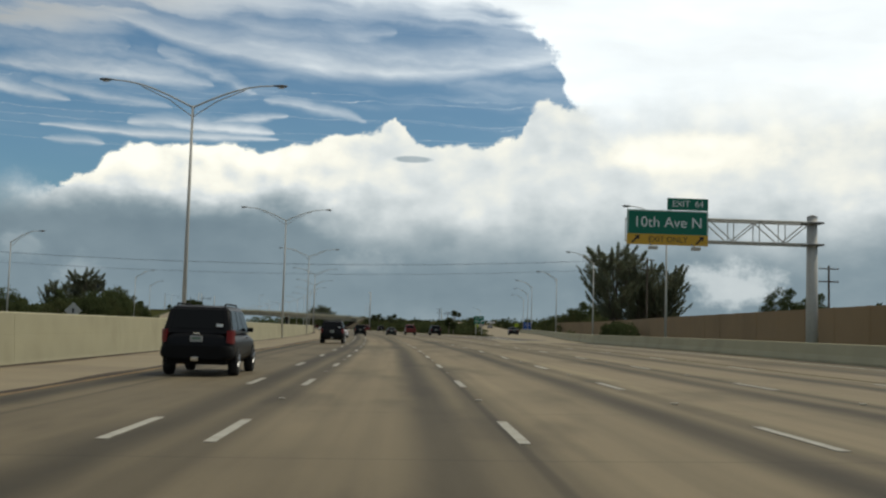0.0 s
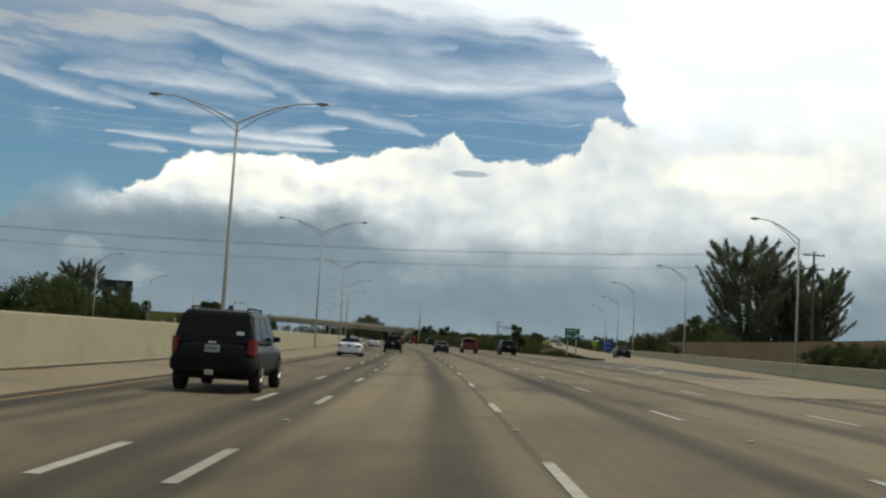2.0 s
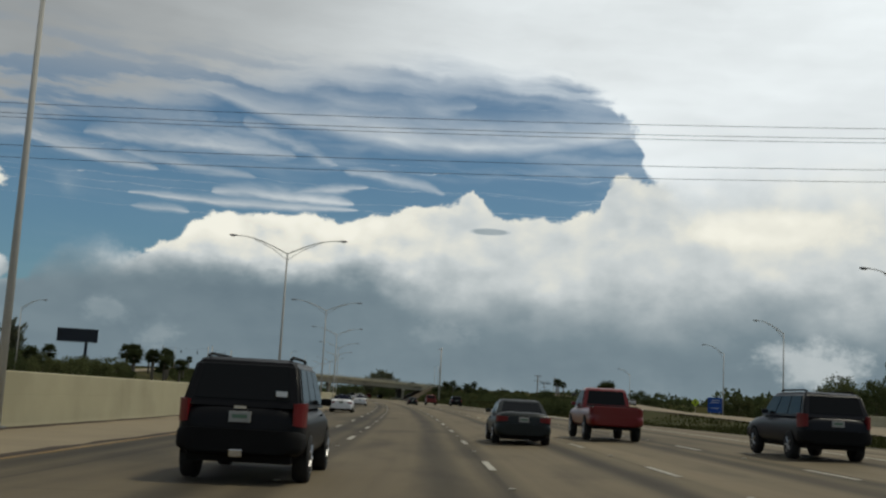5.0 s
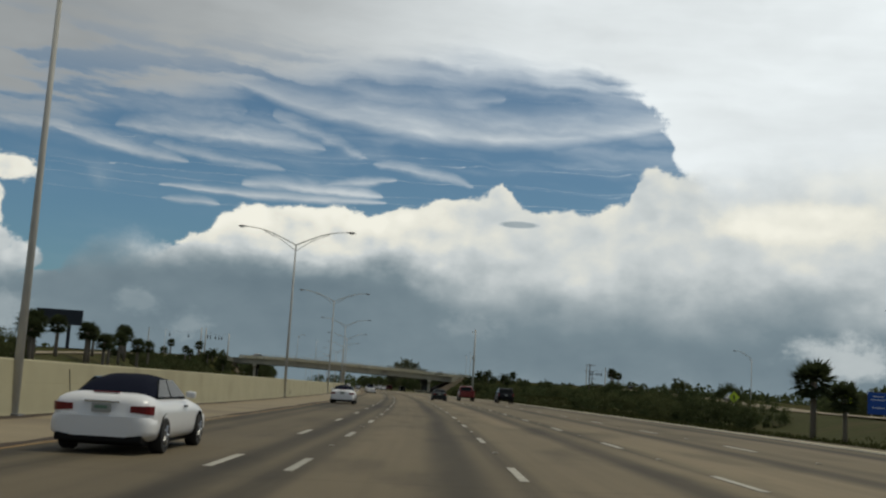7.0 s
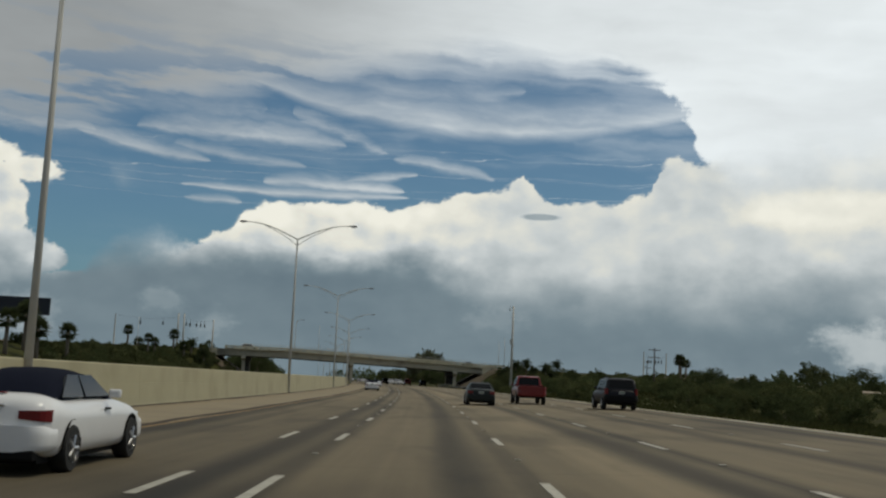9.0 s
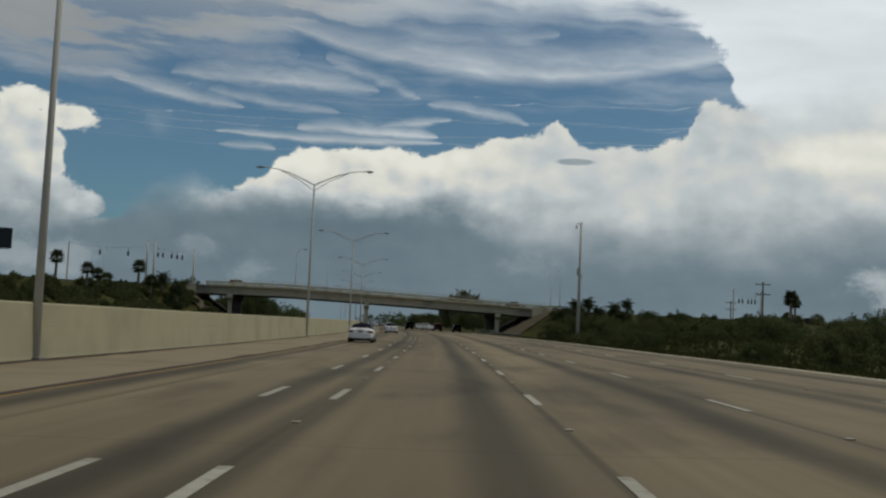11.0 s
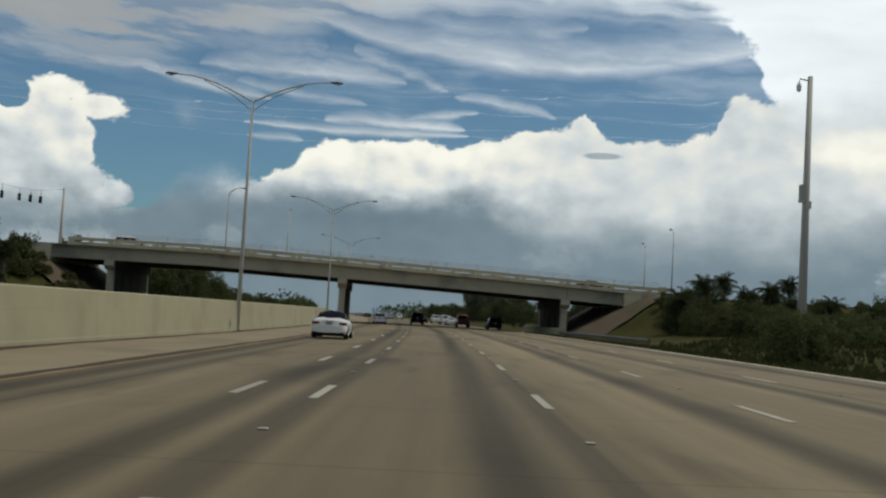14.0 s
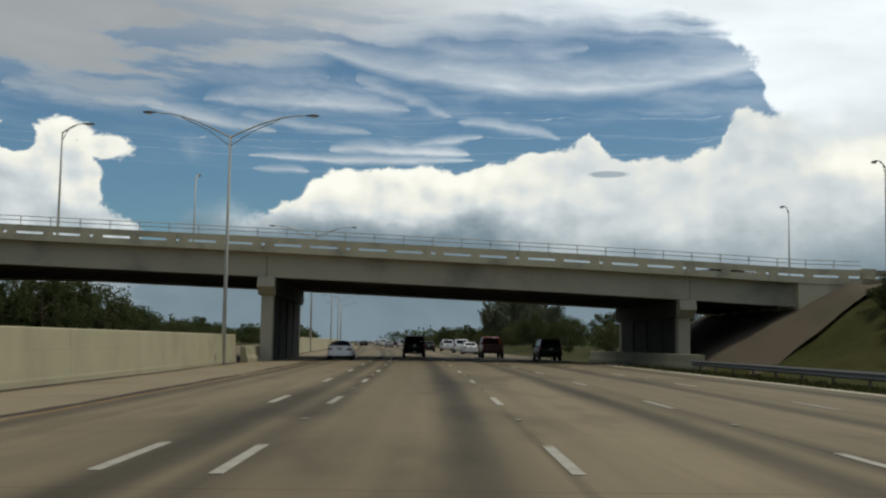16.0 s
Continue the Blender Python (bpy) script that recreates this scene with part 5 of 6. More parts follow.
def vehicle(m, label, category, paint, L, W, H, belt, tail, hood, house, roof_w=0.76, r=0.34, low=0.24, top=None, rear_lamps=None, rails=False, bed=None, glass_rear=True, foot_w=0.93, soft=0.05, plate_z=0.85, group="", name="car"):
    """Local y runs forward. house: y of rear foot, rear roof, front roof, front foot of the cabin."""
    v = thing(name, m, label, category, group)
    h = W / 2
    top = top or paint
    rb, rr, fr, fb = house

    def section(y, k, z0, z1, crown=0.03):
        """A rounded cross-section: full flanks, soft shoulders."""
        w, zc, hz = h * k, (z0 + z1) / 2, (z1 - z0) / 2
        pts = []
        for q in range(28):
            a = -math.pi / 2 + 2 * math.pi * (q + 0.5) / 28
            ca, sa = math.cos(a), math.sin(a)
            e = 0.30 if sa > 0 else 0.22
            x = w * math.copysign(abs(ca) ** e, ca) * (1.0 - 0.05 * max(sa, 0) ** 2)
            pts.append((x, y, zc + hz * math.copysign(abs(sa) ** 0.55, sa) + (crown * (1 - (x / w) ** 2) if sa > 0 else 0)))
        return pts

    st = [(-L / 2, 0.74, low + 0.20, tail - 0.16), (-L / 2 + 0.03, 0.84, low + 0.14, tail - 0.09), (-L / 2 + 0.10, 0.925, low + 0.08, tail - 0.03), (-L / 2 + 0.22, 0.97, low + 0.04, tail), (-L / 2 + 0.45, 0.99, low, tail + 0.02)]
    if rb > -L / 2 + 0.7:
        st.append((rb, 1.0, low, belt))
    else:
        st.append((-L / 2 + 0.9, 1.0, low, belt))
    st += [(0.0, 1.0, low, belt), (fb, 0.995, low, belt - 0.01), (L / 2 - 0.55, 0.975, low, hood), (L / 2 - 0.15, 0.92, low + 0.05, hood - 0.10), (L / 2, 0.82, low + 0.16, hood - 0.28)]
    body = smoothed(part("body", loft([section(*a) for a in st]), paint, v), 30)
    # cabin
    wb, wr = h * foot_w, h * roof_w
    zr = H
    zb = belt - 0.03
    foot = [(-wb, rb, zb), (wb, rb, zb), (wb, fb, zb), (-wb, fb, zb)]
    mid = [(-wr, rr, zr - 0.07), (wr, rr, zr - 0.07), (wr, fr, zr - 0.07), (-wr, fr, zr - 0.07)]
    crown = [(-wr * 0.85, rr + 0.18, zr), (wr * 0.85, rr + 0.18, zr), (wr * 0.85, fr - 0.2, zr), (-wr * 0.85, fr - 0.2, zr)]
    if soft > 0.1:
        # a fabric roof: rounded bows from the rear deck to the windscreen
        bows = []
        for y, t, a in ((rb, 0.02, 1.0), (rb + 0.10, 0.30, 1.0), (rb + 0.32, 0.62, 0.99), (rb + 0.62, 0.86, 0.97), (rr + 0.15, 0.98, 0.95), (0.5 * (rr + fr) + 0.1, 1.0, 0.94), (fr, 0.96, 0.94), (0.5 * (fr + fb), 0.55, 0.97), (fb, 0.02, 1.0)):
            arc = []
            for q in range(15):
                th = math.pi * q / 14
                cx, sz = math.cos(th), math.sin(th)
                arc.append((wb * a * math.copysign(abs(cx) ** 0.62, cx) * (1 - (1 - wr / wb) * abs(sz) ** 1.3 * t * 0.55), y, zb + (zr - zb) * t * abs(sz) ** 0.62))
            bows.append(arc)
        cab = loft(bows)
    else:
        cab = bmesh.new()
        rs = [[cab.verts.new(p) for p in q] for q in (foot, mid, crown)]
        for a, b in zip(rs, rs[1:]):
            for k in range(4):
                cab.faces.new((a[k], a[(k + 1) % 4], b[(k + 1) % 4], b[k]))
        cab.faces.new(rs[2])
        bmesh.ops.recalc_face_normals(cab, faces=cab.faces)
        bmesh.ops.bevel(cab, geom=[e for e in cab.edges if e.is_manifold and e.calc_face_angle(0) > 0.25], offset=soft, segments=3, affect="EDGES")
    smoothed(part("cabin", cab, top, v), 40)

    def lerp(a, b, t):
        return tuple(p + (q - p) * t for p, q in zip(a, b))
    f0, f1, f2, f3 = foot
    m0, m1, m2, m3 = mid
    if glass_rear:
        a, b, c, d = f0, f1, m1, m0
        pts = [lerp(lerp(a, d, 0.16), lerp(b, c, 0.16), 0.09), lerp(lerp(a, d, 0.16), lerp(b, c, 0.16), 0.91), lerp(lerp(a, d, 0.93), lerp(b, c, 0.93), 0.91), lerp(lerp(a, d, 0.93), lerp(b, c, 0.93), 0.09)]
        part("rear_window", quad_plate(pts), GLASS, v, "dark tinted rear window")
    a, b, c, d = f2, f3, m3, m2
    part("windscreen", quad_plate([lerp(lerp(a, d, 0.1), lerp(b, c, 0.1), 0.06), lerp(lerp(a, d, 0.1), lerp(b, c, 0.1), 0.94), lerp(lerp(a, d, 0.95), lerp(b, c, 0.95), 0.94), lerp(lerp(a, d, 0.95), lerp(b, c, 0.95), 0.06)]), GLASS, v, "dark windscreen")
    for side, (a, b, c, d) in ((1, (f1, f2, m2, m1)), (-1, (f3, f0, m0, m3))):
        splits = [(0.07, 0.34), (0.37, 0.64), (0.67, 0.95)] if (fb - rb) > 3.2 else [(0.09, 0.44), (0.48, 0.93)]
        for t0, t1 in splits:
            if side < 0:
                t0, t1 = 1 - t1, 1 - t0
            lo0, lo1, hi0, hi1 = lerp(a, b, t0), lerp(a, b, t1), lerp(d, c, t0), lerp(d, c, t1)
            part("side_window", quad_plate([lerp(lo0, hi0, 0.10), lerp(lo1, hi1, 0.10), lerp(lo1, hi1, 0.90), lerp(lo0, hi0, 0.90)], 0.05 if soft > 0.1 else 0.012), GLASS, v, "dark tinted side window")
    def lamp_plate(sd, x0, x1, z0, z1):
        """A curved lens that follows the rounded corner of the tail."""
        cols = []
        for q in range(8):
            x = x0 + (x1 - x0) * q / 7
            y = -L / 2 + float(np.interp(x, [0.74, 0.84, 0.925, 0.97, 0.99], [0, 0.03, 0.10, 0.22, 0.40]))
            cut = 0.03 * (1 - q / 7)
            cols.append([(sd * (x + 0.012) * h, y - 0.018, z0 + cut), (sd * (x + 0.014) * h, y - 0.022, z1 - cut * 0.5), (sd * (x - 0.02) * h, y + 0.12, z1 - cut * 0.5), (sd * (x - 0.02) * h, y + 0.12, z0 + cut)])
        return loft(cols)

    # bumpers, sills, lamps, plate
    smoothed(part("rear_bumper", loft([[(x * k, -L / 2 + dy, z) for x, z in ((-0.98, low + 0.14), (-1, low + 0.20), (-1, low + 0.32), (-0.985, low + 0.39), (-0.94, low + 0.44), (0.94, low + 0.44), (0.985, low + 0.39), (1, low + 0.32), (1, low + 0.20), (0.98, low + 0.14), (0.9, low + 0.10), (-0.9, low + 0.10))] for dy, k in ((-0.075, h * 0.60), (-0.068, h * 0.74), (-0.04, h * 0.85), (0.02, h * 0.93), (0.12, h * 0.98), (0.34, h * 1.003))]), paint if not rails else TRIM, v), 50)
    part("front_bumper", boxed(-h * 0.92, h * 0.92, L / 2 - 0.25, L / 2 + 0.06, low + 0.08, low + 0.42, bevel=0.07), paint, v)
    part("underbody", boxed(-h * 0.8, h * 0.8, -L / 2 + 0.15, L / 2 - 0.2, low - 0.05, low + 0.12), TRIM, v)
    for sd in (-1, 1):
        x0, x1, z0, z1 = rear_lamps
        xa, xb = sorted((sd * x0 * h, sd * x1 * h))
        part("tail_lamp", lamp_plate(sd, x0, x1, z0, z1), LAMP_R, v, "red tail lamp")
        part("headlamp", boxed(*sorted((sd * 0.52 * h, sd * 0.86 * h)), L / 2 - 0.3, L / 2 - 0.02, hood - 0.30, hood - 0.14, bevel=0.03), LAMP_W, v, "clear headlamp")
        mir = part("mirror", boxed(*sorted((sd * (h * 0.95), sd * (h * 0.95 + 0.18))), fb - 0.74, fb - 0.63, belt + 0.01, belt + 0.135, bevel=0.03), paint, v)
        part("door_handle", boxed(*sorted((sd * h * 0.985, sd * (h * 0.985 + 0.03))), 0.0, 0.22, belt - 0.16, belt - 0.13), TRIM, v)
        for yy in (-L / 2 + L * 0.2, L / 2 - L * 0.185):
            bm = bmesh.new()
            cen = bm.verts.new((sd * (h * 0.985), yy, r))
            rim_v = [bm.verts.new((sd * (h * 0.997), yy + (r + 0.07) * math.cos(math.pi * k / 12), r + (r + 0.07) * math.sin(math.pi * k / 12))) for k in range(13)]
            for k in range(12):
                bm.faces.new((cen, rim_v[k], rim_v[k + 1]))
            bmesh.ops.solidify(bm, geom=bm.faces[:], thickness=0.03)
            part("wheel_arch", bm, TRIM, v)
            wheel(v, sd * (h - 0.10), yy, r, 0.24, sd)
        if rails:
            part("roof_rail", tubed([(sd * wr * 0.82, rr + 0.2, zr + 0.01), (sd * wr * 0.82, rr + 0.42, zr + 0.045), (sd * wr * 0.82, fr - 0.4, zr + 0.045), (sd * wr * 0.82, fr - 0.3, zr + 0.01)], 0.025, 6), TRIM, v)
    pl = part("number_plate", boxed(-0.16, 0.16, -L / 2 - 0.045, -L / 2 + 0.06, plate_z, plate_z + 0.16, bevel=0.006), PLATE, v, "white number plate")
    part("plate_bar", boxed(-0.11, 0.11, -L / 2 - 0.049, -L / 2 - 0.046, plate_z + 0.06, plate_z + 0.115), PLATE_M, pl)
    if bed:
        part("tailgate", boxed(-h * 0.86, h * 0.86, -L / 2 - 0.02, -L / 2 + 0.05, low + 0.38, tail + 0.02, bevel=0.02), paint, v)
        part("bed_floor", boxed(-h * 0.8, h * 0.8, -L / 2 + 0.2, rb - 0.1, tail + 0.02, tail + 0.06), TRIM, v, "black bed cover")
    return v


BLACKP = car_paint("black_paint", (0.005, 0.005, 0.006), 0.38, 0.03, 0.16)
NAVYP = car_paint("dark_navy_paint", (0.006, 0.007, 0.011), 0.38, 0.05, 0.2)
WHITEP = car_paint("white_paint", (0.72, 0.72, 0.72))
REDP = car_paint("dark_red_paint", (0.16, 0.008, 0.008))
GREENP = car_paint("dark_green_paint", (0.010, 0.014, 0.014), 0.38, 0.06, 0.25)
SILVERP = car_paint("silver_paint", (0.30, 0.30, 0.30))


def on_lane(s, u):
    return at_road(s, u, float(road_z(s, u)) + 0.006)


SUV = dict(L=4.85, W=1.92, H=1.86, belt=1.16, tail=1.15, hood=1.06, house=(-2.36, -2.10, 0.35, 1.10), roof_w=0.80, r=0.37, low=0.36, rear_lamps=(0.80, 0.985, 0.86, 1.22), rails=True, plate_z=0.90)
def black_suv(s, u, label):
    v = vehicle(on_lane(s, u), label, "car", BLACKP, name="sport_utility_vehicle", **SUV)
    part("sticker", boxed(0.50, 0.66, -2.37, -2.33, 1.30, 1.38), SIGNWHITE, v, "white sticker")
    part("badge", boxed(-0.09, 0.09, -2.46, -2.42, 1.10, 1.14), CHROME, v, "chrome badge")
    part("tow_hitch", boxed(-0.10, 0.10, -2.62, -2.45, 0.40, 0.52, bevel=0.02), CHROME, v)


black_suv(28.5, -4.98, "black sport utility vehicle with tinted glass and roof rails")
black_suv(88.0, -4.45, "black sport utility vehicle with roof rails near the median")
black_suv(178.0, -2.35, "black sport utility vehicle drifting across the lane dashes")
black_suv(618.0, 0.0, "black sport utility vehicle under the overpass")

CONV = dict(L=4.57, W=1.78, H=1.38, belt=0.96, tail=1.0, hood=0.86, house=(-1.75, -0.95, 0.10, 0.95), foot_w=0.79, soft=0.12, roof_w=0.60, r=0.32, low=0.20, top=SOFT_TOP, rear_lamps=(0.54, 0.955, 0.69, 0.84), plate_z=0.70, glass_rear=False)


def convertible(m, label):
    conv = vehicle(m, label, "car", WHITEP, name="convertible_car", **CONV)
    part("trunk_handle", boxed(-0.30, 0.30, -2.32, -2.27, 0.87, 0.90, bevel=0.01), CHROME, conv, "chrome trunk strip")
    part("brake_light", boxed(-0.22, 0.22, -2.10, -2.02, 1.03, 1.05, bevel=0.005), LAMP_R, conv, "red high brake light")
    # black strip that stands in for the shade under the tail
    part("diffuser", boxed(-0.74, 0.74, -2.36, -2.15, 0.20, 0.34, bevel=0.03), TRIM, conv, "black strip below the bumper in place of underside shade")
    part("antenna", tubed([(-0.70, -1.85, 0.96), (-0.72, -1.95, 1.38)], 0.008, 5), TRIM, conv)
    return conv


convertible(on_lane(142.2, -5.05), "white convertible car, navy soft top, close to the median shoulder")
convertible(on_lane(246.0, -5.30), "white convertible car with a raised navy soft top")
convertible(on_lane(307.0, -5.50), "white convertible car with its dark soft top closed")
convertible(on_lane(435.0, -5.50), "white convertible car beside the median shoulder")
convertible(on_lane(512.0, -5.25), "white convertible car nearing the overpass, soft top raised")
convertible(on_lane(602.0, -5.45), "white convertible car under the overpass")
SEDAN = dict(L=4.7, W=1.8, H=1.44, belt=0.95, tail=1.0, hood=0.90, house=(-1.75, -1.05, 0.35, 1.2), roof_w=0.74, r=0.32, low=0.22, rear_lamps=(0.56, 0.96, 0.72, 0.90), plate_z=0.72)


def red_pickup(s, u, label):
    vehicle(on_lane(s, u), label, "pickup truck", REDP, 5.6, 2.0, 1.95, 1.24, 1.22, 1.16, (-0.55, -0.35, 0.75, 1.5), roof_w=0.78, r=0.42, low=0.48, rear_lamps=(0.82, 0.97, 0.95, 1.2), bed=True, plate_z=0.72, name="pickup_truck")


red_pickup(201.0, 7.4, "dull red pickup truck in the second lane")
red_pickup(367.0, 7.5, "dark red pickup truck with a closed bed")
red_pickup(624.0, 7.3, "red pickup truck under the overpass")
NAVY_SUV = dict(SUV, H=1.80)
vehicle(on_lane(190.0, 11.2), "dark sport utility vehicle passing the exit gore", "car", NAVYP, name="sport_utility_vehicle", **NAVY_SUV)
vehicle(on_lane(354.0, 11.2), "dark sport utility vehicle in the lane by the verge", "car", NAVYP, name="sport_utility_vehicle", **NAVY_SUV)
vehicle(on_lane(614.0, 11.2), "dark navy sport utility vehicle in the outer lane", "car", NAVYP, name="sport_utility_vehicle", **NAVY_SUV)
vehicle(on_lane(196.0, 3.6), "dark green-grey sedan in the middle lane", "car", GREENP, name="sedan_car", **SEDAN)
vehicle(on_lane(361.0, 3.7), "dark green-grey sedan ahead of a red pickup", "car", GREENP, name="sedan_car", **SEDAN)
vehicle(at_road(196.0, 26.4, float(ramp_z(196)) + 0.12, -5.5), "dark sedan leaving on the exit ramp", "car", NAVYP, name="sedan_car", **SEDAN)
vehicle(on_lane(652.0, 7.4), "white sedan beyond the overpass", "car", WHITEP, name="sedan_car", **SEDAN)
van = dict(SUV, H=1.78, rails=False)
vehicle(on_lane(665.0, 7.3), "white sport utility vehicle ahead of a white sedan", "car", WHITEP, name="sport_utility_vehicle", **van)
vehicle(on_lane(676.0, 3.6), "dark grey sedan beyond the overpass", "car", GREENP, name="sedan_car", **SEDAN)
proto = vehicle(on_lane(690.0, 7.2), "white sport utility vehicle beyond the overpass", "car", WHITEP, group="distant traffic", name="sport_utility_vehicle", **van)
psed = vehicle(on_lane(760.0, 0.0), "silver sedan far up the highway", "car", SILVERP, group="distant traffic", name="sedan_car", **SEDAN)
pdark = vehicle(on_lane(810.0, -5.0), "dark sedan far up the highway", "car", NAVYP, group="distant traffic", name="sedan_car", **SEDAN)
rng = random.Random(5)
for k in range(16):
    s = 780 + k * 24 + rng.uniform(-8, 8)
    u = rng.choice((-5.0, 0.0, 3.6, 7.2))
    copy_thing(rng.choice((proto, psed, pdark, psed)), on_lane(s, u))
for q in (425, 468):
    copy_thing(psed if q > 400 else proto, at_road(q, float(ramp_u(q)) - 0.5, float(ramp_z(q)) + 0.03, -math.degrees(math.atan2(float(ramp_u(q + 5) - ramp_u(q - 5)), 10.0))))
# oncoming traffic, roofs showing over the wall
for k, (s, u) in enumerate(((250, -20), (470, -24), (560, -20), (690, -17), (720, -21), (750, -24), (790, -17), (830, -21), (870, -24), (910, -17))):
    copy_thing((proto, psed, proto)[k % 3], at_road(s, u, float(road_z(s, u)) + 0.006, 180))
for k, (u, ds) in enumerate(((24, -5), (-40, -5), (40, 4), (95, -4), (110, 5))):
    x, y = xy(BRC + ds, u)
    copy_thing((pdark, proto, psed)[k % 3], pose(float(x), float(y), float(parapet_z(u)) - 0.945, 0, 0, math.degrees(HB) + (90 if ds > 0 else -90)))

# ---- plants ----
def cards_mesh(name, centres, axes_a, axes_b, mat):
    """Many small pointed leaves as one mesh: centre, half-length and half-width vectors."""
    n = len(centres)
    v = np.empty((n, 4, 3))
    v[:, 0], v[:, 1], v[:, 2], v[:, 3] = centres - axes_a, centres + axes_b - axes_a * 0.15, centres + axes_a, centres - axes_b - axes_a * 0.15
    me = bpy.data.meshes.new(name)
    me.vertices.add(n * 4)
    me.vertices.foreach_set("co", v.reshape(-1))
    me.loops.add(n * 4)
    me.loops.foreach_set("vertex_index", np.arange(n * 4))
    me.polygons.add(n)
    me.polygons.foreach_set("loop_start", np.arange(n) * 4)
    me.polygons.foreach_set("loop_total", np.full(n, 4))
    me.update()
    me.validate()
    me.materials.append(mat)
    return me


def unit(v):
    return v / np.maximum(np.linalg.norm(v, axis=-1, keepdims=True), 1e-9)


def limbs_bm(rs, h, spread, n, base_r, lean=0.0):
    bm = bmesh.new()
    tips = []
    top = Vector((rs.uniform(-1, 1) * lean, rs.uniform(-1, 1) * lean, h * 0.72))
    tube(bm, [(0, 0, -0.5), (top.x * 0.3, top.y * 0.3, h * 0.3), tuple(top)], [base_r, base_r * 0.75, base_r * 0.3], 7)
    for k in range(n):
        t = rs.uniform(0.3, 0.95)
        p = Vector((top.x * t, top.y * t, h * 0.72 * t))
        a = rs.uniform(0, 2 * math.pi)
        q = p + Vector((math.cos(a) * spread * rs.uniform(0.5, 1), math.sin(a) * spread * rs.uniform(0.5, 1), h * rs.uniform(0.1, 0.28)))
        mid = p.lerp(q, 0.5) + Vector((0, 0, -0.05 * h * rs.random()))
        tube(bm, [tuple(p), tuple(mid), tuple(q)], [base_r * 0.42, base_r * 0.28, base_r * 0.1], 5)
        tips.append(q)
    return bm, tips + [top]


def broad_tree(seed, h, w, leaves, size, mat, label, name="tree", low=0.15, m=None):
    """Round-crowned tree: clumps of leaves about the limbs, with gaps."""
    rs, rn = random.Random(seed), np.random.RandomState(seed)
    t = thing(name, m or Matrix.Identity(4), label, "shrub" if name == "shrub" else "tree", name + "s by the highway")
    bm, tips = limbs_bm(rs, h * (0.6 if name == "shrub" else 0.9), w * 0.3, 5 if name == "shrub" else 8, (0.012 if name == "shrub" else 0.035) * h ** 0.75, 0.05 * h)
    part("trunk", bm, BARK, t)
    clumps = []
    for k in range(max(10, int(leaves / 95))):
        d = unit(rn.normal(size=3))
        rad = rn.uniform(0.55, 1.0) ** 0.6
        c = np.array([d[0] * w / 2 * rad, d[1] * w / 2 * rad, h * (low + (1 - low) / 2) + d[2] * h * (1 - low) / 2 * rad])
        c[2] += rn.normal() * 0.05 * h
        clumps.append((c, rn.uniform(0.10, 0.20) * w))
    cs, aa, bb = [], [], []
    per = leaves // len(clumps)
    for c, r in clumps:
        d = unit(rn.normal(size=(per, 3)))
        p = c + d * (r * rn.uniform(0.35, 1.05, (per, 1))) * np.array([1, 1, 0.8])
        a = unit(rn.normal(size=(per, 3)) + np.array([0, 0, -0.35])) * size * rn.uniform(0.6, 1.3, (per, 1))
        b = unit(np.cross(a, rn.normal(size=(per, 3)))) * size * 0.42 * rn.uniform(0.7, 1.2, (per, 1))
        cs.append(p), aa.append(a), bb.append(b)
    cs = np.concatenate(cs)
    keep = cs[:, 2] > 0.05 * h * rn.random_sample(len(cs))
    me = cards_mesh("crown", cs[keep], np.concatenate(aa)[keep], np.concatenate(bb)[keep], mat)
    ob = new("crown", me)
    ob.parent = t
    return t


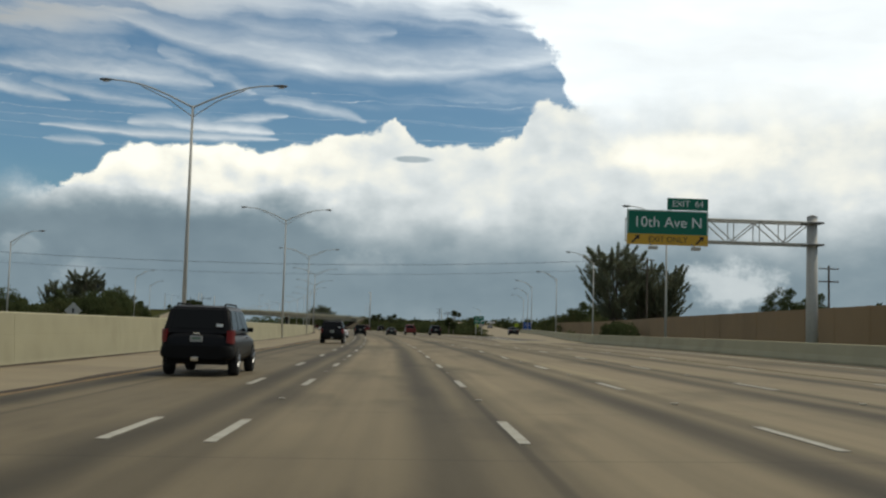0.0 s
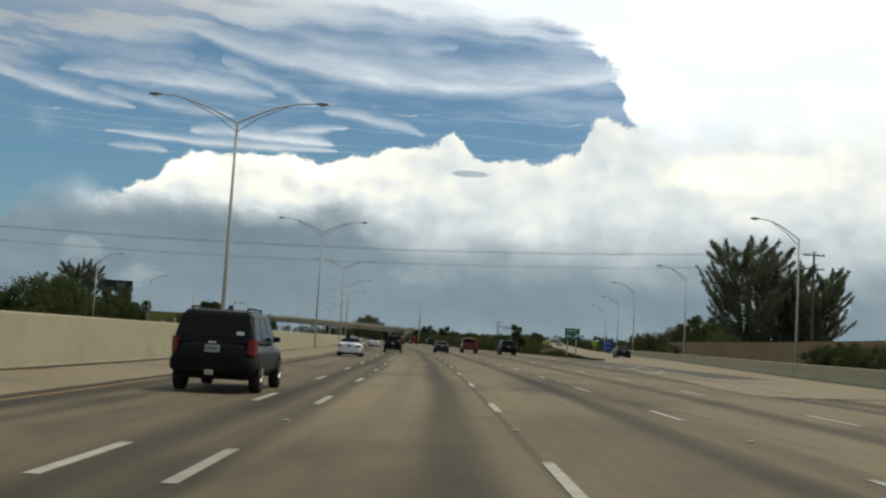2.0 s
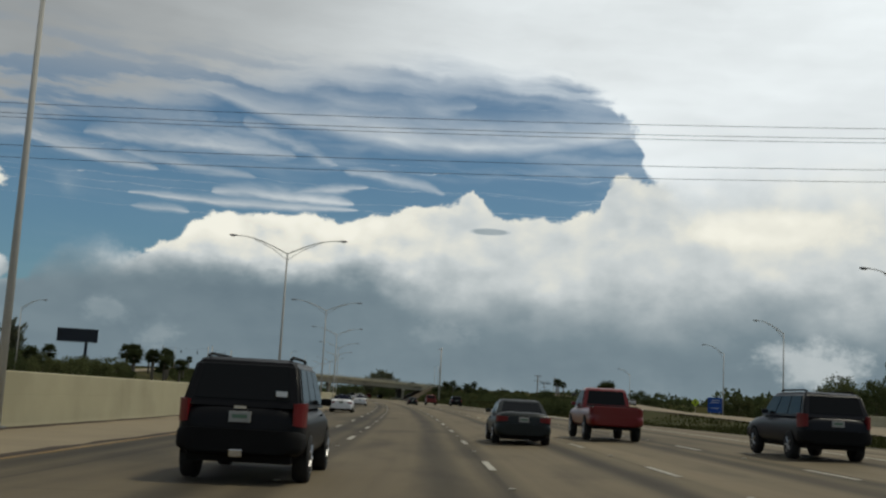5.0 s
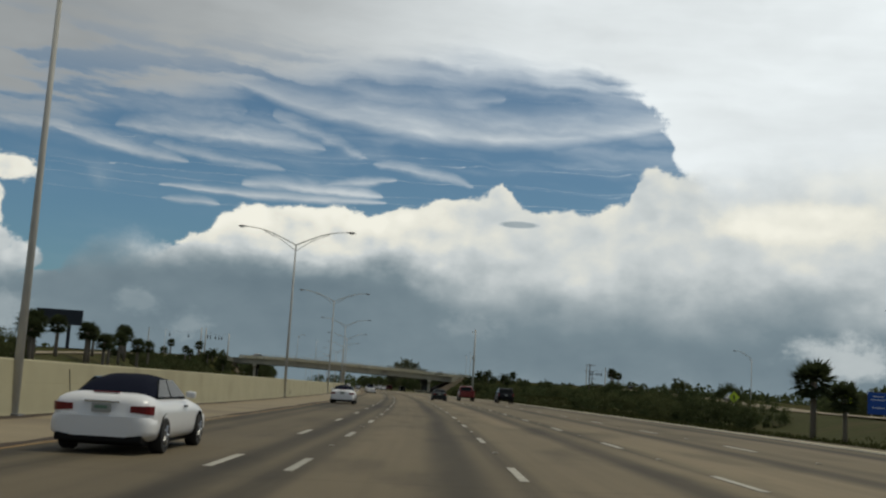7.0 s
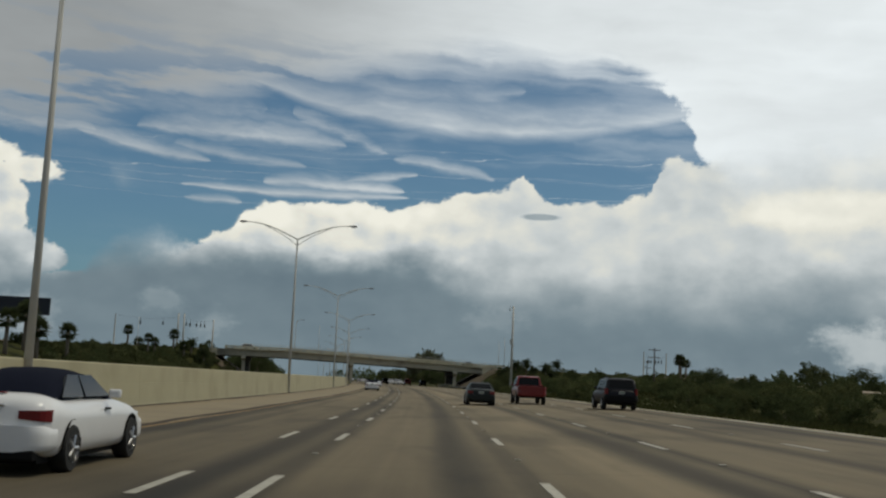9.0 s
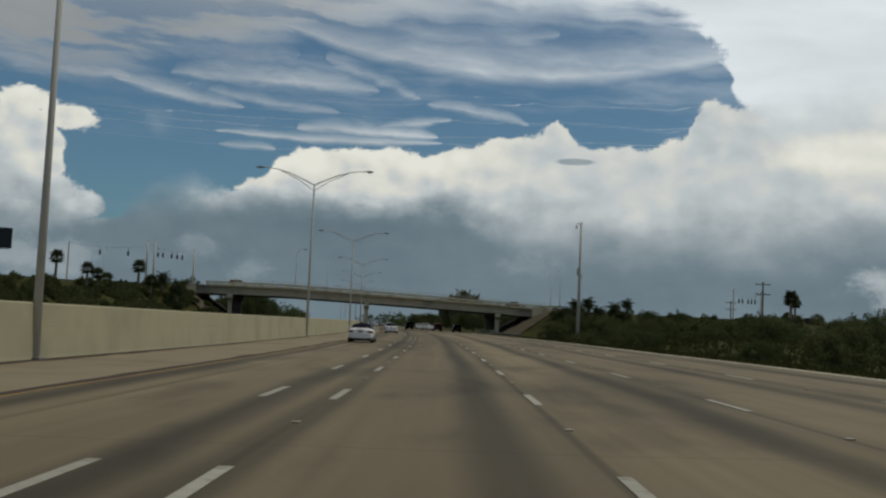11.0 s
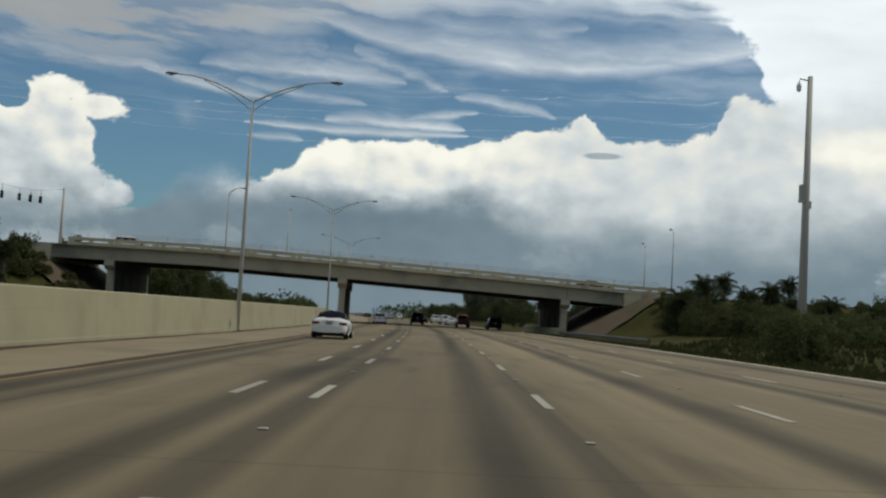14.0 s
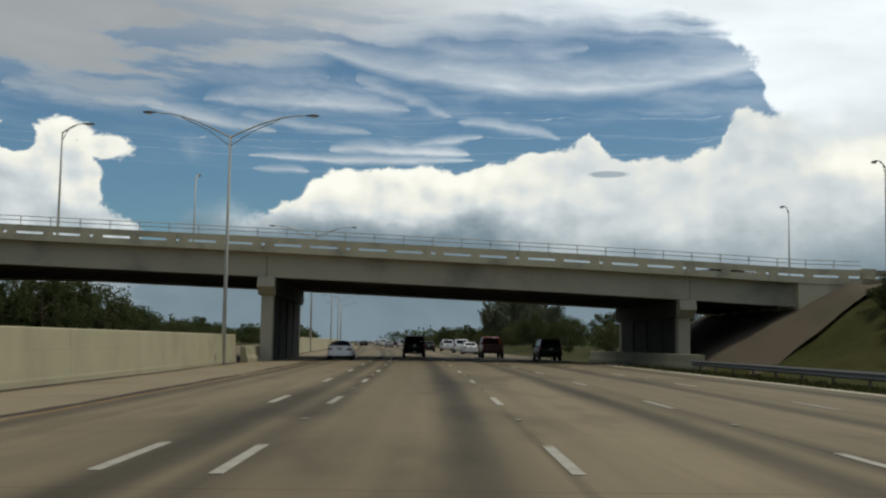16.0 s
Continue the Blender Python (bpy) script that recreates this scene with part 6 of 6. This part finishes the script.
def casuarina(seed, h, w, tufts, label, m=None, size=0.5):
    """Feathery pine-like tree: several stems, upswept plumes of needles, open gaps between."""
    rs, rn = random.Random(seed), np.random.RandomState(seed)
    t = thing("feathery_tree", m or Matrix.Identity(4), label, "tree", "feathery trees")
    bm = bmesh.new()
    plumes = []
    for k in range(4):
        a = k * 1.57 + rs.uniform(-0.5, 0.5)
        e = Vector((math.cos(a) * w * 0.25, math.sin(a) * w * 0.25, h * rs.uniform(0.74, 0.96)))
        m1 = Vector((e.x * 0.4, e.y * 0.4, h * 0.42))
        tube(bm, [(0.3 * math.cos(a), 0.3 * math.sin(a), -0.5), tuple(m1), tuple(e)], [0.020 * h, 0.014 * h, 0.004 * h], 6)
        plumes.append((m1.lerp(e, 0.45), m1.lerp(e, 0.75), e + Vector((0, 0, 0.05 * h)), 1.0))
        for j in range(24):
            q = 0.20 + 0.77 * (j + rs.random()) / 24
            p = Vector((0, 0, 0)).lerp(m1, q * 2) if q < 0.5 else m1.lerp(e, q * 2 - 1)
            b = a + rs.uniform(-1.9, 1.9)
            reach = w * 0.46 * (1.15 - 0.72 * q) * rs.uniform(0.55, 1.2)
            mid = p + Vector((math.cos(b) * reach * 0.6, math.sin(b) * reach * 0.6, reach * rs.uniform(0.10, 0.35)))
            tip = mid + Vector((math.cos(b) * reach * 0.42, math.sin(b) * reach * 0.42, reach * rs.uniform(0.35, 0.85)))
            tube(bm, [tuple(p), tuple(mid), tuple(tip)], [0.0045 * h, 0.003 * h, 0.001 * h], 4)
            plumes.append((p.lerp(mid, 0.35), mid, tip, 1.0 if q > 0.4 else 0.8))
    part("trunk", bm, BARK, t)
    per = tufts // len(plumes)
    cs, aa, bb = [], [], []
    for p, q, r, k in plumes:
        f = rn.uniform(0.0, 1.0, (per, 1)) ** 0.75
        P, Q, R = np.array(p), np.array(q), np.array(r)
        base = P * (1 - f) ** 2 + 2 * Q * f * (1 - f) + R * f ** 2
        tang = unit(2 * (1 - f) * (Q - P) + 2 * f * (R - Q))
        off = rn.normal(size=(per, 3)) * (0.027 * w) * (1.15 - 0.85 * f) * k
        d = unit(tang * 1.0 + rn.normal(size=(per, 3)) * 0.42 + np.array([0, 0, 0.12]))
        a = d * size * rn.uniform(0.6, 1.4, (per, 1))
        cs.append(base + off), aa.append(a)
        bb.append(unit(np.cross(a, rn.normal(size=(per, 3)))) * size * 0.15)
    me = cards_mesh("crown", np.concatenate(cs), np.concatenate(aa), np.concatenate(bb), LEAF_D)
    ob = new("crown", me)
    ob.parent = t
    return t


def palm(seed, h, label, fan=True, m=None, crown=1.9, stout=1.0):
    rs, rn = random.Random(seed), np.random.RandomState(seed)
    t = thing("palm_tree", m or Matrix.Identity(4), label, "palm tree", "palms")
    lx, ly = rs.uniform(-0.05, 0.05) * h, rs.uniform(-0.05, 0.05) * h
    part("trunk", tubed([(0, 0, -0.5), (lx * 0.3, ly * 0.3, h * 0.45), (lx, ly, h)], [0.36 * stout, 0.31 * stout, 0.29 * stout], 9), BARK_P, t, smooth=True)
    cs, aa, bb = [], [], []
    bm = bmesh.new()
    n = 44 if fan else 38
    for k in range(n):
        a = k * 2.39996 + rs.uniform(-0.2, 0.2)
        up = 1.25 - 2.1 * k / n + rs.uniform(-0.15, 0.15)
        d = np.array([math.cos(a) * math.cos(up), math.sin(a) * math.cos(up), math.sin(up)])
        root = np.array([lx, ly, h])
        if fan:
            ln = crown * rs.uniform(0.45, 0.6)
            hub = root + d * ln
            tube(bm, [tuple(root), tuple(hub)], [0.03, 0.015], 4)
            side = unit(np.cross(d, [0, 0, 1.0]))
            for j in range(13):
                q = (j - 6) / 6 * 1.45
                e = unit(d * math.cos(q) + side * math.sin(q) + np.array([0, 0, -0.25 * abs(q) - 0.1]))
                L = crown * 0.33 * (1 - 0.15 * abs(q))
                cs.append(hub + e * L), aa.append(e * L), bb.append(unit(np.cross(e, np.cross(side, d) + 0.2 * rn.normal(size=3))) * 0.10)
        else:
            ln = crown * rs.uniform(1.0, 1.35)
            prev = root
            dd = d.copy()
            for j in range(9):
                dd = unit(dd + np.array([0.03, 0, -0.16]))
                nxt = prev + dd * ln / 9
                tube(bm, [tuple(prev), tuple(nxt)], [0.016, 0.012], 3, caps=False)
                side = unit(np.cross(dd, [0, 0, 1.0]))
                for sd in (-1, 1):
                    for f in (0.05, 0.22, 0.38, 0.55, 0.72, 0.88):
                        e = unit(side * sd + dd * 0.5 + np.array([0, 0, -0.45]) + rn.normal(size=3) * 0.3)
                        L = ln * 0.17 * (1 - 0.05 * j)
                        cs.append(prev + (nxt - prev) * f + e * L), aa.append(e * L), bb.append(dd * 0.032)
                prev = nxt
    stems = part("leaf_stem", bm, LEAF_P, t)
    me = cards_mesh("crown", np.array(cs), np.array(aa), np.array(bb), LEAF_P)
    ob = new("crown", me)
    ob.parent = t
    return t


rng = random.Random(11)


def put(proto, s, u, k=1.0, z=None, kz=None):
    return copy_thing(proto, at_road(s, u, z, rng.uniform(0, 360)) @ Matrix.Diagonal((k, k, kz or k, 1)))


T1 = broad_tree(1, 8.5, 9.0, 5200, 0.25, LEAF, "dense dark green broadleaf tree on the verge", low=0.04, m=at_road(330, 72))
T2 = broad_tree(2, 7.0, 7.5, 4600, 0.23, LEAF_L, "mid-green broadleaf tree with an uneven crown", low=0.04, m=at_road(420, 88))
T3 = broad_tree(3, 10.5, 8.0, 5200, 0.26, LEAF, "tall dark broadleaf tree behind the verge", low=0.08, m=at_road(285, 78))
S1 = broad_tree(4, 2.6, 3.2, 3600, 0.095, LEAF, "dark green rounded shrub in rough grass", "shrub", 0.0, m=at_road(299.5, 20.0))
S2 = broad_tree(5, 3.0, 3.8, 3600, 0.11, LEAF_L, "mid-green bushy shrub on the bank", "shrub", 0.0, m=at_road(377.9, 32.5))
S3 = broad_tree(6, 1.5, 2.6, 2400, 0.085, LEAF_L, "low weedy shrub in rough grass", "shrub", 0.0, m=at_road(318, 24))
C1 = casuarina(7, 23.4, 16.5, 17000, "tall dark feathery pine-like tree behind the sound wall", m=at_road(240, 57.6))
C2 = casuarina(8, 17.0, 13.0, 13000, "dark feathery pine-like tree with open gaps", m=at_road(241, 69.0))
P1 = palm(9, 4.0, "sabal palm with a ragged head of fan leaves", True, m=at_road(295.0, 25.8), crown=1.55, stout=0.62)
P2 = palm(10, 5.2, "tall sabal palm with a round head of fan leaves", True, m=at_road(404.4, -52.5))
P3 = palm(12, 4.2, "feather palm with arching fronds on the bank", False, m=at_road(585, 31.0), crown=1.8)

# right: behind the sound wall and along the ramp
put(C1, 243, 64.5, 0.84), put(C2, 247, 69, 0.85)
for s, u, k in ((229, 50, 0.55), (236, 53, 0.5), (240, 58, 0.55), (247, 63, 0.55), (252, 70, 0.6), (258, 58, 0.55), (266, 64, 0.6), (256, 76, 0.6), (275, 66, 0.6), (262, 54, 0.45)):
    put(T1 if k > 0.57 else T2, s, u, k * 1.25)
for s, u, k in ((313, 74, 0.55), (316, 78, 0.60)):
    put(C2, s, u, k, kz=k * 1.25)
for s, u, k in ((296, 66, 0.8), (304, 72, 0.9), (318, 70, 0.85), (330, 78, 0.8), (218, 88, 1.05), (212, 92, 0.95), (222, 95, 0.9), (150, 80, 0.7), (138, 85, 0.6), (100, 75, 0.6)):
    put((T1, T2, T3)[rng.randrange(3)], s, u, k)
for s, u, k in ((131.5, 31.6, 0.7), (135, 32.0, 0.95), (139, 32.3, 1.1), (143, 32.8, 1.1), (147, 33.2, 1.05), (151.5, 33.6, 0.85)):
    put(S1, s, u, k)
for s, u, k in ((367.3, -49.3, 1.02), (371, -51.5, 0.95), (364, -48.6, 0.88), (411, -53.8, 0.95), (420, -52.6, 0.85), (436, -54.5, 0.9)):
    put(P2, s, u, k)
put(P2, 537, -61.5, 0.72), put(P2, 543, -58.0, 0.7), put(P2, 546, -57.0, 0.68)
put(S3, 200, 38.0, 0.8), put(S2, 228, 41, 0.8), put(S2, 234, 42.5, 0.9)
for k in range(16):
    put((T1, T2, T3, S2)[k % 4], 250 + k * 7 + rng.uniform(-3, 3), float(ramp_u(250 + k * 7)) + rng.uniform(10, 24), rng.uniform(0.5, 0.85))
# right: open grass with single shrubs, thickening to scrub on the bank toward the overpass
for s, u, k in ((301.5, 19.4, 0.75), (303.8, 18.4, 0.45), (312.6, 20.2, 0.75), (315, 21.0, 0.7), (337.5, 25.3, 0.6), (350, 20.0, 0.8), (352, 21, 0.75), (381, 36, 1.15), (361, 35, 0.9), (374, 33.5, 1.0),
                (386, 27, 0.6), (415.3, 17.4, 0.55), (416.2, 17.9, 0.6), (402.4, 16.8, 0.72), (403.4, 17.6, 0.7), (454.3, 19.4, 0.7), (492.7, 20.4, 0.55), (465, 19.4, 0.72), (467, 20.0, 0.6),
                (511.5, 17.9, 1.1), (510.6, 18.5, 0.95), (495.8, 19.5, 0.55), (490.8, 20.4, 0.55), (505, 24, 0.5), (476, 25, 0.6), (436, 24, 0.6), (326, 31, 0.8), (332, 36, 1.0), (396, 31, 0.9)):
    put(S1 if int(s) % 3 else S2, s, u, k)
for k in range(12):
    s = rng.uniform(330, 425)
    near = 33.0
    u = near + (float(ramp_u(s)) - 7 - near) * rng.random()
    put((S1, S2, S3)[k % 3], s, u, rng.uniform(0.6, 1.0))
for k in range(80):
    s = 430 + (575 - 430) * rng.random() ** 0.9
    near = float(np.interp(s, [430, 480, 540, 575], [38, 36, 34, 31]))
    u = near + 12 * rng.random()
    put((S1, S2, S1)[k % 3], s, u, rng.uniform(0.6, 1.05))
for k in range(22):
    s = rng.uniform(440, 590)
    put((T1, T2, T3)[k % 3], s, rng.uniform(42, 60), rng.uniform(0.3, 0.52))
for k in range(36):
    put(S3, rng.uniform(385, 560), rng.uniform(17.5, 33), rng.uniform(0.3, 0.65))
# bank beside the overpass
for s, u, k in ((589, 32.8, 0.72), (592, 35.5, 0.8), (586, 35, 0.78), (594, 39, 0.75), (588, 40, 0.85), (591, 44, 0.8), (584, 44, 0.85), (595, 48, 0.7), (580, 38, 0.7), (588, 51, 0.75)):
    put(P3, s, u, k * 1.2)
for k in range(44):
    s, u = rng.uniform(556, 594), rng.uniform(30.5, 56)
    put((S1, S2)[k % 3 == 0], s, u, rng.uniform(0.8, 1.25))
for k in range(26):
    s, u = rng.uniform(574, 594), rng.uniform(30.5, 36)
    put((S1, S3, S2)[k % 3], s, u, rng.uniform(0.4, 0.7))
for k in range(14):
    put((T2, T1)[k % 2], rng.uniform(618, 640), rng.uniform(32, 110), rng.uniform(0.22, 0.36))
put(P2, 579, 79.2, 0.9), put(P2, 586, 83, 0.8), put(P2, 573, 76.8, 0.95)
put(P1, 291.8, 26.6, 0.74)
put(T1, 474, 79, 0.64), put(T1, 477, 82.5, 0.62), put(T1, 480, 86, 0.52), put(T2, 483, 92, 0.5)
# left: across the opposite lanes
put(C1, 375, -88, 0.88), put(C2, 384, -80, 0.8), put(C2, 366, -96, 0.85)
for k in range(46):
    s = 60 + k * 8 + rng.uniform(-3, 3)
    u = -46 - max(0, s - 200) * 0.11 - rng.uniform(0, 16)
    if s > 330:
        u -= 14
    put((T1, T2, S2, T2, T3)[k % 5], s, u, rng.uniform(0.45, 0.75) if s < 300 else rng.uniform(0.55, 0.9))
for s, u, k in ((398, -55.5, 0.95), (408, -50.5, 0.9), (448.4, -56.2, 1.0), (441, -52, 0.95), (454, -58, 1.0), (462, -54, 0.85), (392, -72, 1.0), (386, -74, 1.0), (430, -58, 0.8), (589, -59.5, 0.9), (585, -56, 0.8), (640, -72, 1.1), (632, -76, 1.0)):
    put(P2, s, u, k)
for s, u, k in ((500, -46, 0.5), (520, -44, 0.5), (545, -46, 0.5), (480, -50, 0.55), (560, -48, 0.45)):
    put(T2, s, u, k)
for s, u, k in ((588, -51, 0.9), (580, -49, 0.85), (592, -55, 0.9)):
    put(P3, s, u, k)
# beyond the overpass
for s, u, k in ((800, 34, 0.70), (812, 30, 0.55), (818, 40, 0.75), (835, 48, 0.6), (770, 38, 0.45), (880, 44, 0.7), (860, 36, 0.5)):
    put(C1, s, u, k)
for k in range(40):
    s = 632 + k * 9 + rng.uniform(-4, 4)
    put((T1, T2, T3)[k % 3], s, rng.uniform(24, 44), rng.uniform(0.45, 0.75))
    put((T1, T2, T3)[(k + 1) % 3], s, -rng.uniform(38, 60), rng.uniform(0.4, 0.7))
for k in range(14):
    put((T1, T2, T3)[k % 3], rng.uniform(630, 720), -rng.uniform(44, 66), rng.uniform(0.45, 0.75))
for k in range(18):
    s = 636 + k * 4.2 + rng.uniform(-2, 2)
    put((T1, T3, T2)[k % 3], s, -rng.uniform(38, 50), rng.uniform(0.8, 1.0) * (1.0 - 0.25 * k / 18))
for k in range(30):
    s = 215 + k * 7.5 + rng.uniform(-3, 3)
    put((T1, T2, T1, T3)[k % 4], s, float(left_ramp_u(s)) - rng.uniform(9, 24), rng.uniform(0.62, 0.92) * (0.8 if k % 4 == 3 else 1.0))
for k in range(26):
    s = 232 + k * 5.4 + rng.uniform(-2, 2)
    put((S2, T2, S1)[k % 3], s, float(left_ramp_u(s)) + rng.uniform(5.5, 11), rng.uniform(0.42, 0.55) if k % 3 == 1 else rng.uniform(0.9, 1.3))
for s, u in ((690, -42), (697, -46), (706, -43)):
    put(P2, s, u, 0.9)


# scrub on the banks: too dense to count
def scrub(seed, n, zone, label, mats):
    """Many low bushes grown together on a bank."""
    rn = np.random.RandomState(seed)
    cs, aa, bb = [], [], []
    for k in range(n):
        s, u, w, h = zone(rn)
        x, y = xy(s, u)
        z = float(ground_z(s, u))
        m = 420
        d = unit(rn.normal(size=(m, 3)))
        d[:, 2] = np.abs(d[:, 2]) * 1.0 - 0.12
        lump = 0.78 + 0.22 * np.sin(d[:, :1] * 5 + k) * np.cos(d[:, 1:2] * 4 + 2 * k)
        p = np.array([float(x), float(y), z]) + d * np.array([w / 2, w / 2, h]) * rn.uniform(0.72, 1.05, (m, 1)) * lump
        a = unit(rn.normal(size=(m, 3)) + np.array([0, 0, 0.2])) * rn.uniform(0.10, 0.24, (m, 1))
        cs.append(p), aa.append(a), bb.append(unit(np.cross(a, rn.normal(size=(m, 3)))) * 0.10)
    ob = new("scrub", cards_mesh("scrub", np.concatenate(cs), np.concatenate(aa), np.concatenate(bb), mats))
    return tagged(ob, label, "scrub", kind="stuff")


def bank_right(rn):
    s = rn.uniform(425, 596)
    u = rn.uniform(float(np.interp(s, [425, 480, 520, 596], [40, 36, 34, 34])) + 4.0 * math.sin(s / 8.0), float(ramp_u(s)) - 6.5)
    return s, u, rn.uniform(1.8, 4.6), rn.uniform(0.7, 3.4) * (1.0 + 0.35 * math.sin(s / 5.3 + u / 4.0))


def bank_ridge(rn):
    return rn.uniform(586, 597.4), rn.uniform(34, 104), rn.uniform(2.0, 3.6), rn.uniform(1.0, 2.0)


def bank_left(rn):
    s = rn.uniform(400, 597)
    u = -rn.uniform(36.0 if s < 575 else 44.0, 50.0 if s < 450 else 60.0)
    return s, u, rn.uniform(2.0, 4.0), rn.uniform(0.9, 2.2)


scrub(24, 520, bank_right, "dense dark green scrub on the ramp bank", LEAF)


def bank_beyond(rn):
    return rn.uniform(624, 690), -rn.uniform(41, 70), rn.uniform(3.0, 6.0), rn.uniform(2.5, 5.5)


scrub(27, 130, bank_beyond, "dark green scrub on the bank beyond the overpass", LEAF)
scrub(25, 90, bank_ridge, "green bushes along the top of the embankment", LEAF_L)
scrub(26, 560, bank_left, "green and brown scrub on the bank across the highway", LEAF_L)
scrub(28, 260, bank_left, "dark green bushes on the bank across the highway", LEAF)


# far woods: too many to count
def far_woods(seed, n, zone, label):
    rn = np.random.RandomState(seed)
    cs, aa, bb = [], [], []
    for k in range(n):
        x, y, h, w = zone(rn)
        m = 130
        d = unit(rn.normal(size=(m, 3)))
        p = np.array([x, y, -0.4 + h * 0.5]) + d * np.array([w / 2, w / 2, h * 0.5]) * rn.uniform(0.6, 1.05, (m, 1))
        a = unit(rn.normal(size=(m, 3))) * rn.uniform(0.5, 1.3, (m, 1))
        cs.append(p), aa.append(a), bb.append(unit(np.cross(a, rn.normal(size=(m, 3)))) * 0.6)
    ob = new("far_woods", cards_mesh("far_woods", np.concatenate(cs), np.concatenate(aa), np.concatenate(bb), LEAF))
    return tagged(ob, label, "woods", kind="stuff")


def zone_right(rn):
    s, u = rn.uniform(120, 1000), rn.uniform(105, 260)
    x, y = xy(s, u)
    return float(x), float(y), rn.uniform(5, 10), rn.uniform(7, 13)


def zone_left(rn):
    s, u = rn.uniform(60, 1000), -rn.uniform(105, 260)
    x, y = xy(s, u)
    return float(x), float(y), rn.uniform(5, 9.5), rn.uniform(7, 13)


def zone_ahead(rn):
    s = rn.uniform(1000, 1500)
    u = rn.choice((-1, 1)) * rn.uniform(30, 420)
    x, y = xy(s, u)
    return float(x), float(y), rn.uniform(6, 13), rn.uniform(10, 20)


far_woods(21, 420, zone_right, "distant dark green woods on flat ground")
far_woods(22, 380, zone_left, "distant dark green woods across the highway")
far_woods(23, 420, zone_ahead, "distant dark green woods at the horizon")

# grass tufts along the edge of the pavement, the gore and the banks
rn = np.random.RandomState(31)
G = 20000
gs_, gu_ = rn.uniform(168, 596, G), np.empty(G)
for i in range(G):
    er = float(right_edge(gs_[i]))
    far = (float(ramp_u(gs_[i])) - 5.6) if gs_[i] < 300 else er + 5.5
    gu_[i] = er + 0.12 + (max(far, er + 1) - er - 0.12) * rn.random_sample() ** 1.6
cs = []
for a, b in zip(gs_, gu_):
    x, y = xy(a, b)
    cs.append((float(x), float(y), float(ground_z(a, b)) + 0.10))
cs = np.array(cs)
aa = unit(rn.normal(size=(G, 3)) * np.array([0.5, 0.5, 0.2]) + np.array([0, 0, 1.0])) * rn.uniform(0.08, 0.24, (G, 1))
bb = unit(np.cross(aa, rn.normal(size=(G, 3)))) * rn.uniform(0.03, 0.08, (G, 1))
# taller rough grass on the open verge before the bank
H = 16000
hs_ = rn.uniform(300, 560, H)
hu_ = np.array([17.0 + (float(np.interp(q, [300, 360, 430, 560], [26, 36, 40, 34])) - 17.0) * rn.random_sample() for q in hs_])
tall = []
for a, b in zip(hs_, hu_):
    x, y = xy(a, b)
    tall.append((float(x), float(y), float(ground_z(a, b)) + 0.16))
up_ = unit(rn.normal(size=(H, 3)) * np.array([0.6, 0.6, 0.2]) + np.array([0, 0, 1.0])) * rn.uniform(0.14, 0.42, (H, 1))
across_ = unit(np.cross(up_, rn.normal(size=(H, 3)))) * rn.uniform(0.06, 0.16, (H, 1))
cs, aa, bb = np.concatenate([cs, tall]), np.concatenate([aa, up_]), np.concatenate([bb, across_])
tufts = new("grass_tufts", cards_mesh("grass_tufts", cs, aa, bb, BLADES))
tagged(tufts, "rough tufts of verge grass, green and straw", "grass", kind="stuff")

# ---- lane dashes and road studs, piece by piece ----
for u, ph in ((-3.16, -1.5), (-1.87, -1.7), (1.82, -1.5), (5.42, -2.1), (9.06, -1.9)):
    k = -4
    while ph + k * CYCLE < 655:
        s0 = ph + k * CYCLE
        on_road("lane_dash", dash_me, s0, u, road)
        if u > -3:
            on_road("road_stud", stud_me, s0 + 7.6 - 0.0, u, road, 0.002)
        k += 1
for k in range(-4, 12):
    on_road("lane_dash", dash_me, -1.9 + k * CYCLE, 12.75, exit_lane)
